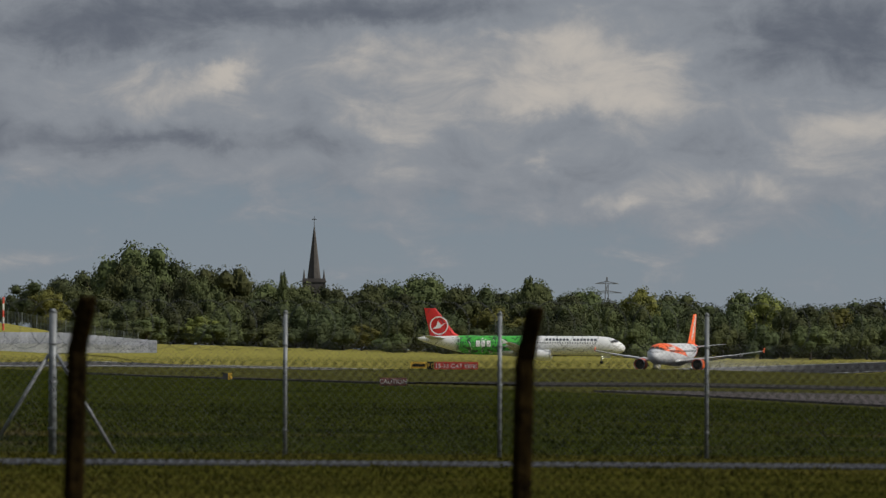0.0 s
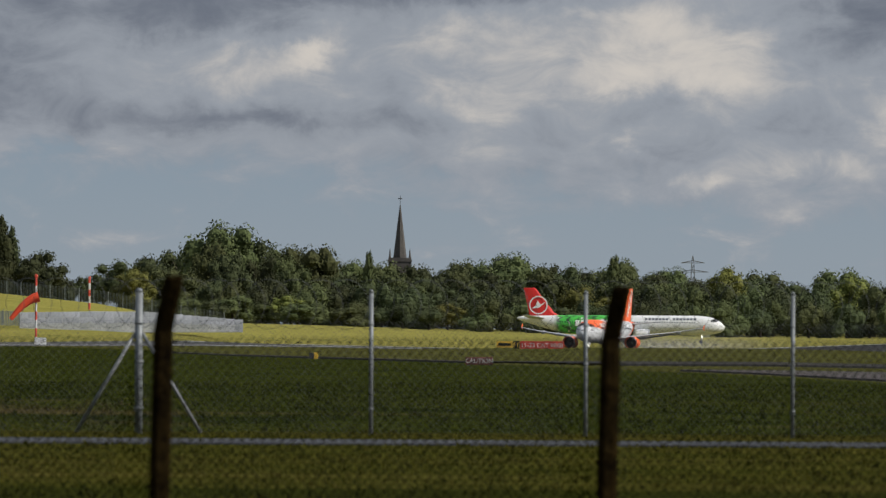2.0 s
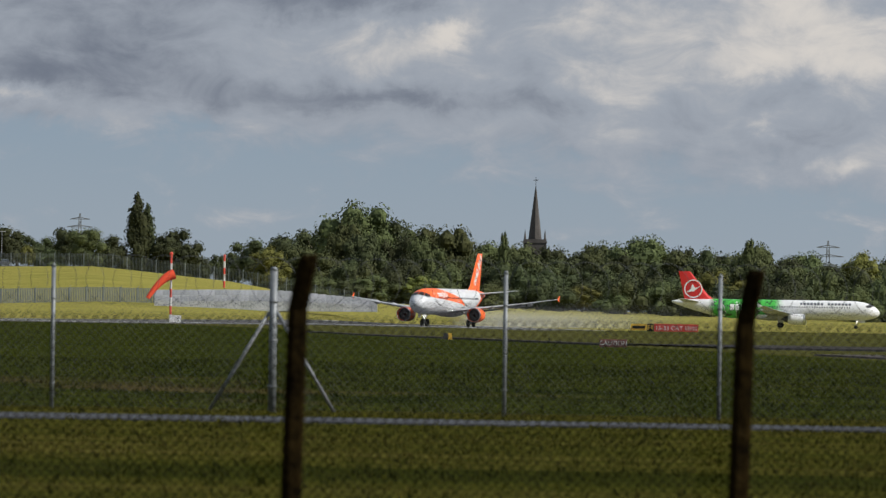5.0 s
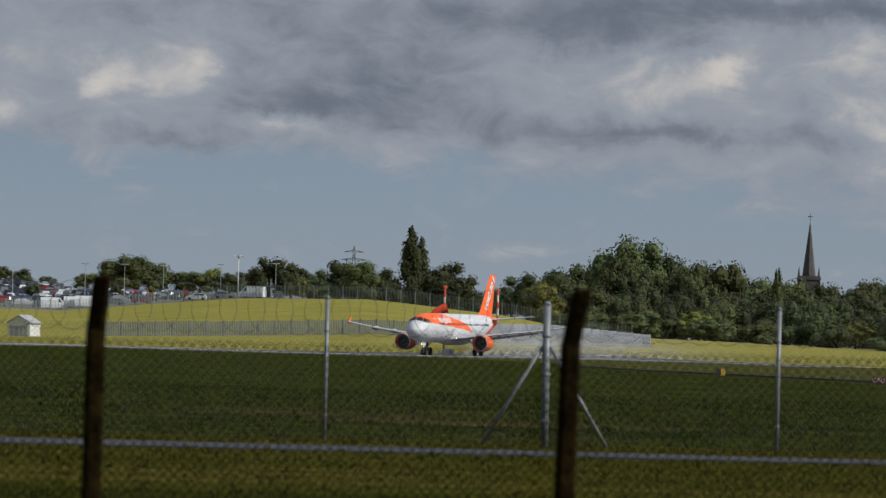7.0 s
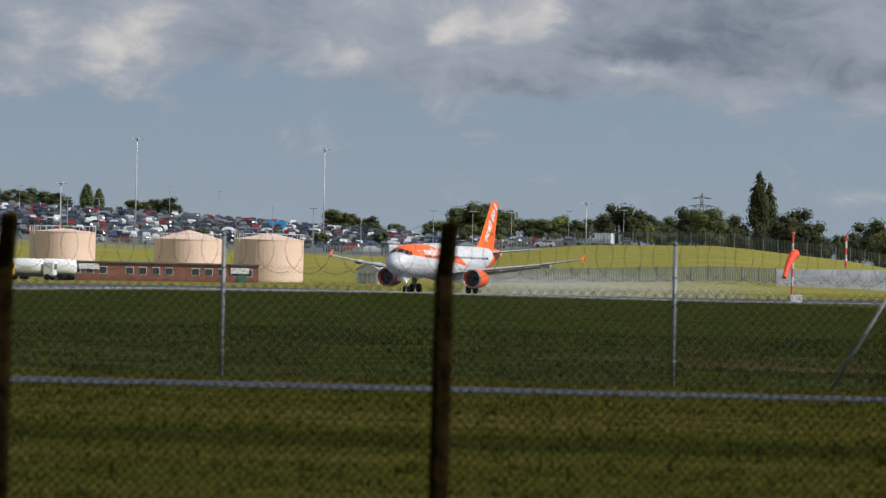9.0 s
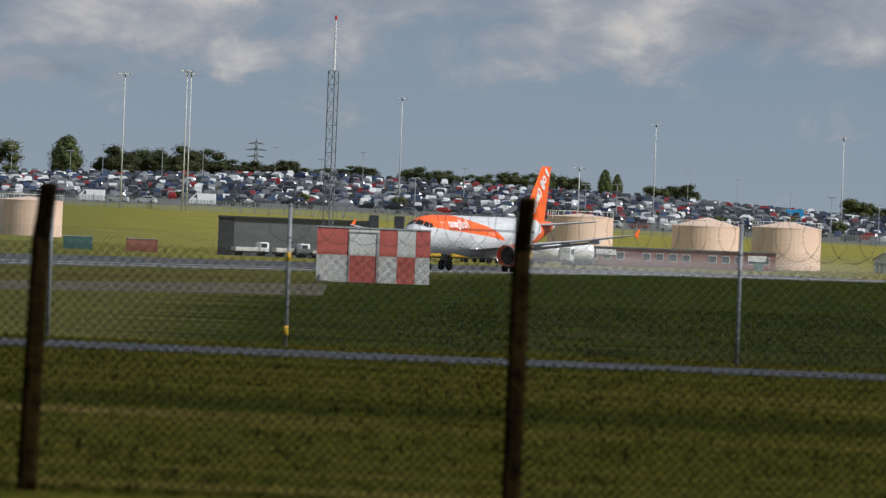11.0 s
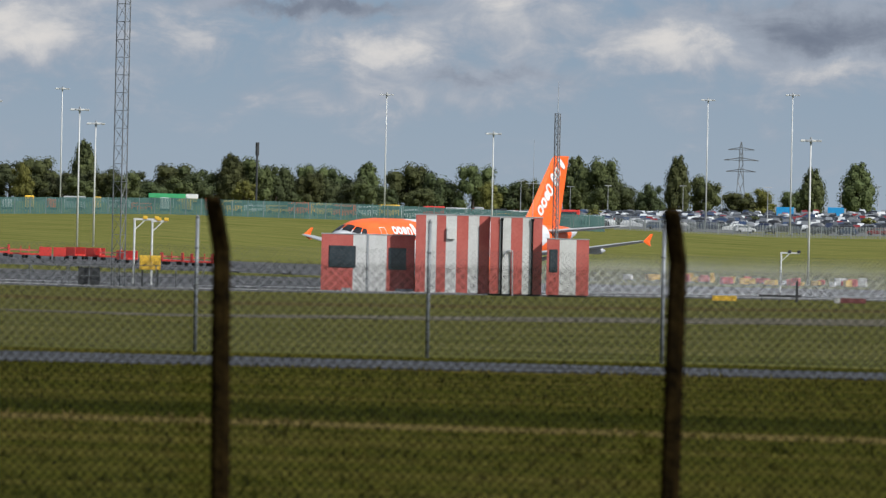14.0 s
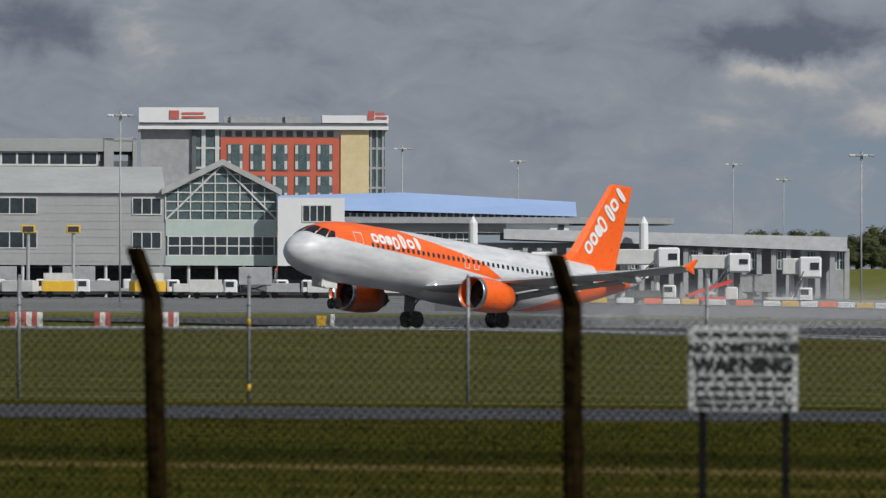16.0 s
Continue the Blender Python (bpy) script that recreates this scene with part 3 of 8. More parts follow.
def old_taxi_line(s):
    """The far and the near edge of the worn strip beside the runway, which ends on a slant."""
    far, close = RUN_FOOT + RUN_DIR * (190 + 188 * s), RUN_FOOT + RUN_DIR * (190 + 61 * s)
    side = Vector((RUN_DIR.y, -RUN_DIR.x))
    return far + side * (214 - 42 * s), close + side * (217 + 17 * s)


strip_sheet("old_taxiway", DRY, old_taxi_line, "pale worn strip of old taxiway", "taxiway", 0.03)
strip_sheet("service_road", ROAD, lambda s: ((88.5 + 110 * s, 352.0 + 6 * s), (90.5 + 110 * s, 388.0 + 6 * s)), "dark tarmac service road in the grass", "road", 0.09)
strip_sheet("perimeter_road", ROAD, lambda s: ((88.0 + 24 * s, 380.0 + 215 * s), (89.4 + 24 * s, 380.0 + 215 * s)), "narrow dark tarmac road beside the rank grass", "road", 0.08)


def path_line(s):
    q = -75.0 + 150.0 * s
    wide = lerp_table([(-40, -21.0, -7.0), (-28, -20.0, -6.5), (0, -12.0, -5.5), (26, -10.3, -6.2)], q)
    c, v = fence_point(q), Vector((0.243, 0.970))
    return c + v * wide[0], c + v * wide[1]


strip_sheet("path", PATHMAT, path_line, "pale concrete perimeter track along the fence", "path", 0.02)


def apron_line(s):
    b = 8.6 + s * 40.0
    return polar(b, 700 if b > 12 else 860), polar(b, 1150)


strip_sheet("apron", APRON, apron_line, "pale concrete aircraft parking apron", "apron", 0.12)


def rise_point(b, e):
    """Where the slope behind the runway, at bearing b, stands e degrees over eye level."""
    d = RUN_OFF / math.sin(radians(b - RUN_BEARING)) + 40.0
    while d < 1300.0:
        x, y = polar(b, d)
        if math.degrees(math.atan2(land(x, y) - EYE, d)) >= e:
            break
        d += 4.0
    return polar(b, d)


def far_taxi_line(s):
    b = 4.0 + s * 9.5
    hi = 0.0 + (b - 6.0) * 0.016
    return rise_point(b, hi - 0.075), rise_point(b, hi)


strip_sheet("far_taxiway", ASPHALT, far_taxi_line, "grey asphalt taxiway behind the runway", "taxiway", 0.15)
side_v = Vector((RUN_DIR.y, -RUN_DIR.x))


def painted_line(x0, x1, off, width):
    return strip_sheet("runway_edge_line", GREY, along_run(x0, x1, off, off + width), "white painted runway edge line", "marking", 0.17)


painted_line(-300, 1850, 21.8, 0.3)
painted_line(-300, 1850, -22.4, 0.9)

# ---- fences ----


def chain_link(width, z0, z1, cell, r, material, name, parent):
    """Woven wire of one bay: zigzag wires that cross, in the bay's xz plane."""
    verts, faces = [], []
    half = cell / 2
    rows = int((z1 - z0) / half)
    cols = int(width / cell) + 1
    for c in range(cols):
        for sgn in (1, -1):
            base = len(verts)
            for k in range(rows + 1):
                x = c * cell + (half if (k % 2) else 0.0) * sgn
                x = min(max(x, 0.0), width)
                z = z0 + k * half
                y = 0.004 * sgn
                verts += [(x - r, y, z), (x + r, y - r, z), (x + r, y + r, z)]
            for k in range(rows):
                a = base + 3 * k
                for i in range(3):
                    j = (i + 1) % 3
                    faces.append((a + i, a + j, a + 3 + j, a + 3 + i))
    me = bpy.data.meshes.new(name)
    me.from_pydata(verts, [], faces)
    me.materials.append(material)
    ob = new(name, me)
    ob.parent = parent
    return ob


def near_fence():
    """Old concrete posts with cranked tops and woven wire, nearest to the viewpoint."""
    bearings = [-17.3, -14.0, -10.72, -7.26, -4.03, -0.47, 2.78, 6.08, 9.27, 12.47, 15.52, 18.7]
    tops = [0.46, 0.40, 0.46, 0.478, 0.47, 0.44, 0.46, 0.482, 0.484, 0.48, 0.52, 0.5]
    spots = []
    for b in bearings:
        d = 42.6 / math.cos(radians(b)) * (1 - 0.05 * math.tan(radians(-b)))
        spots.append(polar(b, d))
    fence = thing("wire_fence", (0, 0, 0), 0, "old chain link fence, concrete posts lichened and coloured as unlit", "fence")
    rnd = random.Random(4)
    for i, (x, y) in enumerate(spots):
        d = math.hypot(x, y)
        top = rise(d, tops[i])
        w = 0.053
        lean = rnd.uniform(-0.012, 0.012) + (0.02 if bearings[i] > 5 else -0.012)
        rings = []
        for z, dx, dy, k in ((-0.3, 0, 0, 1.05), (0.0, 0, 0, 1.0), (0.5, 0, 0, 1.0), (1.0, 0, 0, 0.98), (top - 0.34, 0, 0, 0.97), (top - 0.30, 0, 0.0, 0.96), (top - 0.02, -0.045 if bearings[i] > 0 else 0.02, -0.16, 0.9), (top, -0.05 if bearings[i] > 0 else 0.022, -0.165, 0.7)):
            sh = -lean * z * 1.0
            ring = []
            for a in range(8):
                an = math.pi / 8 + a * math.pi / 4
                q = w * k * 1.08 * (1 + rnd.uniform(-0.05, 0.05))
                ring.append((max(-w * k, min(w * k, q * 1.3 * math.cos(an))) + dx + sh, max(-w * k, min(w * k, q * 1.3 * math.sin(an))) + dy, z))
            rings.append(ring)
        bm = loft(bmesh.new(), rings)
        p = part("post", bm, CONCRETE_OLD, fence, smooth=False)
        p.matrix_basis = pose(x, y, 0, 0, 0, rnd.uniform(-6, 6))
    for (x0, y0), (x1, y1) in zip(spots, spots[1:]):
        length = math.hypot(x1 - x0, y1 - y0)
        m = chain_link(length, 0.02, 1.37, 0.057, 0.0044, WIRE_DARK, "mesh_panel", fence)
        m.matrix_basis = pose(x0, y0 + 0.07, 0, 0, 0, math.degrees(math.atan2(y1 - y0, x1 - x0)))


def steel_fence():
    """Galvanised perimeter fence with coiled wire along its top."""
    fence = thing("security_fence", (0, 0, 0), 0, "galvanised chain link security fence with coiled razor wire", "fence")
    bearings = [-18.5, -16.93, -15.375, -13.855, -12.28, -10.575, -8.96, -7.3, -5.644, -4.0, -2.33, -0.583, 1.149, 2.86, 4.583, 6.288, 8.048, 9.75, 11.5, 13.254, 14.863, 16.549, 18.2, 20.0]
    spots = []
    for b in bearings:
        t = math.tan(radians(-b))
        y = 113.3 / (1 + 0.2505 * t)
        spots.append((t * y, y))
    ang = math.degrees(math.atan2(-0.243, 0.970))
    for i, (x, y) in enumerate(spots):
        big = bearings[i] in (-10.575,)
        g = land(x, y)
        bm = bmesh.new()
        r = 0.055 if big else 0.03
        rod(bm, (0, 0, -0.2), (0, 0, 2.02), r, n=8)
        bmesh.ops.create_cone(bm, cap_ends=True, segments=8, radius1=r * 1.25, radius2=r * 0.5, depth=0.05, matrix=Matrix.Translation((0, 0, 2.03)))
        for z in (0.35, 1.0, 1.55):
            rod(bm, (0, 0, z), (0, 0, z + 0.03), r * 1.25, n=8)
        p = part("post", bm, GALV, fence, smooth=True)
        p.matrix_basis = pose(x, y, g, 0, 0, ang)
        if big:
            for sgn in (-1, 1):
                bm = bmesh.new()
                rod(bm, (sgn * 0.05, 0, 1.42), (sgn * 0.88, 0, 0.02), 0.026, n=8)
                b = part("brace", bm, GALV, fence, smooth=True)
                b.matrix_basis = pose(x, y, g, 0, 0, ang)
        if bearings[i] in (-2.33, 14.863):
            for z in (0.16, 1.22):
                bm = bmesh.new()
                rod(bm, (0, 0, z), (0, 0, z + 0.13), r * 1.2, n=8)
                b = part("band", bm, YELLOW, fence, "yellow marker band", smooth=True)
                b.matrix_basis = pose(x, y, g, 0, 0, ang)
    for (x0, y0), (x1, y1) in zip(spots, spots[1:]):
        length = math.hypot(x1 - x0, y1 - y0)
        m = chain_link(length, 0.03, 1.62, 0.075, 0.0019, WIRE, "mesh_panel", fence)
        m.matrix_basis = pose(x0, y0, 0, 0, 0, math.degrees(math.atan2(y1 - y0, x1 - x0)))
        if x0 < 6.0:
            continue
        # flat wrapped coil: overlapping rings
        bm = bmesh.new()
        count, seg, rad = int(length / 0.36), 22, 0.325
        for c in range(count + 1):
            cx, cy = length * c / count, 0.03 * (c % 2)
            prev = first = None
            for k in range(seg):
                a = 2 * math.pi * k / seg
                e = Vector((math.cos(a), 0, math.sin(a) * 1.08))
                o = Vector((cx, cy, 1.84))
                ring = [bm.verts.new(o + e * (rad + q) + Vector((0, w, 0))) for q, w in ((0.0030, 0.0), (-0.0025, 0.0025), (-0.0025, -0.0025))]
                if prev:
                    for i in range(3):
                        bm.faces.new((prev[i], prev[(i + 1) % 3], ring[(i + 1) % 3], ring[i]))
                else:
                    first = ring
                prev = ring
            for i in range(3):
                bm.faces.new((prev[i], prev[(i + 1) % 3], first[(i + 1) % 3], first[i]))
        c = part("wire_coil", bm, WIRE, fence, "coil of razor wire")
        c["kind"] = "stuff"
        c.matrix_basis = pose(x0, y0, 0, 0, 0, math.degrees(math.atan2(y1 - y0, x1 - x0)))


near_fence()
steel_fence()


def grass_tufts():
    """Standing blades on the verge and on the rank bank, too many to count."""
    rnd = random.Random(77)
    for name, d0, d1, per, h0, h1, label in (("verge_grass", 42.0, 112.0, 13.0, 0.03, 0.075, "short mown verge grass blades"), ("rank_grass", 112.0, 230.0, 3.4, 0.04, 0.11, "rank tall grass blades, coloured dark for cloud shade")):
        area = radians(38) * (d1 ** 2 - d0 ** 2) / 2
        verts, faces = [], []
        for i in range(int(area * per)):
            d = math.sqrt(rnd.uniform(d0 ** 2, d1 ** 2))
            b = rnd.uniform(-19, 19)
            x, y = polar(b, d)
            strip = y + 0.25 * x
            if 91.5 < strip < 107.5 and d0 < 100:
                q = (x - 0.0) * 0.97 - (y - 113.3) * 0.243
                wide = lerp_table([(-40, -21.0, -7.0), (-28, -20.0, -6.5), (0, -12.0, -5.5), (26, -10.3, -6.2)], q)
                off = x * 0.243 + (y - 113.3) * 0.970
                if wide[0] < off < wide[1]:
                    continue
            clump = noise.noise(Vector((x * 0.5, y * 0.5, 0))) * 0.5 + 0.5
            if clump < 0.3 and rnd.random() < 0.6:
                continue
            z = land(x, y) - 0.01
            h = rnd.uniform(h0, h1) * (0.6 + 0.8 * clump)
            if d > 112 and b > -2.2 - 0.006 * d:
                h *= 0.35
            for k in range(3):
                a = rnd.uniform(0, 3.14)
                w = h * rnd.uniform(0.12, 0.3)
                lx, ly = rnd.uniform(-0.6, 0.6) * h, rnd.uniform(-0.6, 0.6) * h
                cx, cy = x + rnd.uniform(-0.05, 0.05), y + rnd.uniform(-0.05, 0.05)
                i0 = len(verts)
                verts += [(cx - w * math.cos(a), cy - w * math.sin(a), z), (cx + w * math.cos(a), cy + w * math.sin(a), z), (cx + lx, cy + ly, z + h * rnd.uniform(0.7, 1.1))]
                faces.append((i0, i0 + 1, i0 + 2))
        me = bpy.data.meshes.new(name)
        me.from_pydata(verts, [], faces)
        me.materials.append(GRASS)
        tagged(new(name, me), label, "grass", kind="stuff")


grass_tufts()
# ---- aircraft ----


def hull_paint(name, orange):
    """Fuselage paint. orange: the swoosh over crown and belly; else plain white with a green leaf print."""
    m = bpy.data.materials.new(name)
    m.use_nodes = True
    n = Nodes(m.node_tree)
    b = m.node_tree.nodes["Principled BSDF"]
    co = n.add("ShaderNodeTexCoord").outputs["Object"]
    s = n.add("ShaderNodeSeparateXYZ")
    n.link(co, s.inputs[0])
    x, y, z = s.outputs
    dirt = n.noise(n.xyz(n.math("MULTIPLY", x, 0.5), y, n.math("MULTIPLY", z, 2.5)), 0.8, 5.0, 0.65)
    # the orange jet's white is toned down for shade on its hull
    white = n.mix(n.smooth(dirt, 0.3, 0.7), (0.50, 0.515, 0.54) if orange else (0.66, 0.67, 0.68), (0.68, 0.685, 0.70) if orange else (0.80, 0.80, 0.80))
    if orange:
        def curve(points):
            f = n.add("ShaderNodeFloatCurve")
            c = f.mapping.curves[0]
            c.points[0].location, c.points[1].location = points[0], points[-1]
            for p in points[1:-1]:
                c.points.new(*p)
            f.mapping.update()
            n.link(n.math("MULTIPLY", n.math("ADD", x, 20.0), 1 / 40.0), f.inputs["Value"])
            return f.outputs[0]
        up = curve([(0.0, 0.0), (0.41, 0.27), (0.43, 0.345), (0.4625, 0.405), (0.50, 0.46), (0.60, 0.53), (0.675, 0.58), (0.735, 0.66), (0.80, 0.80), (1.0, 1.0)])
        lo = curve([(0.0, 0.30), (0.41, 0.325), (0.4625, 0.355), (0.55, 0.385), (0.6475, 0.41), (0.725, 0.427), (0.82, 0.445), (0.87, 0.465), (0.90, 0.50), (0.93, 0.56), (1.0, 0.60)])
        zn = n.math("MULTIPLY", z, 0.1)
        band = n.math("MULTIPLY", n.math("GREATER_THAN", zn, lo), n.math("LESS_THAN", zn, up))
        belly = n.math("LESS_THAN", z, n.math("ADD", n.math("MULTIPLY", x, -0.36), -0.35))
        belly = n.math("MULTIPLY", belly, n.math("LESS_THAN", x, -5.0))
        tail = n.math("LESS_THAN", n.math("ADD", x, n.math("MULTIPLY", z, 0.35)), -12.0)
        tip = n.math("GREATER_THAN", x, -18.4)
        k = n.math("MAXIMUM", band, n.math("MULTIPLY", n.math("MAXIMUM", belly, tail), tip))
        col = n.mix(k, white, n.mix(n.smooth(dirt, 0.3, 0.7), (0.84, 0.11, 0.012), (0.92, 0.15, 0.02)))
    else:
        leaf = n.noise(co, 0.55, 5.0, 0.7, 0.8)
        dark = n.noise(co, 1.1, 4.0, 0.6)
        inside = n.math("MULTIPLY", n.smooth(x, -15.6, -14.2), n.math("SUBTRACT", 1.0, n.smooth(x, -1.5, 1.0)))
        k = n.math("MULTIPLY", inside, n.smooth(leaf, 0.36, 0.42))
        green = n.mix(n.smooth(dark, 0.40, 0.52), (0.015, 0.06, 0.02), (0.07, 0.46, 0.06))
        col = n.mix(k, white, green)
    n.link(col, b.inputs["Base Color"])
    b.inputs["Roughness"].default_value = 0.45
    b.inputs["Coat Weight"].default_value = 0.05
    return m


WING_PAINT = surface("wing grey paint", (0.36, 0.37, 0.38), (0.48, 0.49, 0.5), 0.4, 0.4, spread=0.9)
NEAR_BLACK = surface("near black for fans, cockpit glass and undercroft shade", (0.01, 0.01, 0.012), (0.05, 0.05, 0.055), 3.0, 0.4, 0.6)


def wing_section(x_le, chord, y, z, thick):
    prof = [(0.0, 0.0), (0.03, 0.5), (0.15, 0.9), (0.35, 1.0), (0.65, 0.65), (1.0, 0.06), (1.0, -0.02), (0.65, -0.30), (0.35, -0.5), (0.12, -0.55), (0.03, -0.35)]
    return [(x_le - chord * a, y, z + thick * chord * 0.55 * b) for a, b in prof]


def aircraft(name, place, turn, stretch, hull, engine_paint, fin_paint, label):
    """A twin jet of the short haul kind, x forward, standing on z 0 with the main gear at x 0."""
    root = thing(name, place, turn, label, "airplane")
    h = stretch / 2
    stations = [(17.72, 3.42, 0.05, 0.05), (17.64, 3.43, 0.36, 0.34), (17.35, 3.46, 0.76, 0.72), (16.8, 3.52, 1.16, 1.12), (16.0, 3.63, 1.50, 1.48), (15.2, 3.72, 1.71, 1.74),
                (14.2, 3.81, 1.87, 1.93), (13.0, 3.86, 1.93, 2.02), (11.5, 3.90, 1.975, 2.07), (6.0, 3.9, 1.975, 2.07), (0.0, 3.9, 1.975, 2.07), (-5.0, 3.9, 1.975, 2.07),
                (-7.0, 3.92, 1.97, 2.05), (-9.0, 4.02, 1.88, 1.95), (-11.0, 4.18, 1.70, 1.77), (-13.0, 4.40, 1.44, 1.50), (-15.0, 4.66, 1.12, 1.2), (-17.0, 4.93, 0.78, 0.86),
                (-18.6, 5.13, 0.5, 0.55), (-19.5, 5.23, 0.30, 0.32), (-19.87, 5.26, 0.16, 0.17)]
    rings = []
    for x, zc, ry, rz in stations:
        xx = x + h if x > 3 else (x - h if x < -3 else x)
        rings.append([(xx, ry * math.cos(2 * math.pi * i / 40), zc + rz * math.sin(2 * math.pi * i / 40)) for i in range(40)])
    fus = part("fuselage", loft(bmesh.new(), rings), hull, root, smooth=True)
    # belly fairing
    rings = []
    for x, w, zb in ((5.2, 1.0, 2.0), (4.2, 1.75, 1.72), (2.0, 2.05, 1.52), (-2.5, 2.05, 1.50), (-4.8, 1.7, 1.70), (-6.0, 0.9, 2.0)):
        rings.append([(x, w * math.cos(math.pi + math.pi * i / 14), 2.75 + (2.75 - zb) * math.sin(math.pi + math.pi * i / 14)) for i in range(15)])
    part("belly_fairing", loft(bmesh.new(), rings, cyclic=False), WHITE, root, smooth=True)
    # flight deck windows
    bm = bmesh.new()
    def crown_point(x, y):
        lo = [r for r in stations if r[0] <= x][0]
        hi = [r for r in stations if r[0] > x][-1]
        k = (x - lo[0]) / (hi[0] - lo[0])
        zc, ry, rz = (lo[i] + (hi[i] - lo[i]) * k for i in (1, 2, 3))
        return Vector((x + h, y, zc + rz * math.sqrt(max(0.02, 1 - (y / ry) ** 2)))) + Vector((0.02, 0.02 * (1 if y > 0 else -1), 0.025))

    for sgn in (1, -1):
        for quad in (((16.42, 0.05), (16.2, 0.86), (15.38, 0.74), (15.48, 0.05)), ((16.14, 0.94), (15.6, 1.38), (14.98, 1.18), (15.32, 0.83)), ((15.5, 1.43), (14.82, 1.58), (14.64, 1.33), (14.92, 1.22))):
            grid = []
            for i in range(5):
                row = []
                for j in range(5):
                    u, v = i / 4, j / 4
                    q = [quad[0][c] * (1 - u) * (1 - v) + quad[1][c] * u * (1 - v) + quad[2][c] * u * v + quad[3][c] * (1 - u) * v for c in (0, 1)]
                    row.append(bm.verts.new(crown_point(q[0], sgn * q[1])))
                grid.append(row)
            for i in range(4):
                for j in range(4):
                    bm.faces.new((grid[i][j], grid[i + 1][j], grid[i + 1][j + 1], grid[i][j + 1]))
    part("cockpit_windows", bm, NEAR_BLACK, root, "dark cockpit windows")
    # cabin windows and doors
    for sgn in (1, -1):
        x = 11.3 + h
        while x > -10.6 - h:
            y = 1.987
            if x < -7 - h:
                y = 1.982 - (-7 - h - x) * 0.035
            z0, z1 = 4.33, 4.64
            yy = lambda z: sgn * (y * math.sqrt(max(0.0, 1 - ((z - 3.9) / 2.07) ** 2)) + 0.012)
            pts = [(x - 0.115, z0 + 0.07), (x - 0.07, z0), (x + 0.07, z0), (x + 0.115, z0 + 0.07), (x + 0.115, z1 - 0.07), (x + 0.07, z1), (x - 0.07, z1), (x - 0.115, z1 - 0.07)]
            bm = bmesh.new()
            out = [bm.verts.new((px, yy(pz), pz)) for px, pz in pts]
            back = [bm.verts.new((px, yy(pz) - sgn * 0.03, pz)) for px, pz in pts]
            bm.faces.new(out)
            for i in range(8):
                bm.faces.new((out[i], back[i], back[(i + 1) % 8], out[(i + 1) % 8]))
            part("cabin_window", bm, GLASS, fus)
            x -= 0.533
        for dx, w, z0, z1 in ((12.6 + h, 0.82, 3.35, 5.2), (-11.2 - h, 0.8, 3.7, 5.35), (1.35, 0.55, 3.95, 4.95), (0.35, 0.55, 3.95, 4.95)):
            bm = bmesh.new()
            def skin(x, z):
                xs = x - h if x > 3 else (x + h if x < -3 else x)
                lo = [r for r in stations if r[0] <= xs][0]
                hi = [r for r in stations if r[0] > xs][-1]
                k = (xs - lo[0]) / (hi[0] - lo[0])
                zc, ry, rz = (lo[i] + (hi[i] - lo[i]) * k for i in (1, 2, 3))
                return (x, sgn * (ry * math.sqrt(max(0.02, 1 - ((z - zc) / rz) ** 2)) + 0.02), z)
            t = 0.06
            for ax0, ax1, az0, az1 in ((dx - w / 2, dx + w / 2, z1 - t, z1), (dx - w / 2, dx + w / 2, z0, z0 + t), (dx - w / 2, dx - w / 2 + t, z0, z1), (dx + w / 2 - t, dx + w / 2, z0, z1)):
                for k in range(4):
                    za, zb = az0 + (az1 - az0) * k / 4, az0 + (az1 - az0) * (k + 1) / 4
                    bm.faces.new([bm.verts.new(skin(a, c)) for a, c in ((ax0, za), (ax1, za), (ax1, zb), (ax0, zb))])
            part("door_outline", bm, WHITE_DIRTY, root, "pale outline of a cabin door")
    # wings
    for sgn in (1, -1):
        secs = [(5.0, 7.3, 1.2, 2.35, 0.14), (4.55, 6.6, 2.0, 2.45, 0.135), (2.3, 4.1, 6.4, 3.0, 0.115), (-0.6, 2.7, 12.2, 3.75, 0.105), (-2.75, 1.65, 16.6, 4.48, 0.10), (-3.1, 1.3, 17.0, 4.55, 0.07)]
        wing = part("wing", loft(bmesh.new(), [[(x, y * sgn, z) for x, y, z in wing_section(*s)] for s in secs]), WING_PAINT, root, smooth=False)
        bm = bmesh.new()
        rings = []
        for z, x0, x1 in ((4.14, -4.55, -4.3), (4.50, -4.4, -3.35), (4.60, -4.42, -3.4), (5.16, -4.85, -4.45)):
            rings.append([(x0, sgn * 17.0, z), ((x0 + x1) / 2, sgn * 16.95, z), (x1, sgn * 17.0, z), ((x0 + x1) / 2, sgn * 17.05, z)])
        part("wingtip_fence", loft(bm, rings), engine_paint, wing, "painted wingtip fence")
        for yf, xf in ((6.5, -1.6), (9.6, -2.0), (12.6, -2.9)):
            bm = bmesh.new()
            zf = 2.52 + (yf - 2) * 0.11
            lathe(bm, [(0.02, -1.6), (0.17, -1.0), (0.22, 0.0), (0.17, 1.0), (0.02, 1.7)], 10, "X", Matrix.Translation((xf, sgn * yf, zf)) @ Matrix.Diagonal((1, 1, 1.5, 1)))
            part("flap_fairing", bm, WING_PAINT, wing, smooth=True)
        # flaps lowered a little
        bm = bmesh.new()
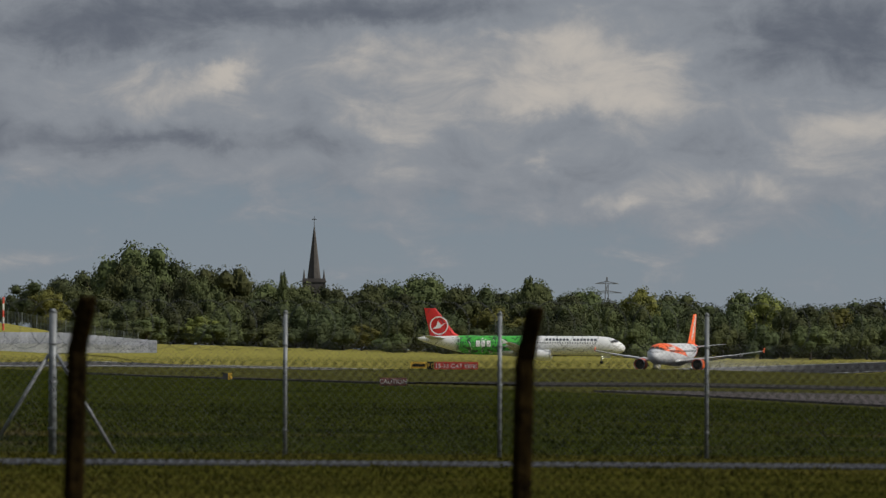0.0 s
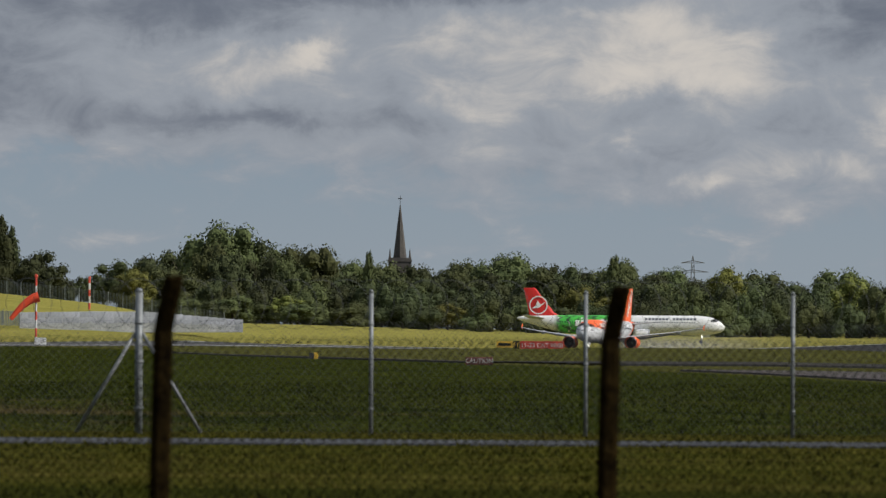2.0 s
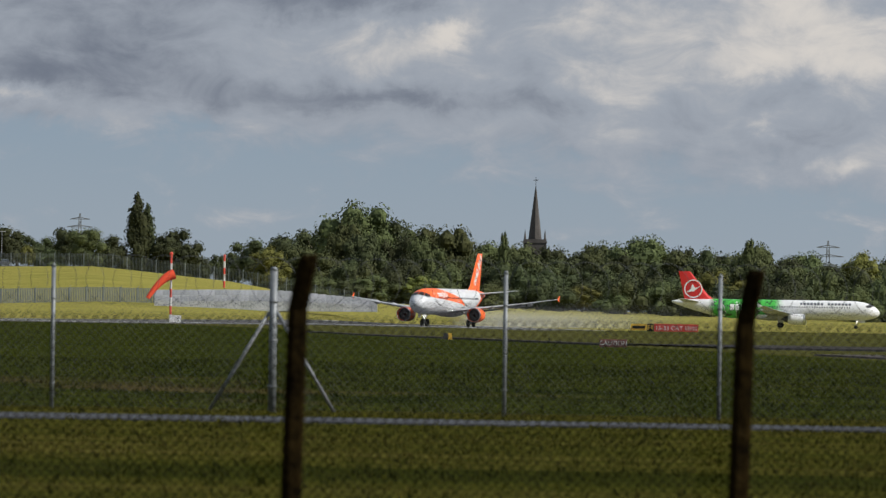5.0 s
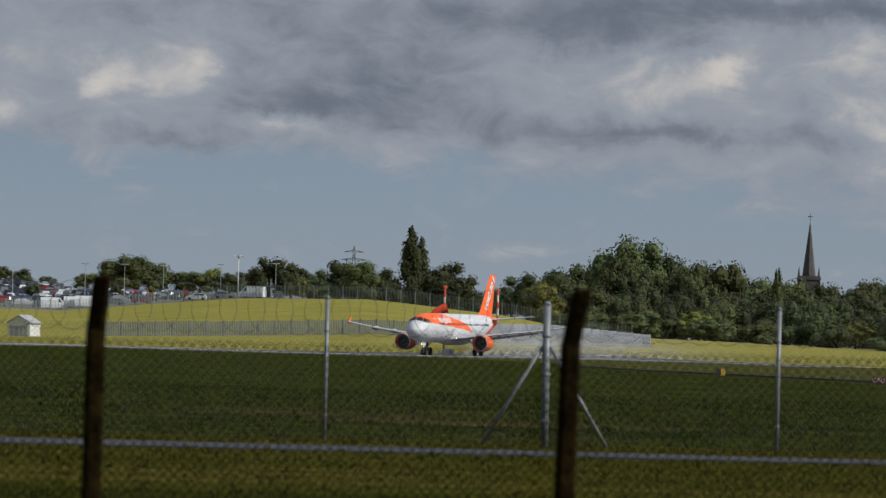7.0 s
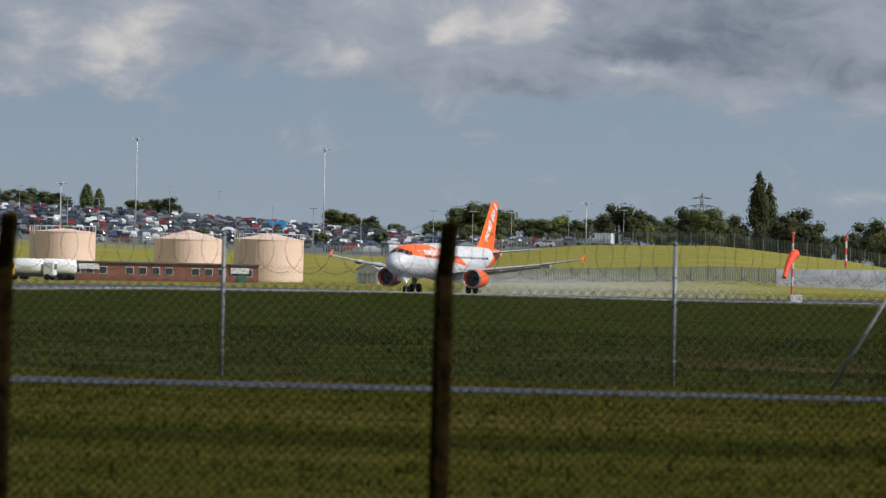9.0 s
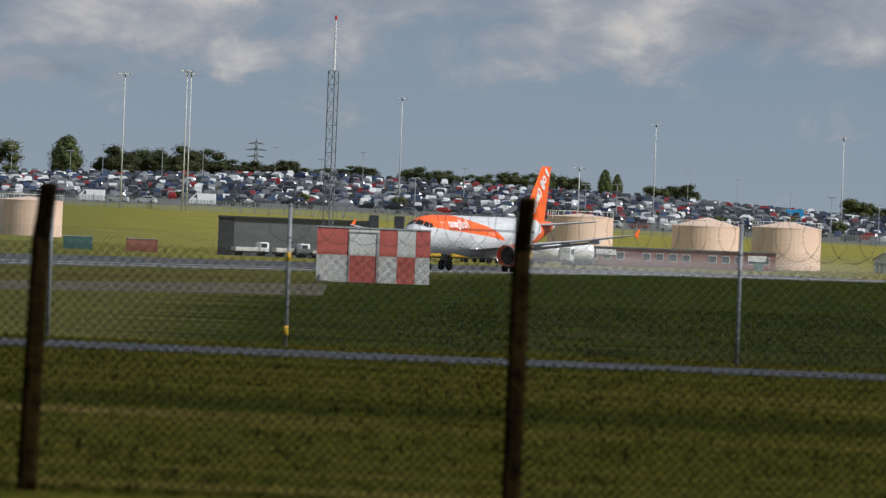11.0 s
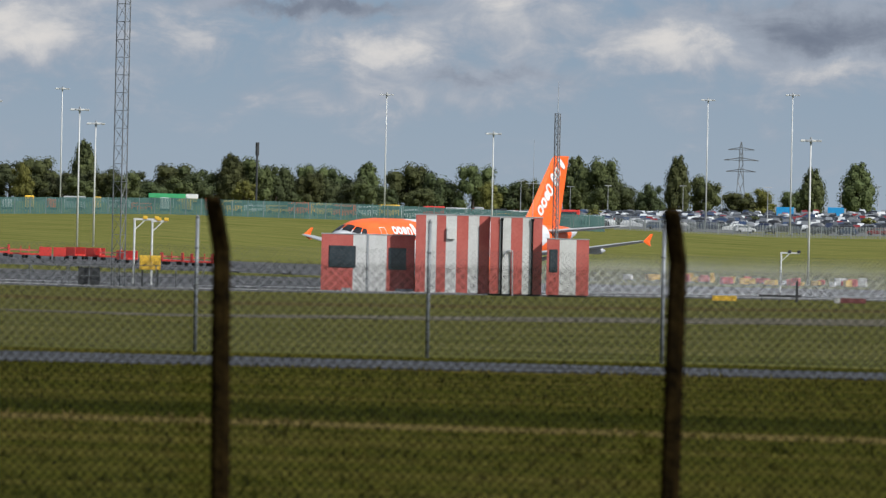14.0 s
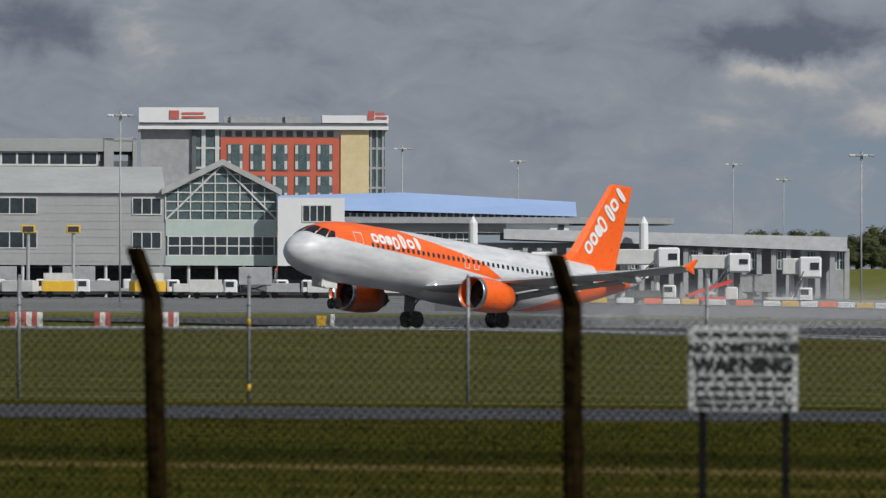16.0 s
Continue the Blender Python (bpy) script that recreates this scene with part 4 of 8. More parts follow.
        loft(bm, [[(-2.15, sgn * 2.1, 2.4), (-3.1, sgn * 2.1, 2.1), (-3.1, sgn * 2.1, 2.05), (-2.1, sgn * 2.1, 2.25)], [(-1.75, sgn * 6.4, 2.85), (-2.55, sgn * 6.4, 2.62), (-2.55, sgn * 6.4, 2.58), (-1.7, sgn * 6.4, 2.72)],
                  [(-3.0, sgn * 11.8, 3.62), (-3.6, sgn * 11.8, 3.44), (-3.6, sgn * 11.8, 3.40), (-2.95, sgn * 11.8, 3.50)]])
        part("flap", bm, WING_PAINT, wing)
        # engine
        eng = Matrix.Translation((0, sgn * 5.75, 1.86))
        bm = lathe(bmesh.new(), [(1.08, 5.28), (1.13, 5.1), (1.17, 4.5), (1.17, 3.6), (1.09, 2.6), (0.96, 1.75), (0.90, 1.75), (1.02, 2.6), (1.02, 4.2), (0.98, 5.0), (1.04, 5.24), (1.10, 5.28)], 32, "X", eng, False)
        nac = part("engine", bm, engine_paint, root, "painted engine nacelle", smooth=True)
        bm = lathe(bmesh.new(), [(1.03, 5.06), (1.06, 5.28), (1.10, 5.36), (1.145, 5.28), (1.165, 5.0), (1.15, 4.98), (1.03, 5.0), (1.03, 5.06)], 32, "X", eng, False)
        part("intake_lip", bm, STEEL, nac, "bright metal intake lip", smooth=True)
        bm = lathe(bmesh.new(), [(1.01, 4.25), (1.0, 4.22), (0.3, 4.25), (0.22, 4.5), (0.02, 4.75)], 24, "X", eng)
        part("fan", bm, NEAR_BLACK, nac, "dark fan")
        bm = lathe(bmesh.new(), [(0.80, 2.2), (0.72, 1.6), (0.52, 0.9), (0.42, 0.9), (0.3, 0.9), (0.05, 0.2)], 20, "X", eng)
        part("exhaust", bm, DARK, nac, "dark exhaust cone", smooth=True)
        bm = bmesh.new()
        loft(bm, [[(x, sgn * 5.75 + o, z) for x, o, z in ((4.2, 0, zt - 0.15), (3.4, 0.2, zt), (0.8, 0.16, zt + 0.1), (-0.6, 0, zt + 0.2), (0.8, -0.16, zt + 0.1), (3.4, -0.2, zt))] for zt in (2.6, 2.95)])
        part("pylon", bm, WHITE_DIRTY, nac)
        # tailplane
        secs = [(-13.6 - h, 3.9, 0.7, 5.25, 0.10), (-14.2 - h, 3.4, 1.6, 5.33, 0.10), (-16.9 - h, 1.55, 6.2, 5.85, 0.09)]
        part("tailplane", loft(bmesh.new(), [[(x, y * sgn, z) for x, y, z in wing_section(*s)] for s in secs]), WING_PAINT, root)
        # main gear
        bm = bmesh.new()
        rod(bm, (0, sgn * 3.8, 0.58), (0, sgn * 3.75, 2.7), 0.14, 0.17, 10)
        rod(bm, (0.05, sgn * 3.7, 1.4), (0.6, sgn * 2.4, 2.4), 0.07, n=8)
        rod(bm, (0, sgn * 3.3, 0.58), (0, sgn * 4.3, 0.58), 0.08, n=8)
        leg = part("main_gear", bm, GREY, root, smooth=True)
        bm = bmesh.new()
        box(bm, -0.5, 0.55, sgn * 4.05, sgn * 4.09, 1.1, 2.6)
        part("gear_door", bm, WHITE_DIRTY, leg)
        for yo in (3.35, 4.25):
            bm = lathe(bmesh.new(), [(0.2, -0.2), (0.46, -0.21), (0.56, -0.16), (0.585, 0), (0.56, 0.16), (0.46, 0.21), (0.2, 0.2)], 20, "Z", Matrix.Translation((0, sgn * yo, 0.585)) @ Matrix.Rotation(radians(90), 4, "X"))
            part("wheel", bm, BLACK, leg, "black tyre", smooth=True)
        bm = bmesh.new()
        bmesh.ops.create_icosphere(bm, subdivisions=1, radius=0.07, matrix=Matrix.Translation((4.75, sgn * 2.15, 2.5)))
        part("landing_light", bm, LIGHTS, root, "lit landing light")
    # fin
    rings = []
    for z, x0, x1, t in ((5.3, -9.6, -17.0, 0.30), (5.9, -10.9, -17.2, 0.29), (6.6, -12.0, -17.35, 0.26), (11.55, -15.85, -18.45, 0.12), (11.76, -16.2, -18.5, 0.08)):
        rings.append([(x0 - h, 0, z), (x0 - h - 0.12 * (x0 - x1), t, z), (x0 - h - 0.45 * (x0 - x1), t * 1.1, z), (x1 - h, 0.02, z), (x1 - h, -0.02, z), (x0 - h - 0.45 * (x0 - x1), -t * 1.1, z), (x0 - h - 0.12 * (x0 - x1), -t, z)])
    fin = part("fin", loft(bmesh.new(), rings), fin_paint, root)
    # nose gear
    bm = bmesh.new()
    rod(bm, (12.64 + h, 0, 0.38), (12.75 + h, 0, 2.2), 0.09, 0.11, 10)
    rod(bm, (12.66 + h, 0, 0.9), (13.6 + h, 0, 2.1), 0.05, n=8)
    rod(bm, (12.64 + h, -0.32, 0.38), (12.64 + h, 0.32, 0.38), 0.05, n=8)
    leg = part("nose_gear", bm, GREY, root, smooth=True)
    for yo in (-0.26, 0.26):
        bm = lathe(bmesh.new(), [(0.12, -0.1), (0.3, -0.11), (0.37, -0.08), (0.385, 0), (0.37, 0.08), (0.3, 0.11), (0.12, 0.1)], 16, "Z", Matrix.Translation((12.64 + h, yo, 0.385)) @ Matrix.Rotation(radians(90), 4, "X"))
        part("wheel", bm, BLACK, leg, "black tyre", smooth=True)
    for yo, zo in ((-0.16, 1.55), (0.16, 1.55), (0, 1.25)):
        bm = bmesh.new()
        bmesh.ops.create_icosphere(bm, subdivisions=1, radius=0.10, matrix=Matrix.Translation((12.85 + h, yo, zo)))
        part("taxi_light", bm, LIGHTS, leg, "lit taxi light")
    for sgn in (1, -1):
        bm = boxes((13.0 + h, 14.6 + h, sgn * 0.42, sgn * 0.45, 1.35, 2.05))
        part("gear_door", bm, WHITE_DIRTY, leg)
    return root, fus, fin


def side_bar(fus_or_fin, name, x0, x1, z0, z1, y, material, label, lean=0.0):
    """A plain painted shape on a vertical skin, proud by its own thickness."""
    for sgn in (1, -1):
        bm = bmesh.new()
        rings = []
        for k in range(6):
            z, a = z0 + (z1 - z0) * k / 5, lean * k / 5
            rings.append([(x0 + a, sgn * y(x0, z), z), (x1 + a, sgn * y(x1, z), z), (x1 + a, sgn * (y(x1, z) + 0.022), z), (x0 + a, sgn * (y(x0, z) + 0.022), z)])
        loft(bm, rings)
        bmesh.ops.recalc_face_normals(bm, faces=bm.faces[:])
        part(name, bm, material, fus_or_fin, label)


def run_place(s, off=0.0):
    p = RUN_FOOT + RUN_DIR * s + side_v * off
    return Vector((p.x, p.y, land(p.x, p.y) + 0.12))


HULL_O = hull_paint("white hull with orange swoosh", True)
HEADING = math.degrees(math.atan2(-RUN_DIR.y, -RUN_DIR.x))
jet, jet_hull, jet_fin = aircraft("airliner", run_place(1300), HEADING, 0.0, HULL_O, ORANGE, ORANGE, "white and orange twin jet airliner rolling for takeoff")
fin_y = lambda x, z: 0.31 - (z - 6.0) * 0.028
hull_y = lambda x, z: 1.985 * math.sqrt(max(0.02, 1 - ((z - 3.9) / 2.08) ** 2)) + 0.005


def ring_shape(parent, cx, cz, wide, tall, tilt, thick, skin, material, label):
    """A plain rounded ring painted on both flanks, its long axis tilted; thick at or over half of wide makes it solid."""
    for sgn in (1, -1):
        bm = bmesh.new()
        ca, sa = math.cos(radians(tilt)), math.sin(radians(tilt))
        rings = []
        for rx, rz, lift in ((wide / 2, tall / 2, -0.01), (wide / 2, tall / 2, 0.022), (max(wide / 2 - thick, 0.01), max(tall / 2 - thick, 0.01), 0.022), (max(wide / 2 - thick, 0.01), max(tall / 2 - thick, 0.01), -0.01)):
            ring = []
            for i in range(20):
                a = 2 * math.pi * i / 20
                u = rx * math.copysign(abs(math.cos(a)) ** 0.75, math.cos(a))
                v = rz * math.copysign(abs(math.sin(a)) ** 0.75, math.sin(a))
                x, z = cx - u * ca + v * sa, cz + u * sa + v * ca
                ring.append((x, sgn * (skin(x, z) + lift), z))
            rings.append(ring)
        loft(bm, rings, close_ends=False)
        part("name_shape", bm, material, parent, label)


# the operator's lettering as plain rounded shapes, up the fin and along the crown: place along the line, width, height, drop, stroke
NAME = [(0.00, 0.62, 0.72, 0.0, 0.17), (0.15, 0.60, 0.72, 0.0, 0.19), (0.29, 0.50, 0.72, 0.0, 0.26), (0.43, 0.58, 0.98, -0.16, 0.17), (0.59, 0.46, 1.12, 0.12, 0.20), (0.75, 0.62, 0.72, 0.0, 0.17), (0.91, 0.34, 1.0, 0.14, 0.18)]
for k, wide, tall, drop, stroke in NAME:
    cx, cz = -13.75 - 3.55 * k, 7.05 + 4.35 * k
    ring_shape(jet_fin, cx - 0.77 * drop, cz + 0.63 * drop, wide * 1.30, tall * 1.30, 51, stroke * 1.25, fin_y, WHITE, "white lettering shape")
for k, wide, tall, drop, stroke in NAME:
    ring_shape(jet_hull, 10.9 - 5.0 * k, 4.98 + 0.7 * drop, wide * 1.15, tall * 0.88, 0, stroke * 1.05, hull_y, WHITE, "white lettering shape")

HULL_T = hull_paint("white hull with green leaf print", False)
FIN_RED = surface("red fin paint", (0.62, 0.02, 0.02), (0.70, 0.035, 0.03), 0.5, 0.35)
TAXI_D = 1670.0
taxi0 = polar(-14.05, TAXI_D)
jet2, jet2_hull, jet2_fin = aircraft("taxiing_airliner", (*taxi0, land(*taxi0) + 0.1), -14.05 - 2.0, 6.9, HULL_T, WHITE, FIN_RED, "white red finned airliner with green leaf print taxiing")
for sgn in (1, -1):
    bm = bmesh.new()
    m = Matrix.Translation((-18.75, sgn * 0.29, 8.05)) @ Matrix.Rotation(radians(90), 4, "X")
    lathe(bm, [(1.72, -0.05), (1.72, 0.05), (1.98, 0.05), (1.98, -0.05), (1.72, -0.05)], 28, "Z", m, False)
    part("emblem_ring", bm, WHITE, jet2_fin, "white ring")
    bm = bmesh.new()
    loft(bm, [[(-20.2, sgn * 0.29 + o, 7.3), (-18.6, sgn * 0.29 + o, 7.5), (-17.2, sgn * 0.29 + o, 8.7), (-18.3, sgn * 0.29 + o, 8.2), (-19.0, sgn * 0.29 + o, 9.1), (-19.3, sgn * 0.29 + o, 8.0)] for o in (-0.06, 0.06)])
    part("emblem", bm, WHITE, jet2_fin, "white curved shape")
GREY_TXT = surface("dark lettering paint", (0.03, 0.04, 0.06), (0.05, 0.06, 0.08), 1.0, 0.4)
for i in range(15):
    if i == 7:
        continue
    x = 15.0 - i * 0.74
    side_bar(jet2_hull, "name_bar", x - 0.5, x, 4.95, 5.42, hull_y, GREY_TXT, "dark lettering shape")
for i in range(3):
    x = -7.6 - i * 1.15
    side_bar(jet2_hull, "print_shape", x - 0.85, x, 3.6, 4.9, hull_y, WHITE, "white print shape")


def exhaust_haze():
    """Thin grey exhaust haze behind the rolling jet, painted on added wavy upright veils, densest near the ground."""
    m = bpy.data.materials.new("thin exhaust haze")
    m.use_nodes = True
    n = Nodes(m.node_tree)
    b = m.node_tree.nodes["Principled BSDF"]
    co = n.add("ShaderNodeTexCoord").outputs["Object"]
    s = n.add("ShaderNodeSeparateXYZ")
    n.link(co, s.inputs[0])
    x, y, z = s.outputs
    wisps = n.noise(n.xyz(n.math("MULTIPLY", x, 0.12), y, n.math("MULTIPLY", z, 0.7)), 1.0, 4.0, 0.6)
    low = n.math("SUBTRACT", 1.0, n.smooth(n.math("ADD", z, n.math("MULTIPLY", n.math("SUBTRACT", wisps, 0.5), 2.4)), 1.2, 3.6))
    ends = n.math("MULTIPLY", n.math("SUBTRACT", 1.0, n.smooth(x, -14.0, -2.0)), n.smooth(x, -150.0, -30.0))
    n.link(n.math("MULTIPLY", n.math("MULTIPLY", low, ends), n.math("ADD", n.math("MULTIPLY", wisps, 0.22), 0.015)), b.inputs["Alpha"])
    b.inputs["Base Color"].default_value = (0.42, 0.43, 0.45, 1)
    b.inputs["Roughness"].default_value = 1.0
    b.inputs["Specular IOR Level"].default_value = 0.0
    verts, faces = [], []
    for k in range(5):
        base = len(verts)
        for i in range(49):
            px = -2.0 - 4.0 * i
            py = (k - 2) * (2.2 + 0.02 * i) + 0.8 * math.sin(i * 0.9 + k * 1.7)
            for j in range(7):
                verts.append((px, py + 0.15 * math.sin(j + k), 0.05 + 0.65 * j))
        for i in range(48):
            for j in range(6):
                a = base + i * 7 + j
                faces.append((a, a + 1, a + 8, a + 7))
    # these veils draw the jet's exhaust haze as a grey surface
    me = bpy.data.meshes.new("spray")
    me.from_pydata(verts, [], faces)
    me.materials.append(m)
    ob = new("spray", me)
    ob.visible_shadow = False
    return tagged(ob, "exhaust haze drawn as thin grey veils behind the airliner", "spray", kind="stuff")


haze = exhaust_haze()

# ---- trees ----


def tree_mesh(seed, kind):
    """Trunk with limbs and a crown of leaf clumps, 10 m high and about 10 m wide before scaling."""
    rnd = random.Random(seed)
    trunk = bmesh.new()
    crown_v, crown_f = [], []
    lumps = []
    if kind == "poplar":
        for i in range(26):
            z = 1.2 + 8.4 * i / 25
            r = 1.3 * math.sin(math.pi * min(0.97, (z / 10.5)) ** 0.8) + 0.35
            a = rnd.uniform(0, 6.28)
            lumps.append((0.5 * r * math.cos(a), 0.5 * r * math.sin(a), z, r * 0.75, 1.5))
    elif kind == "cone":
        for i in range(24):
            z = 1.0 + 8.4 * (i / 23) ** 0.9
            r = 2.7 * math.sin(math.pi * (z / 10.5) ** 0.7) + 0.5
            a = i * 2.4
            lumps.append((r * 0.6 * math.cos(a), r * 0.6 * math.sin(a), z, r * 0.62, 1.0))
    elif kind == "bush":
        for i in range(16):
            a, q = rnd.uniform(0, 6.28), rnd.uniform(0, 3.6)
            lumps.append((q * math.cos(a), q * math.sin(a), rnd.uniform(1.5, 7.4) * (1 - q / 9), rnd.uniform(1.5, 2.6), 1.0))
    else:
        for i in range(26):
            a, q = rnd.uniform(0, 6.28), 3.6 * math.sqrt(rnd.random())
            z = rnd.uniform(3.0, 8.6) - 0.12 * q * q
            lumps.append((q * math.cos(a), q * math.sin(a), max(z, 2.2), rnd.uniform(1.1, 2.0), 0.9))
    if kind == "oak_open":
        lumps = [l for i, l in enumerate(lumps) if i % 3]
    rod(trunk, (0, 0, -0.6), (0.1, 0.05, 4.5), 0.36, 0.2, 7)
    for i in range(7):
        l = lumps[(i * 5) % len(lumps)]
        rod(trunk, (0.05, 0.02, 1.6 + 0.4 * i), (l[0] * 0.9, l[1] * 0.9, l[2]), 0.13, 0.04, 5)
    for lx, ly, lz, r, st in lumps:
        # dense heart of the clump
        base = len(crown_v)
        for k in range(7):
            for j in range(4):
                t, f = math.pi * (j + 0.5) / 4, 6.283 * k / 7
                q = r * 0.66 * rnd.uniform(0.8, 1.1)
                crown_v.append((lx + q * math.sin(t) * math.cos(f), ly + q * math.sin(t) * math.sin(f), lz + q * st * math.cos(t)))
        for k in range(7):
            for j in range(3):
                a, b = base + k * 4 + j, base + ((k + 1) % 7) * 4 + j
                crown_f.append((a, b, b + 1, a + 1))
        for k in range(int(100 * r)):
            u, f = rnd.uniform(-1, 1), rnd.uniform(0, 6.283)
            s = math.sqrt(1 - u * u)
            q = r * (1.04 - 0.42 * rnd.random() ** 1.6)
            c = Vector((lx + q * s * math.cos(f), ly + q * s * math.sin(f), lz + q * st * u))
            d = Vector((s * math.cos(f), s * math.sin(f), u)) + Vector((rnd.uniform(-1, 1), rnd.uniform(-1, 1), rnd.uniform(-0.6, 1))) * 0.75
            d.normalize()
            e1 = d.orthogonal().normalized()
            e1.rotate(Matrix.Rotation(rnd.uniform(0, 6.28), 3, d))
            e2 = d.cross(e1)
            w = rnd.uniform(0.13, 0.25)
            i0 = len(crown_v)
            crown_v.extend([tuple(c + e1 * w), tuple(c - e1 * w * 0.6 + e2 * w * 0.8), tuple(c - e1 * w * 0.5 - e2 * w * 0.8)])
            crown_f.append((i0, i0 + 1, i0 + 2))
    me = bpy.data.meshes.new("crown")
    me.from_pydata(crown_v, [], crown_f)
    return trunk, me


TREES = {}
for key, kind, leaf, label, cat in (("oak", "oak", 0, "broad dark green oak in full leaf", "tree"), ("oak2", "oak", 0, "broad dark green oak in full leaf", "tree"),
                                    ("ash", "oak_open", 1, "loose crowned green ash tree", "tree"), ("lime", "oak", 1, "round crowned green lime tree", "tree"),
                                    ("gold", "oak", 2, "round crowned yellow green tree", "tree"), ("poplar", "poplar", 0, "tall narrow dark poplar", "tree"),
                                    ("alder", "cone", 1, "pointed green alder tree", "tree"), ("shrub", "bush", 0, "dense dark green hedgerow bush", "bush"), ("shrub2", "bush", 1, "dense green hedgerow bush", "bush")):
    TREES[key] = (*tree_mesh(sum(ord(c) for c in key), kind), leaf, label, cat)
tree_proto = {}


def tree(key, b, d, top, width, turn=0.0, sink=0.0):
    """A tree of a kind, with its top at a rise over eye level and a crown of that width."""
    x, y = polar(b, d)
    z = land(x, y) - sink
    hgt = max(1.5, rise(d, top + 0.018) - z)
    m = pose(x, y, z, 0, 0, turn) @ Matrix.Diagonal((width / 7.6, width / 7.6, hgt / 9.1, 1))
    if key not in tree_proto:
        trunk, crown, leaf, label, cat = TREES[key]
        root = new("tree" if cat == "tree" else "bush")
        tagged(root, label, cat, "trees round the airfield")
        crown.materials.append(LEAF[leaf])
        part("trunk", trunk, BARK, root)
        new("crown", crown).parent = root
        root.matrix_basis = m
        tree_proto[key] = root
        return root
    src = tree_proto[key]
    made = copy_thing(src, Matrix.Identity(4))
    made.matrix_basis = m
    return made


rnd = random.Random(11)
RIGHT_WOOD = [(-10.43, 0.63), (-10.66, 0.64), (-10.97, 0.79), (-11.16, 0.83), (-11.38, 0.82), (-11.59, 0.69), (-11.82, 0.71), (-12.01, 0.57), (-12.44, 0.55), (-12.57, 0.61),
              (-12.75, 0.55), (-12.88, 0.6), (-13.04, 0.58), (-13.25, 0.62), (-13.46, 0.6), (-13.63, 0.64), (-13.79, 0.58), (-13.92, 0.56), (-14.06, 0.58), (-14.33, 0.54),
              (-14.75, 0.52), (-15.12, 0.53), (-15.41, 0.49), (-15.74, 0.52), (-16.07, 0.47), (-16.34, 0.53), (-16.65, 0.53), (-17.0, 0.55), (-17.4, 0.5), (-17.9, 0.56)]
for i, (b, e) in enumerate(RIGHT_WOOD):
    key = ("oak", "oak2", "oak", "lime", "oak2")[i % 5]
    tree(key, b, rnd.uniform(2000, 2080), e, rnd.uniform(12, 16) if e < 0.75 else 18, rnd.uniform(0, 360))
    tree(("oak2", "oak", "lime")[i % 3], b - rnd.uniform(0.08, 0.16), rnd.uniform(1960, 2000), e - rnd.uniform(0.08, 0.16), rnd.uniform(9, 13), rnd.uniform(0, 360))
skyline = sorted(RIGHT_WOOD)
b = -18.2
while b < -10.4:
    e = lerp_table(skyline, b)[0]
    tree(("oak", "oak2", "lime", "oak")[int(rnd.random() * 4)], b, rnd.uniform(2090, 2130), e - rnd.uniform(0.0, 0.06), rnd.uniform(10, 14), rnd.uniform(0, 360))
    b += 0.17
tree("ash", -11.82, 1990, 0.71, 14, 40)
tree("gold", -14.91, 1980, 0.505, 11, 10)
tree("alder", -12.26, 1990, 0.585, 4.5, 10)
tree("alder", -14.06, 1990, 0.56, 6.5, 70)
b = -18.0
while b < -10.55:
    for d, lo, hi, w in ((1905, 0.24, 0.34, 9), (1940, 0.36, 0.47, 10)):
        k = rnd.random()
        tree("shrub" if k < 0.55 else ("shrub2" if k < 0.85 else ("lime" if k < 0.95 else "gold")), b + rnd.uniform(-0.06, 0.06), d + rnd.uniform(-20, 15), rnd.uniform(lo, hi) + (0.06 if b > -11.6 and d > 1920 else 0), rnd.uniform(0.8, 1.2) * w, rnd.uniform(0, 360), 0.3)
    b += 0.16
tree("gold", -10.55, 1560, 0.48, 8, 20)
tree("shrub2", -10.85, 1560, 0.30, 9, 60)
HILL_TREES_EAST = [("oak", -8.24, 0.55, 9), ("oak2", -8.53, 0.67, 13), ("oak", -8.69, 0.62, 11), ("oak", -8.82, 0.59, 10), ("oak2", -9.04, 0.66, 12), ("ash", -9.21, 0.63, 11), ("oak", -9.36, 0.62, 12), ("oak2", -9.85, 0.68, 13),
              ("oak", -10.02, 0.51, 8), ("oak2", -10.15, 0.47, 8), ("oak", -10.31, 0.51, 9), ("poplar", -9.572, 0.81, 15), ("poplar", -9.635, 0.74, 12), ("shrub", -9.45, 0.5, 9), ("shrub", -9.7, 0.48, 10), ("shrub2", -8.95, 0.46, 9), ("shrub", -9.2, 0.47, 9),
              ("shrub", -8.4, 0.45, 9), ("shrub", -9.95, 0.42, 9), ("gold", -8.62, 0.49, 5), ("gold", -8.77, 0.47, 4.5), ("lime", -7.46, 0.61, 13), ("oak2", -7.56, 0.61, 12), ("ash", -7.64, 0.58, 10), ("lime", -7.85, 0.5, 10), ("lime", -8.02, 0.5, 9), ("gold", -8.14, 0.52, 8),
              ]
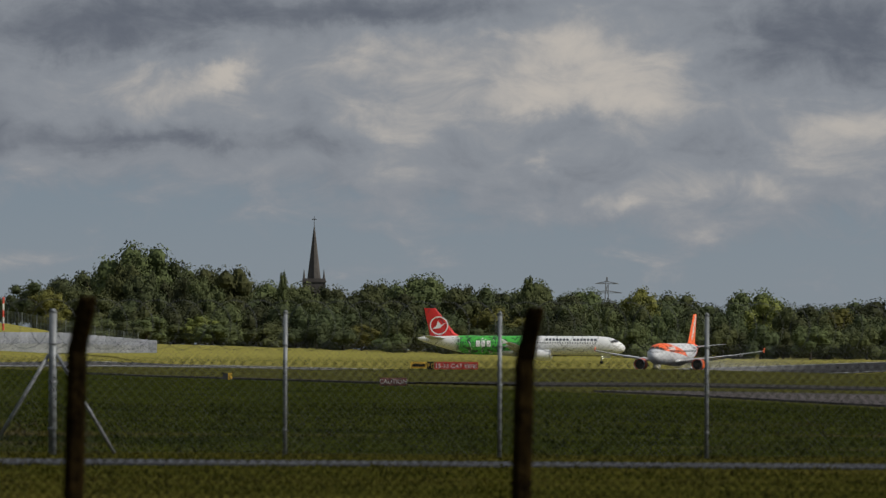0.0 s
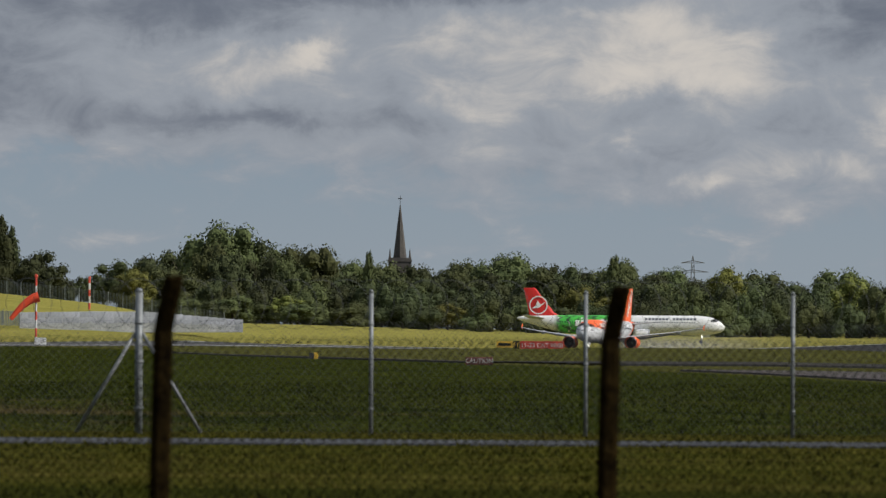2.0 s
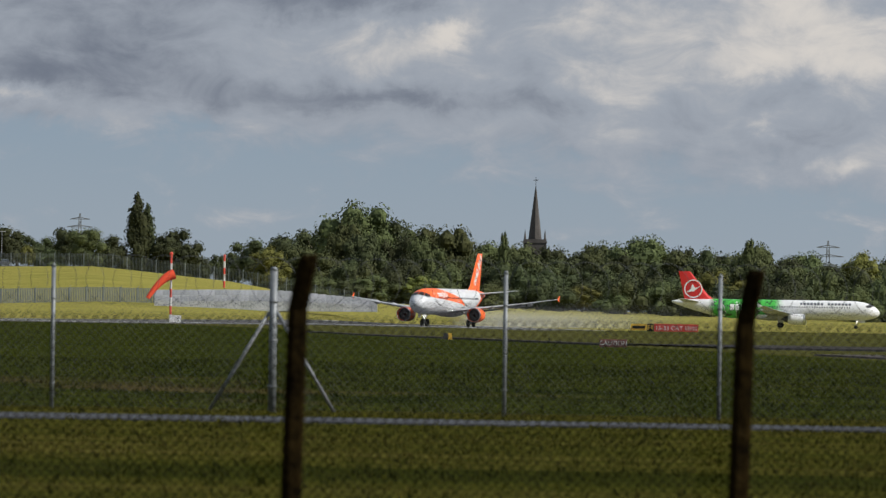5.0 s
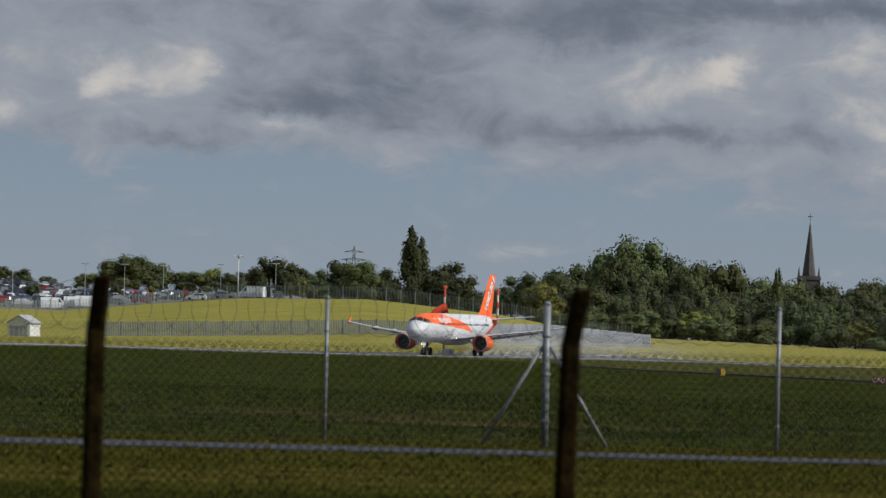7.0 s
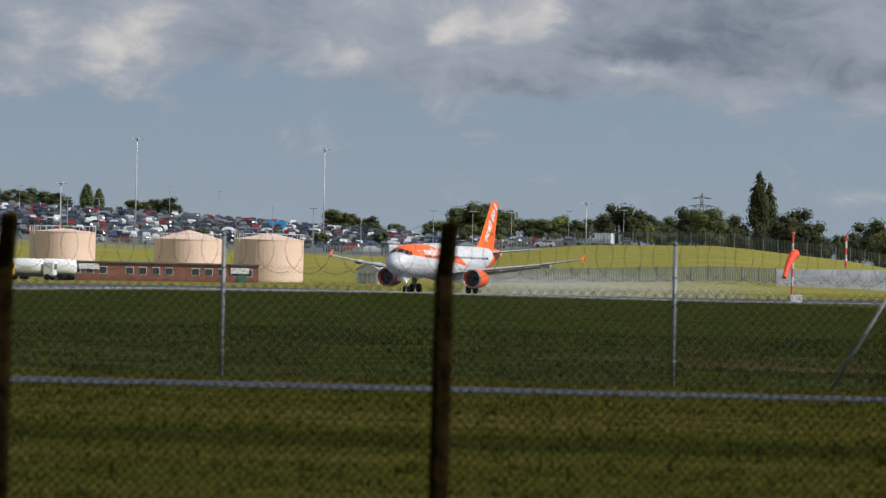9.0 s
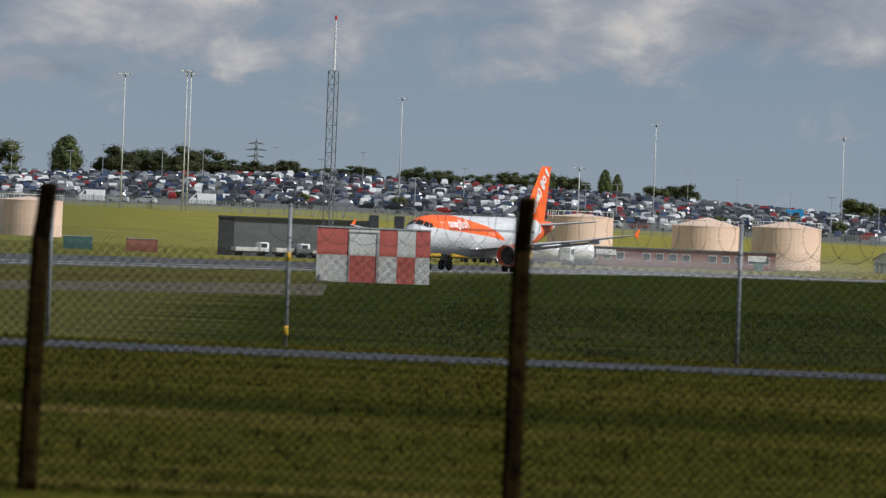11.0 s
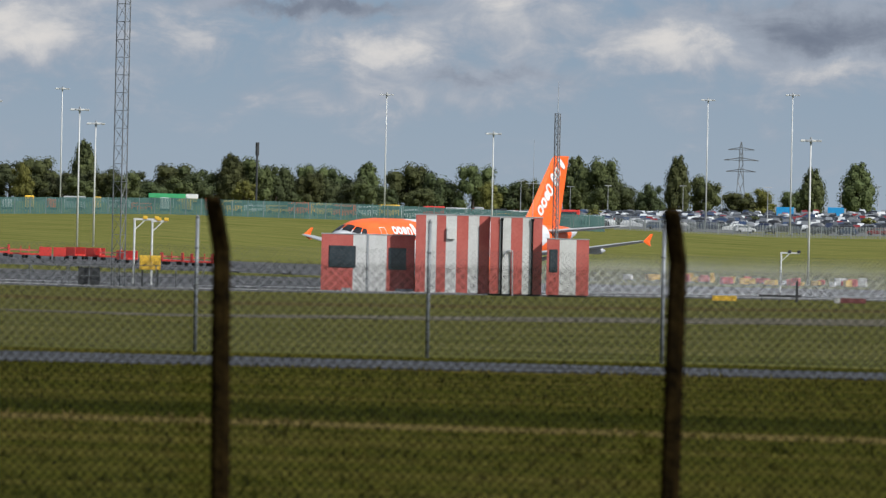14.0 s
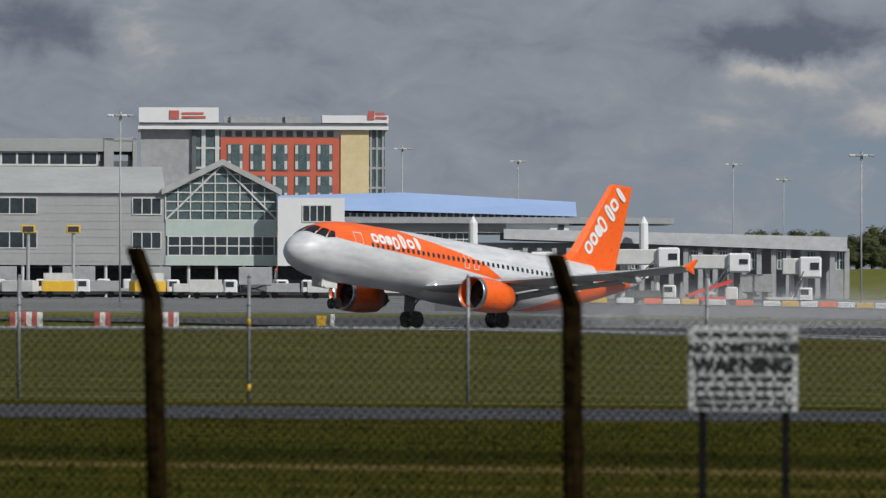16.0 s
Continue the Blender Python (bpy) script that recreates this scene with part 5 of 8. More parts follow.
HILL_TREES_WEST = [("gold", -7.5, 0.5, 6), ("gold", -7.3, 0.49, 6), ("lime", -7.2, 0.47, 7), ("lime", -6.9, 0.44, 5), ("oak", -6.69, 0.52, 8), ("lime", -6.48, 0.535, 9), ("oak", -5.2, 0.59, 9), ("oak2", -5.1, 0.56, 8), ("lime", -5.0, 0.53, 7), ("alder", -4.63, 0.62, 5),
              ("alder", -4.72, 0.59, 4), ("oak", -4.14, 0.64, 9), ("oak2", -4.28, 0.61, 9), ("oak", -4.43, 0.6, 8), ("oak2", -3.95, 0.62, 9), ("oak", -3.7, 0.6, 9), ("oak2", -3.45, 0.61, 10), ("oak", -3.22, 0.64, 11)]
for i, (key, b, e, w) in enumerate(HILL_TREES_EAST + HILL_TREES_WEST):
    tree(key, b, 2180 + 13 * (i % 5), e + (0.04 if b > -5.3 else 0.0), w, rnd.uniform(0, 360))
LEFT_TREES = [("oak", 2.98, 0.69, 8), ("alder", 2.77, 0.8, 9), ("lime", 2.57, 0.7, 8), ("lime", 2.33, 0.58, 9), ("gold", 2.17, 0.6, 9), ("alder", 1.78, 0.74, 9), ("alder", 1.45, 0.78, 12), ("alder", 1.04, 0.81, 15), ("gold", 0.5, 0.69, 6), ("lime", 0.43, 0.71, 7), ("ash", -0.11, 0.75, 15),
              ("alder", -0.67, 0.75, 11), ("oak", -1.06, 0.77, 12), ("oak2", -1.31, 0.74, 13), ("oak", -1.64, 0.79, 14), ("oak", -1.48, 0.74, 12), ("oak2", -1.85, 0.67, 10), ("oak", -2.06, 0.67, 10), ("oak2", -2.27, 0.68, 10), ("oak", -2.52, 0.63, 10), ("oak2", -2.81, 0.65, 10), ("lime", 0.2, 0.6, 8),
              ("lime", 1.9, 0.6, 8), ("oak", 3.2, 0.65, 9)]
for i, (key, b, e, w) in enumerate(LEFT_TREES):
    tree(key, b, 2130 + 9 * (i % 5), e, w, rnd.uniform(0, 360))
TERM_TREES = [(9.52, 0.87), (9.31, 0.83), (9.1, 0.75), (8.83, 0.8), (8.64, 0.72), (8.41, 0.64), (8.17, 0.78), (7.92, 0.65), (7.67, 0.74), (7.46, 0.75), (7.29, 0.67), (7.13, 0.82), (6.92, 0.63), (6.75, 0.68), (6.47, 0.72), (6.3, 0.75),
              (6.05, 0.75), (5.88, 0.76), (5.72, 0.76), (5.47, 0.74), (5.26, 0.77), (5.05, 0.71), (4.76, 0.74), (4.56, 0.74), (4.27, 0.77), (4.0, 0.69), (3.52, 0.78), (3.36, 0.81), (10.88, 0.69), (10.73, 0.66), (10.57, 0.63), (9.92, 0.77), (10.2, 0.68), (10.4, 0.65), (11.1, 0.66)]
for i, (b, e) in enumerate(TERM_TREES):
    tree(("oak", "alder", "lime", "oak2", "ash")[i % 5], b, rnd.uniform(2060, 2140), e, rnd.uniform(9, 13), rnd.uniform(0, 360))
    tree(("oak2", "shrub", "oak")[i % 3], b - 0.11, rnd.uniform(2060, 2140), e - rnd.uniform(0.06, 0.14), rnd.uniform(8, 11), rnd.uniform(0, 360))
for b in [3.4 + 0.42 * i for i in range(15)]:
    tree(("lime", "gold", "lime", "lime")[int(b * 7) % 4], b + rnd.uniform(-0.1, 0.1), 2030, rnd.uniform(0.56, 0.68), rnd.uniform(5.5, 8), rnd.uniform(0, 360))

# ---- church behind the wood ----
x, y = polar(-12.487, 2040)
church = thing("church", (x, y, land(x, y)), -12.5, "dark stone church tower with tall needle spire", "church")
SPIRE = surface("dark weathered stone", (0.05, 0.045, 0.042), (0.10, 0.09, 0.08), 0.4, 0.9)
base_z = rise(2040, 0.60) - land(x, y)
top_z = rise(2040, 0.99) - land(x, y)
part("tower", boxes((-3.0, 3.0, -3.0, 3.0, -1.0, base_z), (-3.2, 3.2, -3.2, 3.2, base_z - 1.0, base_z - 0.5)), SPIRE, church)
bm = bmesh.new()
rod(bm, (0, 0, base_z), (0, 0, top_z), 1.75, 0.1, 8)
part("spire", bm, SPIRE, church)
bm = bmesh.new()
rod(bm, (0, 0, top_z), (0, 0, top_z + 2.4), 0.07, n=5)
box(bm, -0.6, 0.6, -0.06, 0.06, top_z + 1.5, top_z + 1.7)
part("weathervane", bm, DARK, church)
for a in range(4):
    bm = bmesh.new()
    rod(bm, (2.6 * (1 if a % 2 else -1), 2.6 * (1 if a > 1 else -1), base_z), (2.6 * (1 if a % 2 else -1), 2.6 * (1 if a > 1 else -1), base_z + 2.5), 0.35, 0.03, 5)
    part("pinnacle", bm, SPIRE, church)


def pylon(b, d, top, label="grey steel lattice power pylon far off"):
    x, y = polar(b, d)
    z = land(x, y)
    hgt = rise(d, top) - z
    p = thing("power_pylon", (x, y, z), b, label, "pylon", "power pylons")
    bm = bmesh.new()
    w = hgt * 0.09
    levels = [(0, 1.0), (0.3, 0.62), (0.55, 0.36), (0.75, 0.24), (0.9, 0.18), (1.0, 0.03)]
    for (a, wa), (c, wc) in zip(levels, levels[1:]):
        for sx, sy in ((1, 1), (1, -1), (-1, 1), (-1, -1)):
            rod(bm, (sx * w * wa, sy * w * wa, a * hgt), (sx * w * wc, sy * w * wc, c * hgt), 0.16, n=4)
        for s in (1, -1):
            rod(bm, (-w * wa, s * w * wa, a * hgt), (w * wc, s * w * wc, c * hgt), 0.10, n=4)
            rod(bm, (w * wa, s * w * wa, a * hgt), (-w * wc, s * w * wc, c * hgt), 0.10, n=4)
    part("lattice", bm, GREY_DK, p)
    for q, l in ((0.66, 0.17), (0.79, 0.2), (0.91, 0.15)):
        bm = bmesh.new()
        for s in (1, -1):
            rod(bm, (0, 0, q * hgt + 0.03 * hgt), (s * l * hgt, 0, q * hgt), 0.13, n=4)
            rod(bm, (0, 0, q * hgt), (s * l * hgt, 0, q * hgt), 0.10, n=4)
        part("cross_arm", bm, GREY_DK, p)


for b, e in ((-14.638, 0.626), (-9.145, 0.735), (2.31, 0.966), (-2.06, 0.82), (8.25, 0.971)):
    pylon(b, 2600, e)

# ---- car park on the rise ----
CAR_COLOURS = [(0.015, 0.016, 0.018), (0.20, 0.21, 0.225), (0.03, 0.033, 0.038), (0.48, 0.49, 0.50), (0.015, 0.022, 0.05), (0.09, 0.095, 0.105), (0.18, 0.015, 0.015), (0.02, 0.021, 0.024), (0.12, 0.125, 0.135), (0.02, 0.02, 0.022), (0.05, 0.055, 0.062), (0.62, 0.63, 0.63), (0.03, 0.05, 0.10), (0.13, 0.135, 0.14), (0.018, 0.019, 0.022)]
CAR_PAINT = by_piece("car paint", CAR_COLOURS, 0.25)
CAR_STUFF = by_piece("car paint of the far rows", CAR_COLOURS, 0.25, island=True)


def car_rings(kind):
    """Body outline of a car from the side: stations x with lower width, waist height and roof height."""
    if kind == "van":
        return [(-2.6, 0.9, 0.95, 2.2), (-2.55, 0.95, 1.05, 2.35), (1.2, 0.95, 1.05, 2.35), (1.9, 0.95, 1.1, 1.75), (2.6, 0.92, 1.0, 1.1), (2.7, 0.85, 0.7, 0.8)]
    return [(-2.1, 0.78, 0.75, 0.9), (-2.0, 0.86, 0.9, 1.0), (-1.55, 0.88, 0.93, 1.38), (-0.9, 0.88, 0.92, 1.47), (0.2, 0.88, 0.92, 1.46), (1.0, 0.88, 0.92, 1.02), (1.85, 0.84, 0.8, 0.86), (2.1, 0.76, 0.62, 0.68)]


def car_body(kind):
    rings = []
    for x, w, waist, roof in car_rings(kind):
        rw = w * 0.74
        rings.append([(x, -w, 0.28), (x, -w * 1.02, waist), (x, -rw, roof), (x, rw, roof), (x, w * 1.02, waist), (x, w, 0.28)])
    return loft(bmesh.new(), rings)


def car_glass(kind):
    bm = bmesh.new()
    if kind == "van":
        pts = [(1.3, 2.28, 0.70), (1.92, 1.78, 0.82)]
    else:
        pts = [(0.27, 1.43, 0.62), (0.98, 1.06, 0.82)]
        b = [(-1.62, 1.33, 0.62), (-2.0, 1.04, 0.8)]
        bm.faces.new([bm.verts.new((x - 0.03, s * w, z + 0.02)) for (x, z, w), s in ((b[0], -1), (b[0], 1), (b[1], 1), (b[1], -1))])
    bm.faces.new([bm.verts.new((x + 0.03, s * w, z + 0.02)) for (x, z, w), s in ((pts[0], -1), (pts[0], 1), (pts[1], 1), (pts[1], -1))])
    for s in (-1, 1):
        if kind == "van":
            q = [(1.0, 2.1, 0.78), (1.25, 2.1, 0.78), (1.6, 1.4, 0.93), (1.0, 1.4, 0.93)]
        else:
            q = [(-1.5, 1.36, 0.70), (0.15, 1.40, 0.70), (0.75, 1.0, 0.885), (-1.75, 0.98, 0.885)]
        bm.faces.new([bm.verts.new((x, s * (w + 0.012), z)) for x, z, w in q])
    return bm


def car_thing(kind, label):
    root = tagged(new("van" if kind == "van" else "car"), label, "van" if kind == "van" else "car", "parked cars")
    part("body", car_body(kind), WHITE if kind == "van" else CAR_PAINT, root)
    glass = car_glass(kind)
    panes = [[v.co.copy() for v in f.verts] for f in glass.faces]
    glass.free()
    for face in panes:
        bm = bmesh.new()
        bm.faces.new([bm.verts.new(c) for c in face])
        part("window", bm, GLASS, root)
    for wx in (-1.3, 1.35):
        for s in (-0.8, 0.8):
            bm = bmesh.new()
            rod(bm, (wx, s - 0.1, 0.31), (wx, s + 0.1, 0.31), 0.31, n=10)
            part("wheel", bm, BLACK, root)
    return root


protos = {"car": car_thing("car", "parked car standing in a row on the rise"), "van": car_thing("van", "white parked panel van on the rise")}
used = set()
rnd = random.Random(21)


def park(kind, b, d, turn):
    p = at(b, d, 0.0)
    m = pose(*p, 0, 0, turn + b)
    if kind not in used:
        used.add(kind)
        protos[kind].matrix_basis = m
    else:
        copy_thing(protos[kind], m)


def far_cars():
    """The further rows as one mesh of many small bodies."""
    bm0 = car_body("car")
    v0 = [v.co.copy() for v in bm0.verts]
    f0 = [[v.index for v in f.verts] for f in bm0.faces]
    bm0.free()
    g0 = car_glass("car")
    gv = [v.co.copy() for v in g0.verts]
    gf = [[v.index for v in f.verts] for f in g0.faces]
    g0.free()
    verts, faces, mats = [], [], []
    for row in range(24):
        k = row / 23
        b = -8.0 + 0.5 * k
        while b < 4.3:
            d2, d3 = lerp_table([(-8.3, 1600, 2090), (-5, 1605, 2080), (-2.6, 1600, 2080), (0, 1550, 1980), (4.3, 1500, 1960)], b)
            d = d2 + (d3 - d2) * k
            step = math.degrees(2.75 / d) if row % 3 else math.degrees(4.9 / d)
            if rnd.random() < 0.94 and not (b < -7 and k > 0.7):
                p = at(b, d)
                turn = (90 if row % 3 else 0) + rnd.uniform(-4, 4) + b + (180 if rnd.random() < 0.5 else 0)
                m = pose(*p, 0, 0, turn) @ Matrix.Diagonal((rnd.uniform(0.92, 1.1), 1.0, rnd.choice((1.0, 1.0, 1.08, 1.22)), 1))
                i0 = len(verts)
                verts += [tuple(m @ v) for v in v0]
                faces += [[i + i0 for i in f] for f in f0]
                mats += [0] * len(f0)
                i0 = len(verts)
                verts += [tuple(m @ v) for v in gv]
                faces += [[i + i0 for i in f] for f in gf]
                mats += [1] * len(gf)
            b += step * rnd.uniform(0.98, 1.12)
    me = bpy.data.meshes.new("parked_cars")
    me.from_pydata(verts, [], faces)
    me.materials.append(CAR_STUFF)
    me.materials.append(GLASS)
    me.polygons.foreach_set("material_index", mats)
    tagged(new("parked_cars", me), "many rows of parked cars of all colours", "cars", kind="stuff")


far_cars()
b = -8.6
while b < 4.3:
    d = lerp_table([(-8.6, 1560), (-8, 1570), (-5, 1575), (-2.6, 1570), (0, 1525), (4.3, 1475)], b)[0]
    if rnd.random() < 0.8:
        park("van" if rnd.random() < 0.07 else "car", b, d, rnd.choice((0, 180, 20, 160, 90)) + rnd.uniform(-8, 8))
    b += math.degrees(rnd.uniform(4.6, 6.0) / d)
for b, d in ((-6.95, 1562), (-7.12, 1562), (-7.2, 1560)):
    park("van", b, d, 0)

# car park surface and its lane
def park_line(s):
    b = -8.8 + s * 13.3
    d2, d3 = lerp_table([(-8.8, 1545, 2000), (-5, 1560, 2100), (-2.6, 1558, 2100), (0, 1512, 2000), (4.5, 1465, 1990)], b)
    return polar(b, d2), polar(b, d3)


strip_sheet("car_park", ASPHALT, park_line, "grey asphalt car park on the rise", "car park", 0.06)

# ---- floodlight masts ----


def mast(b, d, top, heads=2, label="tall white floodlight mast", width=1.4):
    x, y = polar(b, d)
    z = land(x, y)
    hgt = rise(d, top) - z
    m = thing("floodlight_mast", (x, y, z), b + 4, label, "lamp post", "floodlight masts")
    bm = bmesh.new()
    rod(bm, (0, 0, -0.3), (0, 0, hgt), 0.16 if b < 10 else 0.11, 0.08, 8)
    part("pole", bm, WHITE_DIRTY if b < 10 else GREY, m, smooth=True)
    bm = bmesh.new()
    rod(bm, (-width * 0.85, 0, hgt), (width * 0.85, 0, hgt), 0.07, n=6)
    rod(bm, (0, 0, hgt - 0.6), (0, 0, hgt + 0.35), 0.16, n=6)
    part("head_frame", bm, GREY, m)
    for i in range(heads * 2):
        o = (i - (heads * 2 - 1) / 2) * width * 2 / (heads * 2)
        bm = boxes((o - 0.30, o + 0.30, -0.45, 0.15, hgt - 0.20, hgt + 0.05), bevel=0.04)
        part("floodlight", bm, GREY if i % 2 else WHITE_DIRTY, m)
    return m


for b, e, d in ((-4.99, 1.04, 1750), (-6.37, 0.99, 1750), (2.56, 1.27, 1500), (1.94, 1.32, 1500), (1.8, 0.99, 1000), (0.57, 1.27, 1700), (-1.08, 1.26, 1490), (-1.535, 1.30, 1490), (-1.565, 1.28, 1490), (-3.12, 1.16, 1750), (-4.44, 0.70, 1600), (-8.3, 0.64, 1800),
                (9.75, 1.02, 1500), (9.64, 1.12, 1350), (9.3, 1.12, 1200), (8.34, 1.03, 1500), (7.81, 1.15, 1090), (7.3, 1.25, 1500), (7.17, 1.10, 1120), (7.05, 1.0, 1150), (4.92, 1.26, 1500), (4.13, 0.99, 1330),
                (13.74, 1.25, 1150), (12.89, 1.16, 1300), (11.31, 1.14, 1300), (10.94, 1.03, 1300), (10.37, 1.21, 850), (15.81, 1.49, 800)):
    mast(b, d, e, label="tall dark floodlight mast on the apron" if b > 15 else "tall white floodlight mast")
rnd = random.Random(5)
for i in range(34):
    b = -8.6 + i * 0.38 + rnd.uniform(-0.1, 0.1)
    d = rnd.uniform(1580, 2050)
    x, y = polar(b, d)
    m = thing("street_lamp", (x, y, land(x, y)), rnd.uniform(-20, 20) + b, "slim grey car park street lamp", "lamp post", "car park lamps")
    hgt = rnd.uniform(7.0, 8.5)
    bm = bmesh.new()
    rod(bm, (0, 0, -0.2), (0, 0, hgt), 0.09, 0.06, 6)
    part("pole", bm, GREY, m)
    part("lantern", boxes((-0.9, -0.1, -0.13, 0.13, hgt - 0.05, hgt + 0.1), (0.1, 0.9, -0.13, 0.13, hgt - 0.05, hgt + 0.1), (-0.3, 0.3, -0.05, 0.05, hgt - 0.02, hgt + 0.04)), GREY, m)

# small trees and blue ticket shelters among the cars
for i in range(26):
    b = -7.8 + i * 0.46 + rnd.uniform(-0.15, 0.15)
    tree("lime" if i % 4 else "gold", b, rnd.uniform(1600, 1800), lerp_table([(-8, 0.40), (-5, 0.36), (-2.6, 0.43), (2, 0.41), (5, 0.40)], b)[0] + rnd.uniform(-0.05, 0.03), rnd.uniform(2.2, 3.6), rnd.uniform(0, 360))
BLUE = surface("bright blue panel", (0.02, 0.25, 0.55), (0.04, 0.33, 0.65), 1.0, 0.4)
for b, e, d, w in ((1.98, 0.455, 1900, 4.2), (1.607, 0.46, 1900, 4.0), (-2.076, 0.40, 1750, 4.0), (-6.03, 0.415, 1950, 4.4)):
    x, y = polar(b, d)
    z = land(x, y)
    t = rise(d, e + 0.04) - z
    s = thing("shelter", (x, y, z), b, "bright blue fronted passenger shelter", "shelter", "car park shelters")
    part("fascia", boxes((-w / 2, w / 2, -0.2, 0.2, t - 2.6, t), bevel=0.05), BLUE, s, "bright blue panel")
    for o in (-w / 2 + 0.2, w / 2 - 0.2):
        bm = bmesh.new()
        rod(bm, (o, 0, 0), (o, 0, t - 2.4), 0.12, n=6)
        part("post", bm, GREY, s)
    part("side_panel", boxes((w / 2 + 0.02, w / 2 + 0.5, -0.18, 0.18, t - 2.3, t - 0.2)), GREY, s)

# ---- radar tower ----
x, y = polar(0.315, 1560)
z = land(x, y)
radar = thing("radar_tower", (x, y, z), 0.3, "white concrete radar tower with red rotating antenna", "tower")
TOWER_W = surface("white concrete", (0.66, 0.66, 0.65), (0.78, 0.78, 0.77), 0.25, 0.7, spread=1.0)
neck = rise(1560, 1.375) - z
part("shaft", lathe(bmesh.new(), [(2.05, -1), (1.95, neck * 0.4), (1.75, neck * 0.93), (1.72, neck - 0.8), (2.0, neck - 0.5), (2.0, neck)], 32), TOWER_W, radar, smooth=False)
part("gallery", lathe(bmesh.new(), [(3.0, neck), (3.1, neck + 0.1), (3.1, neck + 0.35), (1.3, neck + 0.35), (1.2, neck + 1.4), (0.2, neck + 1.4)], 24), GREY, radar, "grey gallery deck")
bm = bmesh.new()
for i in range(16):
    a, c = 2 * math.pi * i / 16, 2 * math.pi * (i + 1) / 16
    p, q = (3.0 * math.cos(a), 3.0 * math.sin(a)), (3.0 * math.cos(c), 3.0 * math.sin(c))
    rod(bm, (*p, neck + 0.35), (*p, neck + 1.3), 0.04, n=4)
    rod(bm, (*p, neck + 1.3), (*q, neck + 1.3), 0.04, n=4)
part("railing", bm, GREY, radar)
bm = bmesh.new()
prev = None
for i in range(26):
    a = -2.6 + 2.9 * i / 25
    zz = neck * (0.93 - 0.35 * i / 25)
    r = 1.95 - 0.2 * (1 - i / 25) + 0.05
    p = Vector((r * math.sin(a), -r * math.cos(a), zz))
    if prev:
        rod(bm, prev, p, 0.16, n=5)
    prev = p
part("cable_duct", bm, WHITE, radar)
ANT = surface("faded red antenna paint", (0.55, 0.16, 0.12), (0.68, 0.26, 0.2), 1.0, 0.6)
antenna = new("antenna", None)
antenna.parent = radar
antenna.location = (0, 0, neck + 1.4)
antenna["label"] = "red lattice radar antenna"
bm = bmesh.new()
rings = []
for i in range(9):
    u = -2.0 + 4.0 * i / 8
    ring = []
    for k in range(5):
        v = -1.3 + 2.6 * k / 4
        ring.append((u, 0.14 * u * u + 0.08 * v * v, 1.7 + v))
    rings.append(ring)
loft(bm, rings, cyclic=False)
bmesh.ops.solidify(bm, geom=bm.faces[:], thickness=0.15)
part("reflector", bm, ANT, antenna)
bm = boxes((-0.5, 0.5, -0.4, 0.5, 0.0, 0.8), (-0.15, 0.15, -1.7, -0.2, 0.4, 0.6), (-0.35, 0.35, -1.9, -1.6, 0.8, 1.6), bevel=0.05)
part("feed", bm, ANT, antenna)
for s in (-1, 1):
    bm = bmesh.new()
    rod(bm, (s * 2.9, 0, neck + 0.4), (s * 3.4, 0, neck + 1.9), 0.06, n=5)
    box(bm, s * 3.1, s * 3.6, -0.25, 0.25, neck + 1.1, neck + 1.7)
    part("beacon", bm, ANT, radar)

# ---- fuel tanks and depot ----


def fuel_tank(b, d, wide, e_top, e_eave, label):
    x, y = polar(b, d)
    z = land(x, y)
    r = d * math.tan(radians(wide)) / 2
    eave, top = rise(d, e_eave) - z, rise(d, e_top) - z
    t = thing("fuel_tank", (x, y, z), b, label, "tank", "fuel tanks")
    part("shell", lathe(bmesh.new(), [(r, -0.5), (r, eave * 0.33), (r * 1.004, eave * 0.335), (r, eave * 0.34), (r, eave * 0.66), (r * 1.004, eave * 0.665), (r, eave * 0.67), (r, eave)], 48), TANK, t, smooth=False)
    part("roof", lathe(bmesh.new(), [(r * 1.01, eave), (r * 1.01, eave + 0.15), (r * 0.5, eave + (top - eave) * 0.6), (0.3, top), (0.05, top)], 48), TANK, t)
    bm = bmesh.new()
    for i in range(30):
        a, c = 2 * math.pi * i / 30, 2 * math.pi * (i + 1) / 30
        p, q = (r * math.cos(a), r * math.sin(a)), (r * math.cos(c), r * math.sin(c))
        rod(bm, (*p, eave), (*p, eave + 1.1), 0.035, n=4)
        rod(bm, (*p, eave + 1.1), (*q, eave + 1.1), 0.035, n=4)
    part("railing", bm, WHITE_DIRTY, t)
    bm = bmesh.new()
    for s in (-0.3, 0.3):
        rod(bm, (-r * 0.8 + s, -r * 0.62, 0), (-r * 0.8 + s, -r * 0.62, eave + 1.0), 0.06, n=4)
    for i in range(int(eave / 0.5)):
        rod(bm, (-r * 0.8 - 0.3, -r * 0.62, i * 0.5), (-r * 0.8 + 0.3, -r * 0.62, i * 0.5), 0.04, n=4)
    part("ladder", bm, WHITE_DIRTY, t)


for b, w, d, et, ee in ((-4.46, 0.485, 1330, 0.365, 0.335), (-5.388, 0.505, 1330, 0.372, 0.30), (-5.975, 0.51, 1290, 0.365, 0.31), (0.50, 0.34, 1290, 0.33, 0.30), (0.10, 0.52, 1280, 0.335, 0.305), (-0.42, 0.48, 1270, 0.335, 0.30)):
    fuel_tank(b, d, w, et, ee, "cream painted round fuel storage tank")

x, y = polar(-5.15, 1240)
depot = thing("brick_building", (x, y, land(x, y)), -5.15, "low flat roofed red brick depot building", "building")
w = 1240 * math.tan(radians(1.50)) / 2
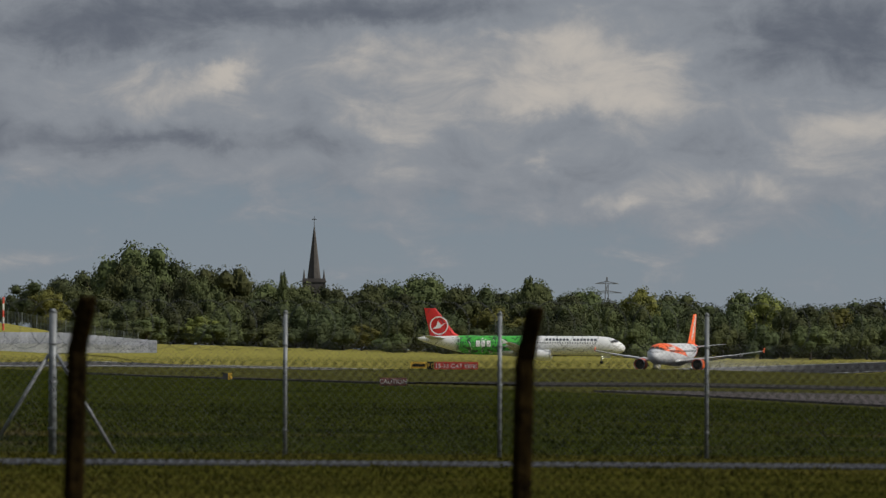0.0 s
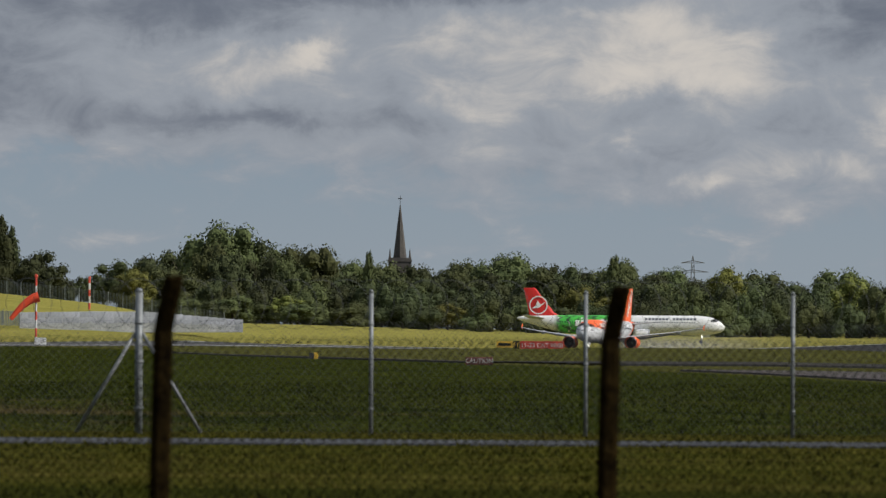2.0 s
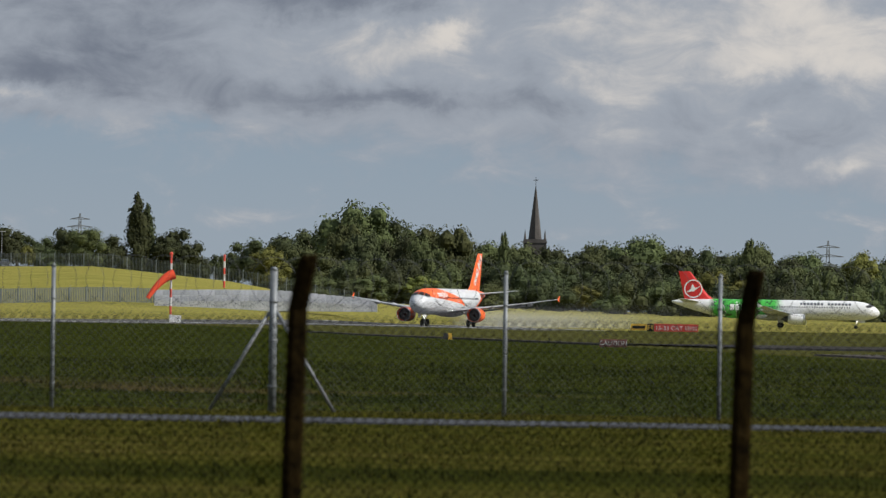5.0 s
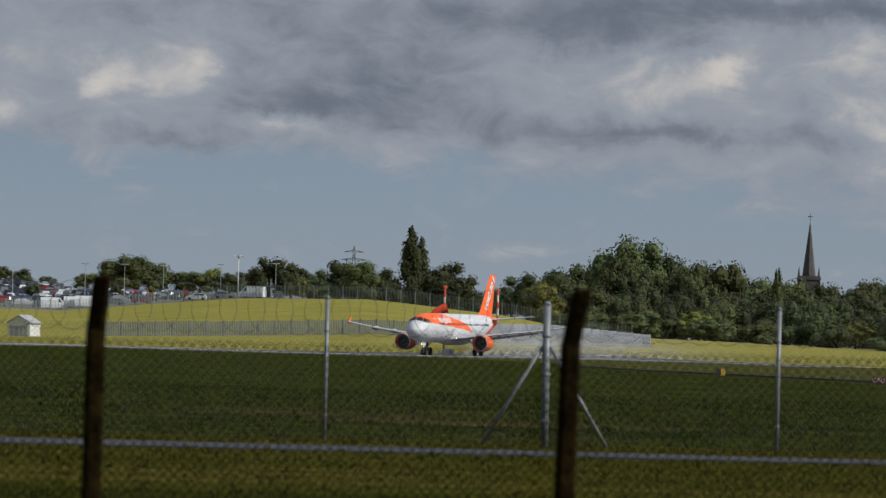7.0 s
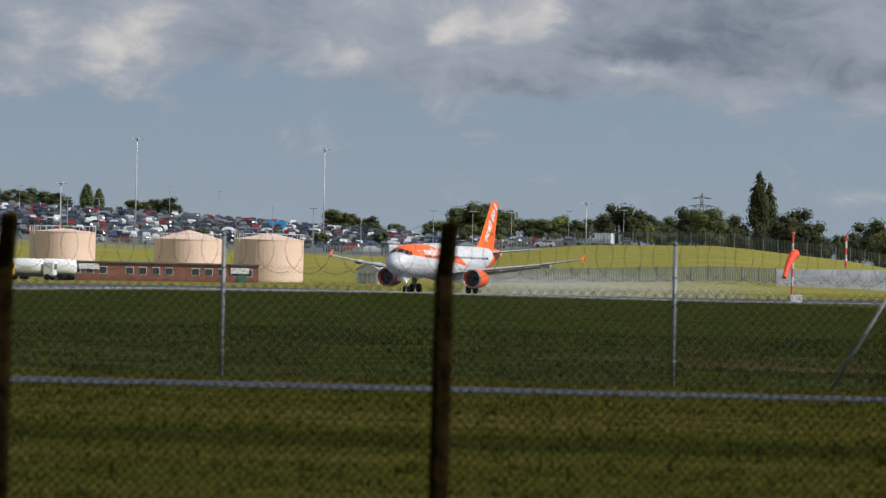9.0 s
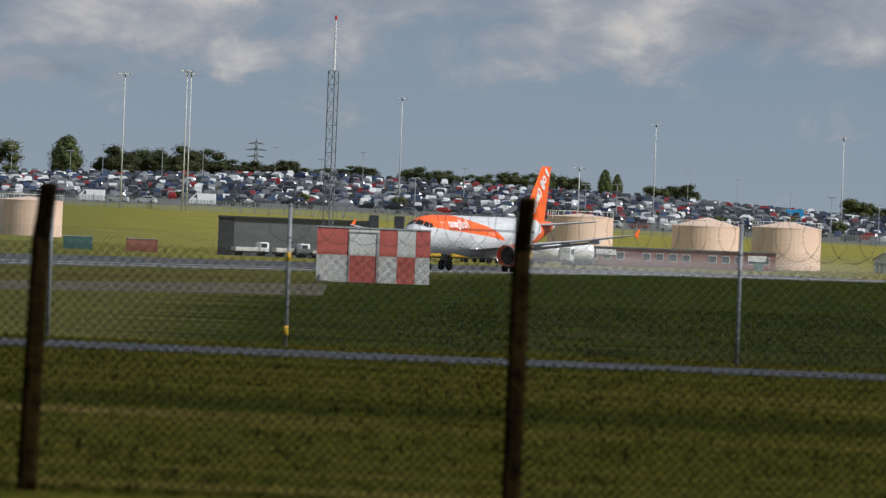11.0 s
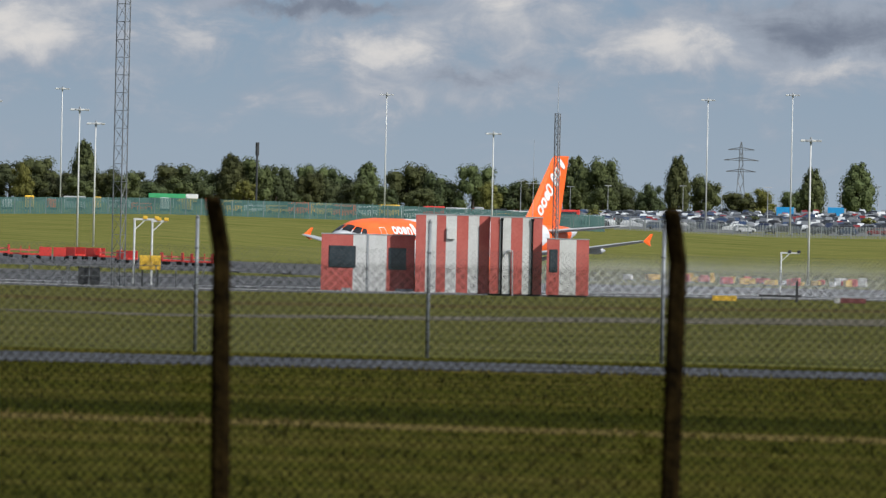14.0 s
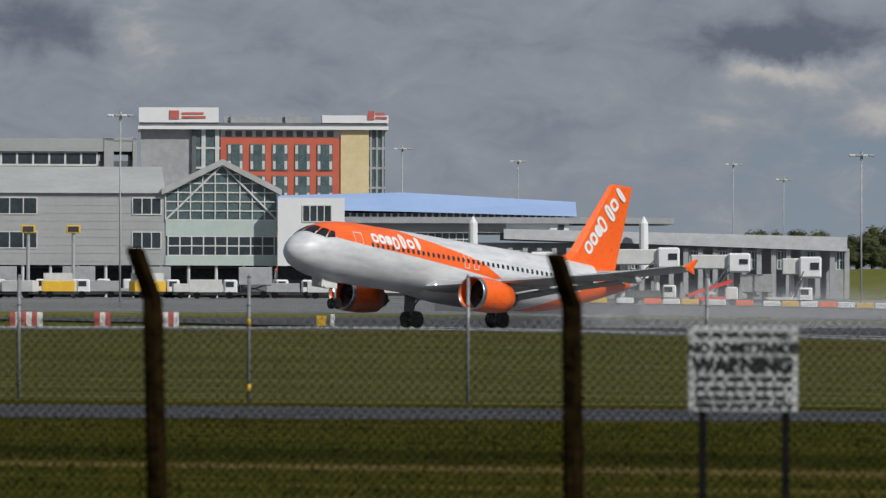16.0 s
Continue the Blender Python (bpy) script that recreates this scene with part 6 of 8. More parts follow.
hgt = rise(1240, 0.122) - land(x, y)
part("wall", boxes((-w, w, -3.5, 3.5, -0.3, hgt)), BRICK, depot)
part("roof", boxes((-w - 0.2, w + 0.2, -3.8, 3.8, hgt, hgt + 0.22)), GREY_DK, depot)
for i in range(15):
    if i in (4, 9):
        continue
    o = -w + 1.6 + i * (2 * w - 3.2) / 14
    win = part("window", boxes((o - 0.65, o + 0.65, -3.56, -3.48, 1.0, 2.2)), WHITE_DIRTY, depot)
    part("pane", boxes((o - 0.55, o + 0.55, -3.6, -3.55, 1.1, 2.1)), GLASS, win)
part("porch", boxes((-w - 0.5, -w + 3.5, -4.6, -3.5, 0, hgt - 0.1)), GREY_DK, depot)
part("signboard", boxes((-w + 4.0, -w + 7.2, -3.7, -3.5, hgt - 1.1, hgt - 0.2)), WHITE, depot)
part("signboard", boxes((w - 4.4, w - 1.5, -3.7, -3.5, hgt - 1.3, hgt - 0.4)), WHITE, depot)
part("door", boxes((w - 3.4, w - 1.9, -3.6, -3.48, 0, 2.1)), surface("green door paint", (0.04, 0.12, 0.09), (0.06, 0.16, 0.12), 1.0, 0.5), depot)

x, y = polar(-6.74, 1270)
hut = thing("hut", (x, y, land(x, y)), -6.7 - 20, "small pale gabled service hut", "hut")
part("wall", boxes((-1.9, 1.9, -2.5, 2.5, -0.2, 2.2)), WHITE_DIRTY, hut)
bm = bmesh.new()
loft(bm, [[(-2.2, yy, 2.15), (0, yy, 3.5), (2.2, yy, 2.15), (0, yy, 3.3)] for yy in (-2.8, 2.8)])
part("roof", bm, GREY, hut)
bm = bmesh.new()
loft(bm, [[(-1.9, yy, 2.2), (0, yy, 3.35), (1.9, yy, 2.2)] for yy in (-2.5, -2.4)])
part("gable", bm, WHITE_DIRTY, hut)
for o in (-1.2, -0.4, 0.4, 1.2):
    part("slat", boxes((o - 0.3, o + 0.3, -2.56, -2.5, 0.1, 1.7)), GREY, hut)


def tank_truck(b, d, turn, cab, label):
    x, y = polar(b, d)
    t = thing("tanker_truck", (x, y, land(x, y)), b + turn, label, "truck", "depot trucks")
    part("cab", boxes((3.2, 5.0, -1.2, 1.2, 0.7, 2.9), bevel=0.15), cab, t)
    part("windscreen", boxes((4.98, 5.04, -1.05, 1.05, 1.7, 2.6)), GLASS, t)
    part("tank", lathe(bmesh.new(), [(0.2, -4.6), (1.2, -4.4), (1.3, 0), (1.2, 2.8), (0.2, 3.0)], 20, "X", Matrix.Translation((0, 0, 2.1))), WHITE, t, smooth=True)
    part("chassis", boxes((-4.5, 4.8, -1.0, 1.0, 0.5, 0.95)), DARK, t)
    for wx in (-3.6, -2.3, 3.9):
        for s in (-1.1, 1.1):
            bm = bmesh.new()
            rod(bm, (wx, s - 0.15, 0.5), (wx, s + 0.15, 0.5), 0.5, n=12)
            part("wheel", bm, BLACK, t)


for b, turn, cab in ((-3.42, -90, YELLOW), (-3.56, -86, YELLOW), (-3.72, -100, WHITE), (-3.83, -80, WHITE), (-3.94, -95, WHITE), (-4.06, -90, YELLOW), (-4.20, -20, WHITE), (-4.36, 165, WHITE)):
    tank_truck(b, 1230, turn, cab, "white and yellow aircraft refuelling tanker truck")

# ---- windsock ----
x, y = polar(-9.82, 1120)
z = land(x, y)
RED_W = surface("red and white pole paint", (0.6, 0.05, 0.03), (0.7, 0.1, 0.06), 1.0, 0.5)
SOCK = surface("orange red sock cloth", (0.75, 0.06, 0.02), (0.85, 0.10, 0.03), 1.0, 0.7)
sock_top = rise(1120, 0.44) - z
windsock_pole = thing("windsock", (x, y, z), -9.8, "limp orange red windsock on a striped pole", "windsock")
for i in range(8):
    bm = bmesh.new()
    rod(bm, (0, 0, sock_top * i / 8), (0, 0, sock_top * (i + 1) / 8), 0.16, n=8)
    part("pole_band", bm, RED_W if i % 2 else WHITE_DIRTY, windsock_pole)
bm = bmesh.new()
bmesh.ops.create_icosphere(bm, subdivisions=1, radius=0.3, matrix=Matrix.Translation((0, 0, sock_top + 0.2)))
part("obstruction_light", bm, RED_W, windsock_pole)
part("base", boxes((-0.2, 1.5, -0.5, 0.5, 0, 1.1), bevel=0.05), WHITE, windsock_pole)
sock = new("sock", None)
sock.parent = windsock_pole
sock["label"] = "orange red cloth sleeve"
sock.location = (0, 0, sock_top * 0.70)
for i in range(5):
    k0, k1 = i / 5, (i + 1) / 5
    f = lambda k: Vector((0.35 - 3.4 * k - 0.3 * k * k, -0.2, 0.2 - 0.8 * k - 2.6 * k * k))
    bm = bmesh.new()
    rod(bm, f(k0), f(k1 + 0.02), 0.74 - 0.42 * k0, 0.74 - 0.42 * (k1 + 0.02), 12, False)
    part("cloth_ring", bm, SOCK, sock, smooth=True)

# striped marker pole beside the pale wall
x, y = polar(-10.21, 1420)
z = land(x, y)
p = thing("marker_pole", (x, y, z), 0, "red and white striped marker pole", "pole")
for i in range(5):
    bm = bmesh.new()
    t = (rise(1420, 0.45) - z) / 5
    rod(bm, (0, 0, t * i), (0, 0, t * (i + 1)), 0.2, n=8)
    part("pole_band", bm, RED_W if i % 2 == 0 else WHITE_DIRTY, p)

# pale sloping concrete revetment below the hill
REVET = surface("pale concrete blocks", (0.34, 0.35, 0.37), (0.52, 0.53, 0.55), 0.4, 0.85, vary=0.15)
wall = thing("revetment", (0, 0, 0), 0, "long pale concrete block blast wall", "wall", kind="structure")
for i in range(26):
    b0, b1 = -9.70 - i * 0.063, -9.70 - (i + 1) * 0.063
    for k in range(3):
        top = lerp_table([(-11.35, 0.135), (-10.6, 0.195), (-10.2, 0.195), (-9.7, 0.185)], b0)[0]
        lo = lerp_table([(-11.35, 0.075), (-9.7, 0.06)], b0)[0]
        x0, y0 = polar(b0, 1270 + 2 * k)
        x1, y1 = polar(b1, 1270 + 2 * k)
        z0, z1 = rise(1270, lo + (top - lo) * k / 3), rise(1270, lo + (top - lo) * (k + 1) / 3 - 0.002)
        bm = bmesh.new()
        L = math.hypot(x1 - x0, y1 - y0)
        box(bm, 0.003, L - 0.003, 0, 1.6, (z0 - 0.6) if k == 0 else z0, z1 + 0.03, bevel=0.02)
        o = part("block", bm, REVET, wall)
        o.matrix_basis = pose(x0, y0, 0, 0, 0, math.degrees(math.atan2(y1 - y0, x1 - x0)))


def picket_fence(name, b0, b1, d0, d1, hgt, material, mesh_mat, label, step=2.8, panel=None):
    """A far perimeter fence: posts and translucent looking bars."""
    f = thing(name, (0, 0, 0), 0, label, "fence", kind="structure")
    n = int(abs(b1 - b0) / math.degrees(step / ((d0 + d1) / 2)))
    bm_post, bm_rail = bmesh.new(), bmesh.new()
    verts, faces = [], []
    pts = []
    for i in range(n + 1):
        k = i / n
        pts.append(at(b0 + (b1 - b0) * k, d0 + (d1 - d0) * k))
    for p in pts:
        q = p + Vector((0, 0, hgt))
        rod(bm_post, p, q, 0.06, n=4)
        rod(bm_post, q, q + Vector((0.25, -0.25, 0.35)), 0.05, n=4)
    part("posts", bm_post, material, f)["kind"] = "stuff"
    for p, q in zip(pts, pts[1:]):
        m = 10
        for j in range(m):
            c = p.lerp(q, (j + 0.5) / m)
            u = (q - p).normalized() * (0.05 if panel is None else panel)
            i0 = len(verts)
            verts += [tuple(c - u), tuple(c + u), tuple(c + u + Vector((0, 0, hgt))), tuple(c - u + Vector((0, 0, hgt)))]
            faces.append((i0, i0 + 1, i0 + 2, i0 + 3))
    me = bpy.data.meshes.new("mesh_infill")
    me.from_pydata(verts, [], faces)
    me.materials.append(mesh_mat)
    o = new("mesh_infill", me)
    o.parent = f
    o["kind"] = "stuff"


TEAL = surface("green fence sheeting", (0.03, 0.09, 0.085), (0.06, 0.14, 0.13), 0.3, 0.7)
FENCE_GREY = surface("weathered fence steel", (0.14, 0.16, 0.16), (0.22, 0.24, 0.24), 0.5, 0.6)
picket_fence("hill_fence", -7.9, -11.2, 1540, 1500, 2.6, FENCE_GREY, FENCE_GREY, "grey palisade fence along the hill crest")
picket_fence("car_park_fence", -7.9, 4.3, 1540, 1455, 2.2, FENCE_GREY, FENCE_GREY, "grey mesh fence below the car park")
picket_fence("foot_fence", -7.2, -9.7, 1290, 1290, 2.4, FENCE_GREY, FENCE_GREY, "grey palisade fence at the hill foot", 2.8, 0.10)
picket_fence("green_fence", 3.3, 9.0, 1440, 1405, 3.0, FENCE_GREY, TEAL, "green sheeted fence along the bank top", 2.8, 0.125)

# ---- chequered equipment store and striped radio cabins beside the runway ----


def ground_reach(b, e):
    """Distance at which the ground lies e degrees under eye level along a bearing."""
    d = 120.0
    while d < 1500:
        x, y = polar(b, d)
        if math.degrees(math.atan2(land(x, y) - EYE, d)) > e:
            return d
        d += 2.0
    return d


STORE_D = ground_reach(-2.95, -0.213)
x, y = polar(-2.95, STORE_D)
zs = land(x, y)
store = thing("equipment_store", (x, y, zs), -2.95, "red and white chequered equipment container", "container")
sw = STORE_D * math.tan(radians(0.835)) / 2
sh = rise(STORE_D, 0.195) - zs
part("shell", boxes((-sw + 0.03, sw - 0.03, 0.03, 2.4, 0.05, sh - 0.03)), WHITE_DIRTY, store)
cols = [(-1.0, -0.44, 0), (-0.44, 0.10, 1), (0.10, 0.42, 0), (0.42, 0.74, 1), (0.74, 1.0, 0)]
for a, c, k in cols:
    for r in range(2):
        lo, hi = (0.08 + (sh - 0.1) * r / 2, 0.08 + (sh - 0.1) * (r + 1) / 2 - 0.01)
        part("panel", boxes((a * sw + 0.01, c * sw - 0.01, -0.02, 0.04, lo, hi)), RED_FADED if (k + r) % 2 == 1 else WHITE_DIRTY, store, "red panel" if (k + r) % 2 else "white panel")
part("door_frame", boxes((-0.44 * sw, -0.42 * sw, -0.06, 0, 0.1, sh - 0.2), (0.06 * sw, 0.09 * sw, -0.06, 0, 0.1, sh - 0.2), (-0.44 * sw, 0.09 * sw, -0.06, 0, sh - 0.25, sh - 0.19)), GREY, store)
part("roof", boxes((-sw - 0.03, sw + 0.03, -0.06, 2.5, sh - 0.02, sh + 0.06)), GREY, store)
for o in (-0.1, 0.35):
    part("vent", boxes((o * sw, o * sw + 0.55, 0.6, 1.4, sh + 0.06, sh + 0.75), bevel=0.04), DARK, store, "dark roof vent")
part("meter_box", boxes((-0.92 * sw, -0.76 * sw, -0.2, -0.02, 0.1, 0.5)), WHITE_DIRTY, store)

CAB_D = ground_reach(4.4, -0.20)


def cabin(b0, b1, e_top, stripes, d, label, windows=(), deep=2.5):
    bm_mid = (b0 + b1) / 2
    x, y = polar(bm_mid, d)
    z = land(x, y)
    w = d * math.tan(radians(abs(b0 - b1))) / 2
    h = rise(d, e_top) - z
    c = thing("radio_cabin", (x, y, z), bm_mid, label, "container", "radio cabins")
    part("shell", boxes((-w + 0.02, w - 0.02, 0.04, deep, 0.15, h - 0.03)), RED_FADED, c)
    part("roof", boxes((-w - 0.04, w + 0.04, -0.04, deep + 0.05, h - 0.03, h + 0.05)), GREY, c)
    part("skid", boxes((-w + 0.1, w - 0.1, 0.1, deep - 0.1, 0.0, 0.16)), DARK, c)
    n = sum(s for s, _ in stripes)
    o = -w
    for s, k in stripes:
        q = o + 2 * w * s / n
        part("stripe_panel", boxes((o + 0.004, q - 0.004, -0.015, 0.05, 0.15, h - 0.04)), (RED_FADED, WHITE_DIRTY, GREY, RED)[k], c, ("red panel", "white panel", "grey panel", "red panel")[k])
        o = q
    for a, e, lo, hi in windows:
        f = part("window", boxes((-w + 2 * w * a, -w + 2 * w * e, -0.05, 0.02, h * lo, h * hi), bevel=0.02), DARK, c, "black framed window")
        part("pane", boxes((-w + 2 * w * a + 0.06, -w + 2 * w * e - 0.06, -0.07, -0.045, h * lo + 0.06, h * hi - 0.06)), GLASS, f)
    return c, w, h


c1, w1, h1 = cabin(5.376, 4.69, 0.228, [(34, 0), (17, 1), (19, 1), (30, 0)], CAB_D, "red and white panelled radio cabin with windows", [(0.08, 0.37, 0.42, 0.80), (0.72, 0.91, 0.40, 0.78)])
part("step_box", boxes((-w1 * 0.55, -w1 * 0.35, -0.5, -0.02, 0.0, 0.35)), GREY, c1)
part("step_box", boxes((w1 * 0.6, w1 * 0.98, -0.5, -0.02, 0.0, 0.35)), GREY, c1)
part("downpipe", boxes((-0.02 * w1, 0.02 * w1, -0.06, -0.015, 0.1, h1)), GREY, c1)
c2, w2, h2 = cabin(4.685, 4.14, 0.384, [(13, 0), (14, 1), (12, 0), (14, 1), (15, 0), (14, 1), (14, 0)], CAB_D - 1.5, "red and white striped steel radio cabin block", deep=3.0)
part("meter_box", boxes((-0.16 * w2, 0.06 * w2, -0.2, -0.02, h2 * 0.70, h2 * 0.84)), WHITE_DIRTY, c2)
c3, w3, h3 = cabin(4.138, 3.755, 0.378, [(18, 0), (22, 1), (22, 0), (20, 1), (18, 0)], CAB_D - 2.2, "red and white striped cabin with black pipes", deep=3.0)
for o in (-0.55, 0.62):
    bm = bmesh.new()
    rod(bm, (o * w3, -0.12, 0.1), (o * w3, -0.12, h3 - 0.25), 0.07, n=8)
    rod(bm, (o * w3, -0.12, h3 - 0.28), (o * w3, -0.12, h3 - 0.1), 0.12, n=8)
    part("pipe", bm, BLACK, c3, "black vent pipe")
bm = bmesh.new()
prev = None
for i in range(13):
    a = math.pi * i / 16
    p = Vector((w3 * (-0.1 + 0.4 * (1 - math.cos(a)) / 2 - 0.35), -0.16, 1.5 * h3 * 0.3 + 0.55 * math.sin(a) + 0.25 if i < 12 else 0.0))
    if prev:
        rod(bm, prev, p, 0.06, n=6)
    prev = p
part("hose", bm, GREY, c3)
c4, w4, h4 = cabin(3.72, 3.41, 0.225, [(30, 0), (40, 1), (30, 0)], CAB_D - 3.0, "small red and white radio cabin with dark window", [(0.06, 0.26, 0.42, 0.82)])


def lattice_mast(b, d, e_top, width, label, stub=0.0, white_top=False, name="lattice_mast"):
    x, y = polar(b, d)
    z = land(x, y)
    hgt = rise(d, e_top) - z
    m = thing(name, (x, y, z), b + 15, label, "mast")
    r = width / 1.732
    legs = [(r * math.cos(a), r * math.sin(a)) for a in (0.4, 2.494, 4.589)]
    n = max(8, int(hgt / (width * 1.3)))
    for px, py in legs:
        bm = bmesh.new()
        rod(bm, (px, py, 0), (px, py, hgt), 0.045, n=6)
        part("leg", bm, GREY_DK, m)
    bm = bmesh.new()
    for i in range(n):
        za, zb = hgt * i / n, hgt * (i + 1) / n
        for k in range(3):
            a, c = legs[k], legs[(k + 1) % 3]
            rod(bm, (*a, za), (*c, zb), 0.02, n=4)
            rod(bm, (*a, zb), (*c, zb), 0.02, n=4)
    part("bracing", bm, GREY_DK, m)["kind"] = "stuff"
    if white_top:
        bm = bmesh.new()
        rod(bm, (0, 0, hgt), (0, 0, hgt + stub), 0.11, 0.07, 8)
        part("whip_aerial", bm, WHITE, m)
        bm = bmesh.new()
        rod(bm, (0, 0, hgt + stub), (0, 0, hgt + stub + 0.35), 0.1, n=8)
        part("obstruction_light", bm, RED, m)
    elif stub:
        bm = bmesh.new()
        rod(bm, (0, 0, hgt), (0, 0, hgt + stub), 0.03, 0.015, 6)
        part("whip_aerial", bm, GREY, m)
    return m, hgt


lattice_mast(-2.61, 640, 1.342, 0.84, "slim grey lattice mast with white aerial", 640 * math.tan(radians(0.375)), True)
LAT_D = ground_reach(6.9, -0.205)
lattice_mast(6.86, LAT_D, 2.4, LAT_D * math.tan(radians(0.098)), "tall slim grey lattice mast in a cage")
lattice_mast(3.66, CAB_D + 6, 1.145, 0.42, "slim dark lattice mast behind cabins", 2.6)
x, y = polar(3.83, CAB_D + 5)
post = thing("aerial_post", (x, y, land(x, y)), 4, "thin grey aerial post with cross arm", "aerial")
hh = rise(CAB_D + 5, 0.95) - land(x, y)
bm = bmesh.new()
rod(bm, (0, 0, 0), (0, 0, hh), 0.04, 0.015, 6)
part("pole", bm, GREY, post)
bm = bmesh.new()
rod(bm, (-0.6, 0, hh * 0.72), (0.6, 0, hh * 0.72), 0.025, n=5)
part("cross_arm", bm, GREY, post)

# cage of posts round the lattice mast, and its yellow cabinet
x, y = polar(6.85, LAT_D - 3)
cage = thing("mast_cage", (x, y, land(x, y)), 6.8, "grey steel guard cage around the mast", "cage")
cw = LAT_D * math.tan(radians(1.32)) / 2
chh = 1.75
for i, o in enumerate((-1.0, -0.56, -0.34, -0.06, 0.16, 0.40, 0.62)):
    bm = bmesh.new()
    rod(bm, (o * cw, 0, 0), (o * cw, 0, chh), 0.05, n=6)
    part("post", bm, GREY_DK, cage)
for o, s in ((-1.0, 0.14), (0.95, -0.12), (-0.56, -0.1)):
    bm = bmesh.new()
    rod(bm, (o * cw, 0, chh), ((o + s) * cw, -0.1, 0), 0.045, n=6)
    part("brace", bm, GREY_DK, cage)
part("rail", boxes((-cw, 0.62 * cw, -0.03, 0.03, chh - 0.06, chh), (-cw, 0.62 * cw, -0.03, 0.03, 0.85, 0.9)), GREY_DK, cage)
part("equipment_box", boxes((-0.46 * cw, -0.22 * cw, 0.2, 1.2, 0.1, 1.5), bevel=0.03), DARK, cage, "dark equipment box")
x, y = polar(6.63, LAT_D - 2)
cab = thing("cabinet", (x, y, land(x, y)), 6.6, "yellow double door equipment cabinet", "cabinet")
cbw = LAT_D * math.tan(radians(0.155)) / 2
ct = rise(LAT_D, 0.038) - land(x, y)
part("body", boxes((-cbw, cbw, 0, 0.6, ct - 1.05, ct), bevel=0.02), YELLOW, cab)
part("stand", boxes((-cbw * 0.8, -cbw * 0.65, 0.1, 0.5, 0, ct - 1.05), (cbw * 0.65, cbw * 0.8, 0.1, 0.5, 0, ct - 1.05)), DARK, cab)
part("seam", boxes((-0.02, 0.02, -0.02, 0, ct - 1.05, ct)), DARK, cab)
for o in (-0.12, 0.12):
    part("handle", boxes((o - 0.015, o + 0.015, -0.04, 0, ct - 0.6, ct - 0.45)), STEEL, cab)


# ---- airfield signs ----
def board(name, b0, b1, e0, e1, d, face, label, rest=True):
    bm_mid = (b0 + b1) / 2
    x, y = polar(bm_mid, d)
    z = land(x, y)
    w = d * math.tan(radians(abs(b0 - b1))) / 2
    lo, hi = rise(d, e0) - z, rise(d, e1) - z
    s = thing(name, (x, y, z), bm_mid, label, "sign", "airfield signs")
    part("panel", boxes((-w, w, -0.08, 0.08, lo, hi), bevel=0.02), face, s)
    for o in (-0.8, 0.8):
        part("leg", boxes((o * w - 0.04, o * w + 0.04, -0.04, 0.04, 0, max(lo, 0.05))), GREY_DK, s)
    return s, w, lo, hi


SIGN_D = 800
s, w, lo, hi = board("runway_sign", -13.372, -13.695, -0.068, -0.006, SIGN_D, RED, "red runway holding sign with white lettering")
words("sign_text", "15-33 CAT I/II/III", (hi - lo) * 0.72, WHITE, s, (0, -0.10, (lo + hi) / 2))
s, w, lo, hi = board("stand_sign", -13.322, -13.368, -0.066, -0.006, SIGN_D, BLACK, "black taxiway sign with yellow letters")
words("sign_text", "F1", (hi - lo) * 0.8, YELLOW, s, (0, -0.10, (lo + hi) / 2))
s, w, lo, hi = board("direction_sign", -13.2, -13.318, -0.055, -0.008, SIGN_D, YELLOW, "yellow taxiway direction sign with dark lettering bars")
part("text_bar", boxes((-w * 0.8, w * 0.8, -0.11, -0.08, (lo + hi) / 2 - 0.14, (lo + hi) / 2 + 0.14)), BLACK, s)
CAUT_D = ground_reach(-13.07, -0.19)
MAROON = surface("faded maroon paint", (0.16, 0.045, 0.045), (0.22, 0.07, 0.065), 1.0, 0.6)
s, w, lo, hi = board("caution_sign", -12.974, -13.174, -0.182, -0.125, CAUT_D, MAROON, "faded maroon board lettered caution")
words("sign_text", "CAUTION", (hi - lo) * 0.8, WHITE_DIRTY, s, (0, -0.10, (lo + hi) / 2))
ORB_D = ground_reach(-11.86, -0.145)
x, y = polar(-11.86, ORB_D)
m = thing("marker_box", (x, y, land(x, y)), -11.8, "small orange and black marker box", "marker")
mt = rise(ORB_D, -0.10) - land(x, y)
part("body", boxes((-0.28, 0.0, -0.2, 0.2, 0, mt)), DARK, m)
part("face", boxes((0.0, 0.24, -0.22, 0.2, 0, mt), bevel=0.02), YELLOW, m, "orange face")
ROW_D = ground_reach(1.9, -0.2)
s, w, lo, hi = board("yellow_marker_board", 2.50, 2.32, -0.205, -0.165, ROW_D, YELLOW, "low amber marker board in the grass")
s, w, lo, hi = board("red_marker_board", 1.56, 1.373, -0.20, -0.165, ROW_D, MAROON, "low red and white marker board")
part("end_panel", boxes((-w - 0.45, -w - 0.02, -0.08, 0.08, lo, hi)), WHITE_DIRTY, s)
x, y = polar(2.0, ROW_D)
bench = thing("approach_light_bar", (x, y, land(x, y)), 2, "dark low approach light bar on legs", "light bar")
bw = ROW_D * math.tan(radians(0.31)) / 2
bt = rise(ROW_D, -0.150) - land(x, y)
part("bar", boxes((-bw, bw, -0.06, 0.06, bt - 0.14, bt)), DARK, bench)
for o in (-0.9, -0.05, 0.8):
    part("leg", boxes((o * bw - 0.04, o * bw + 0.04, -0.04, 0.04, 0, bt - 0.14)), DARK, bench)
part("cross_post", boxes((0.72 * bw, 0.84 * bw, -0.05, 0.05, 0, bt + 1.1)), DARK, bench)
x, y = polar(14.25, 560)
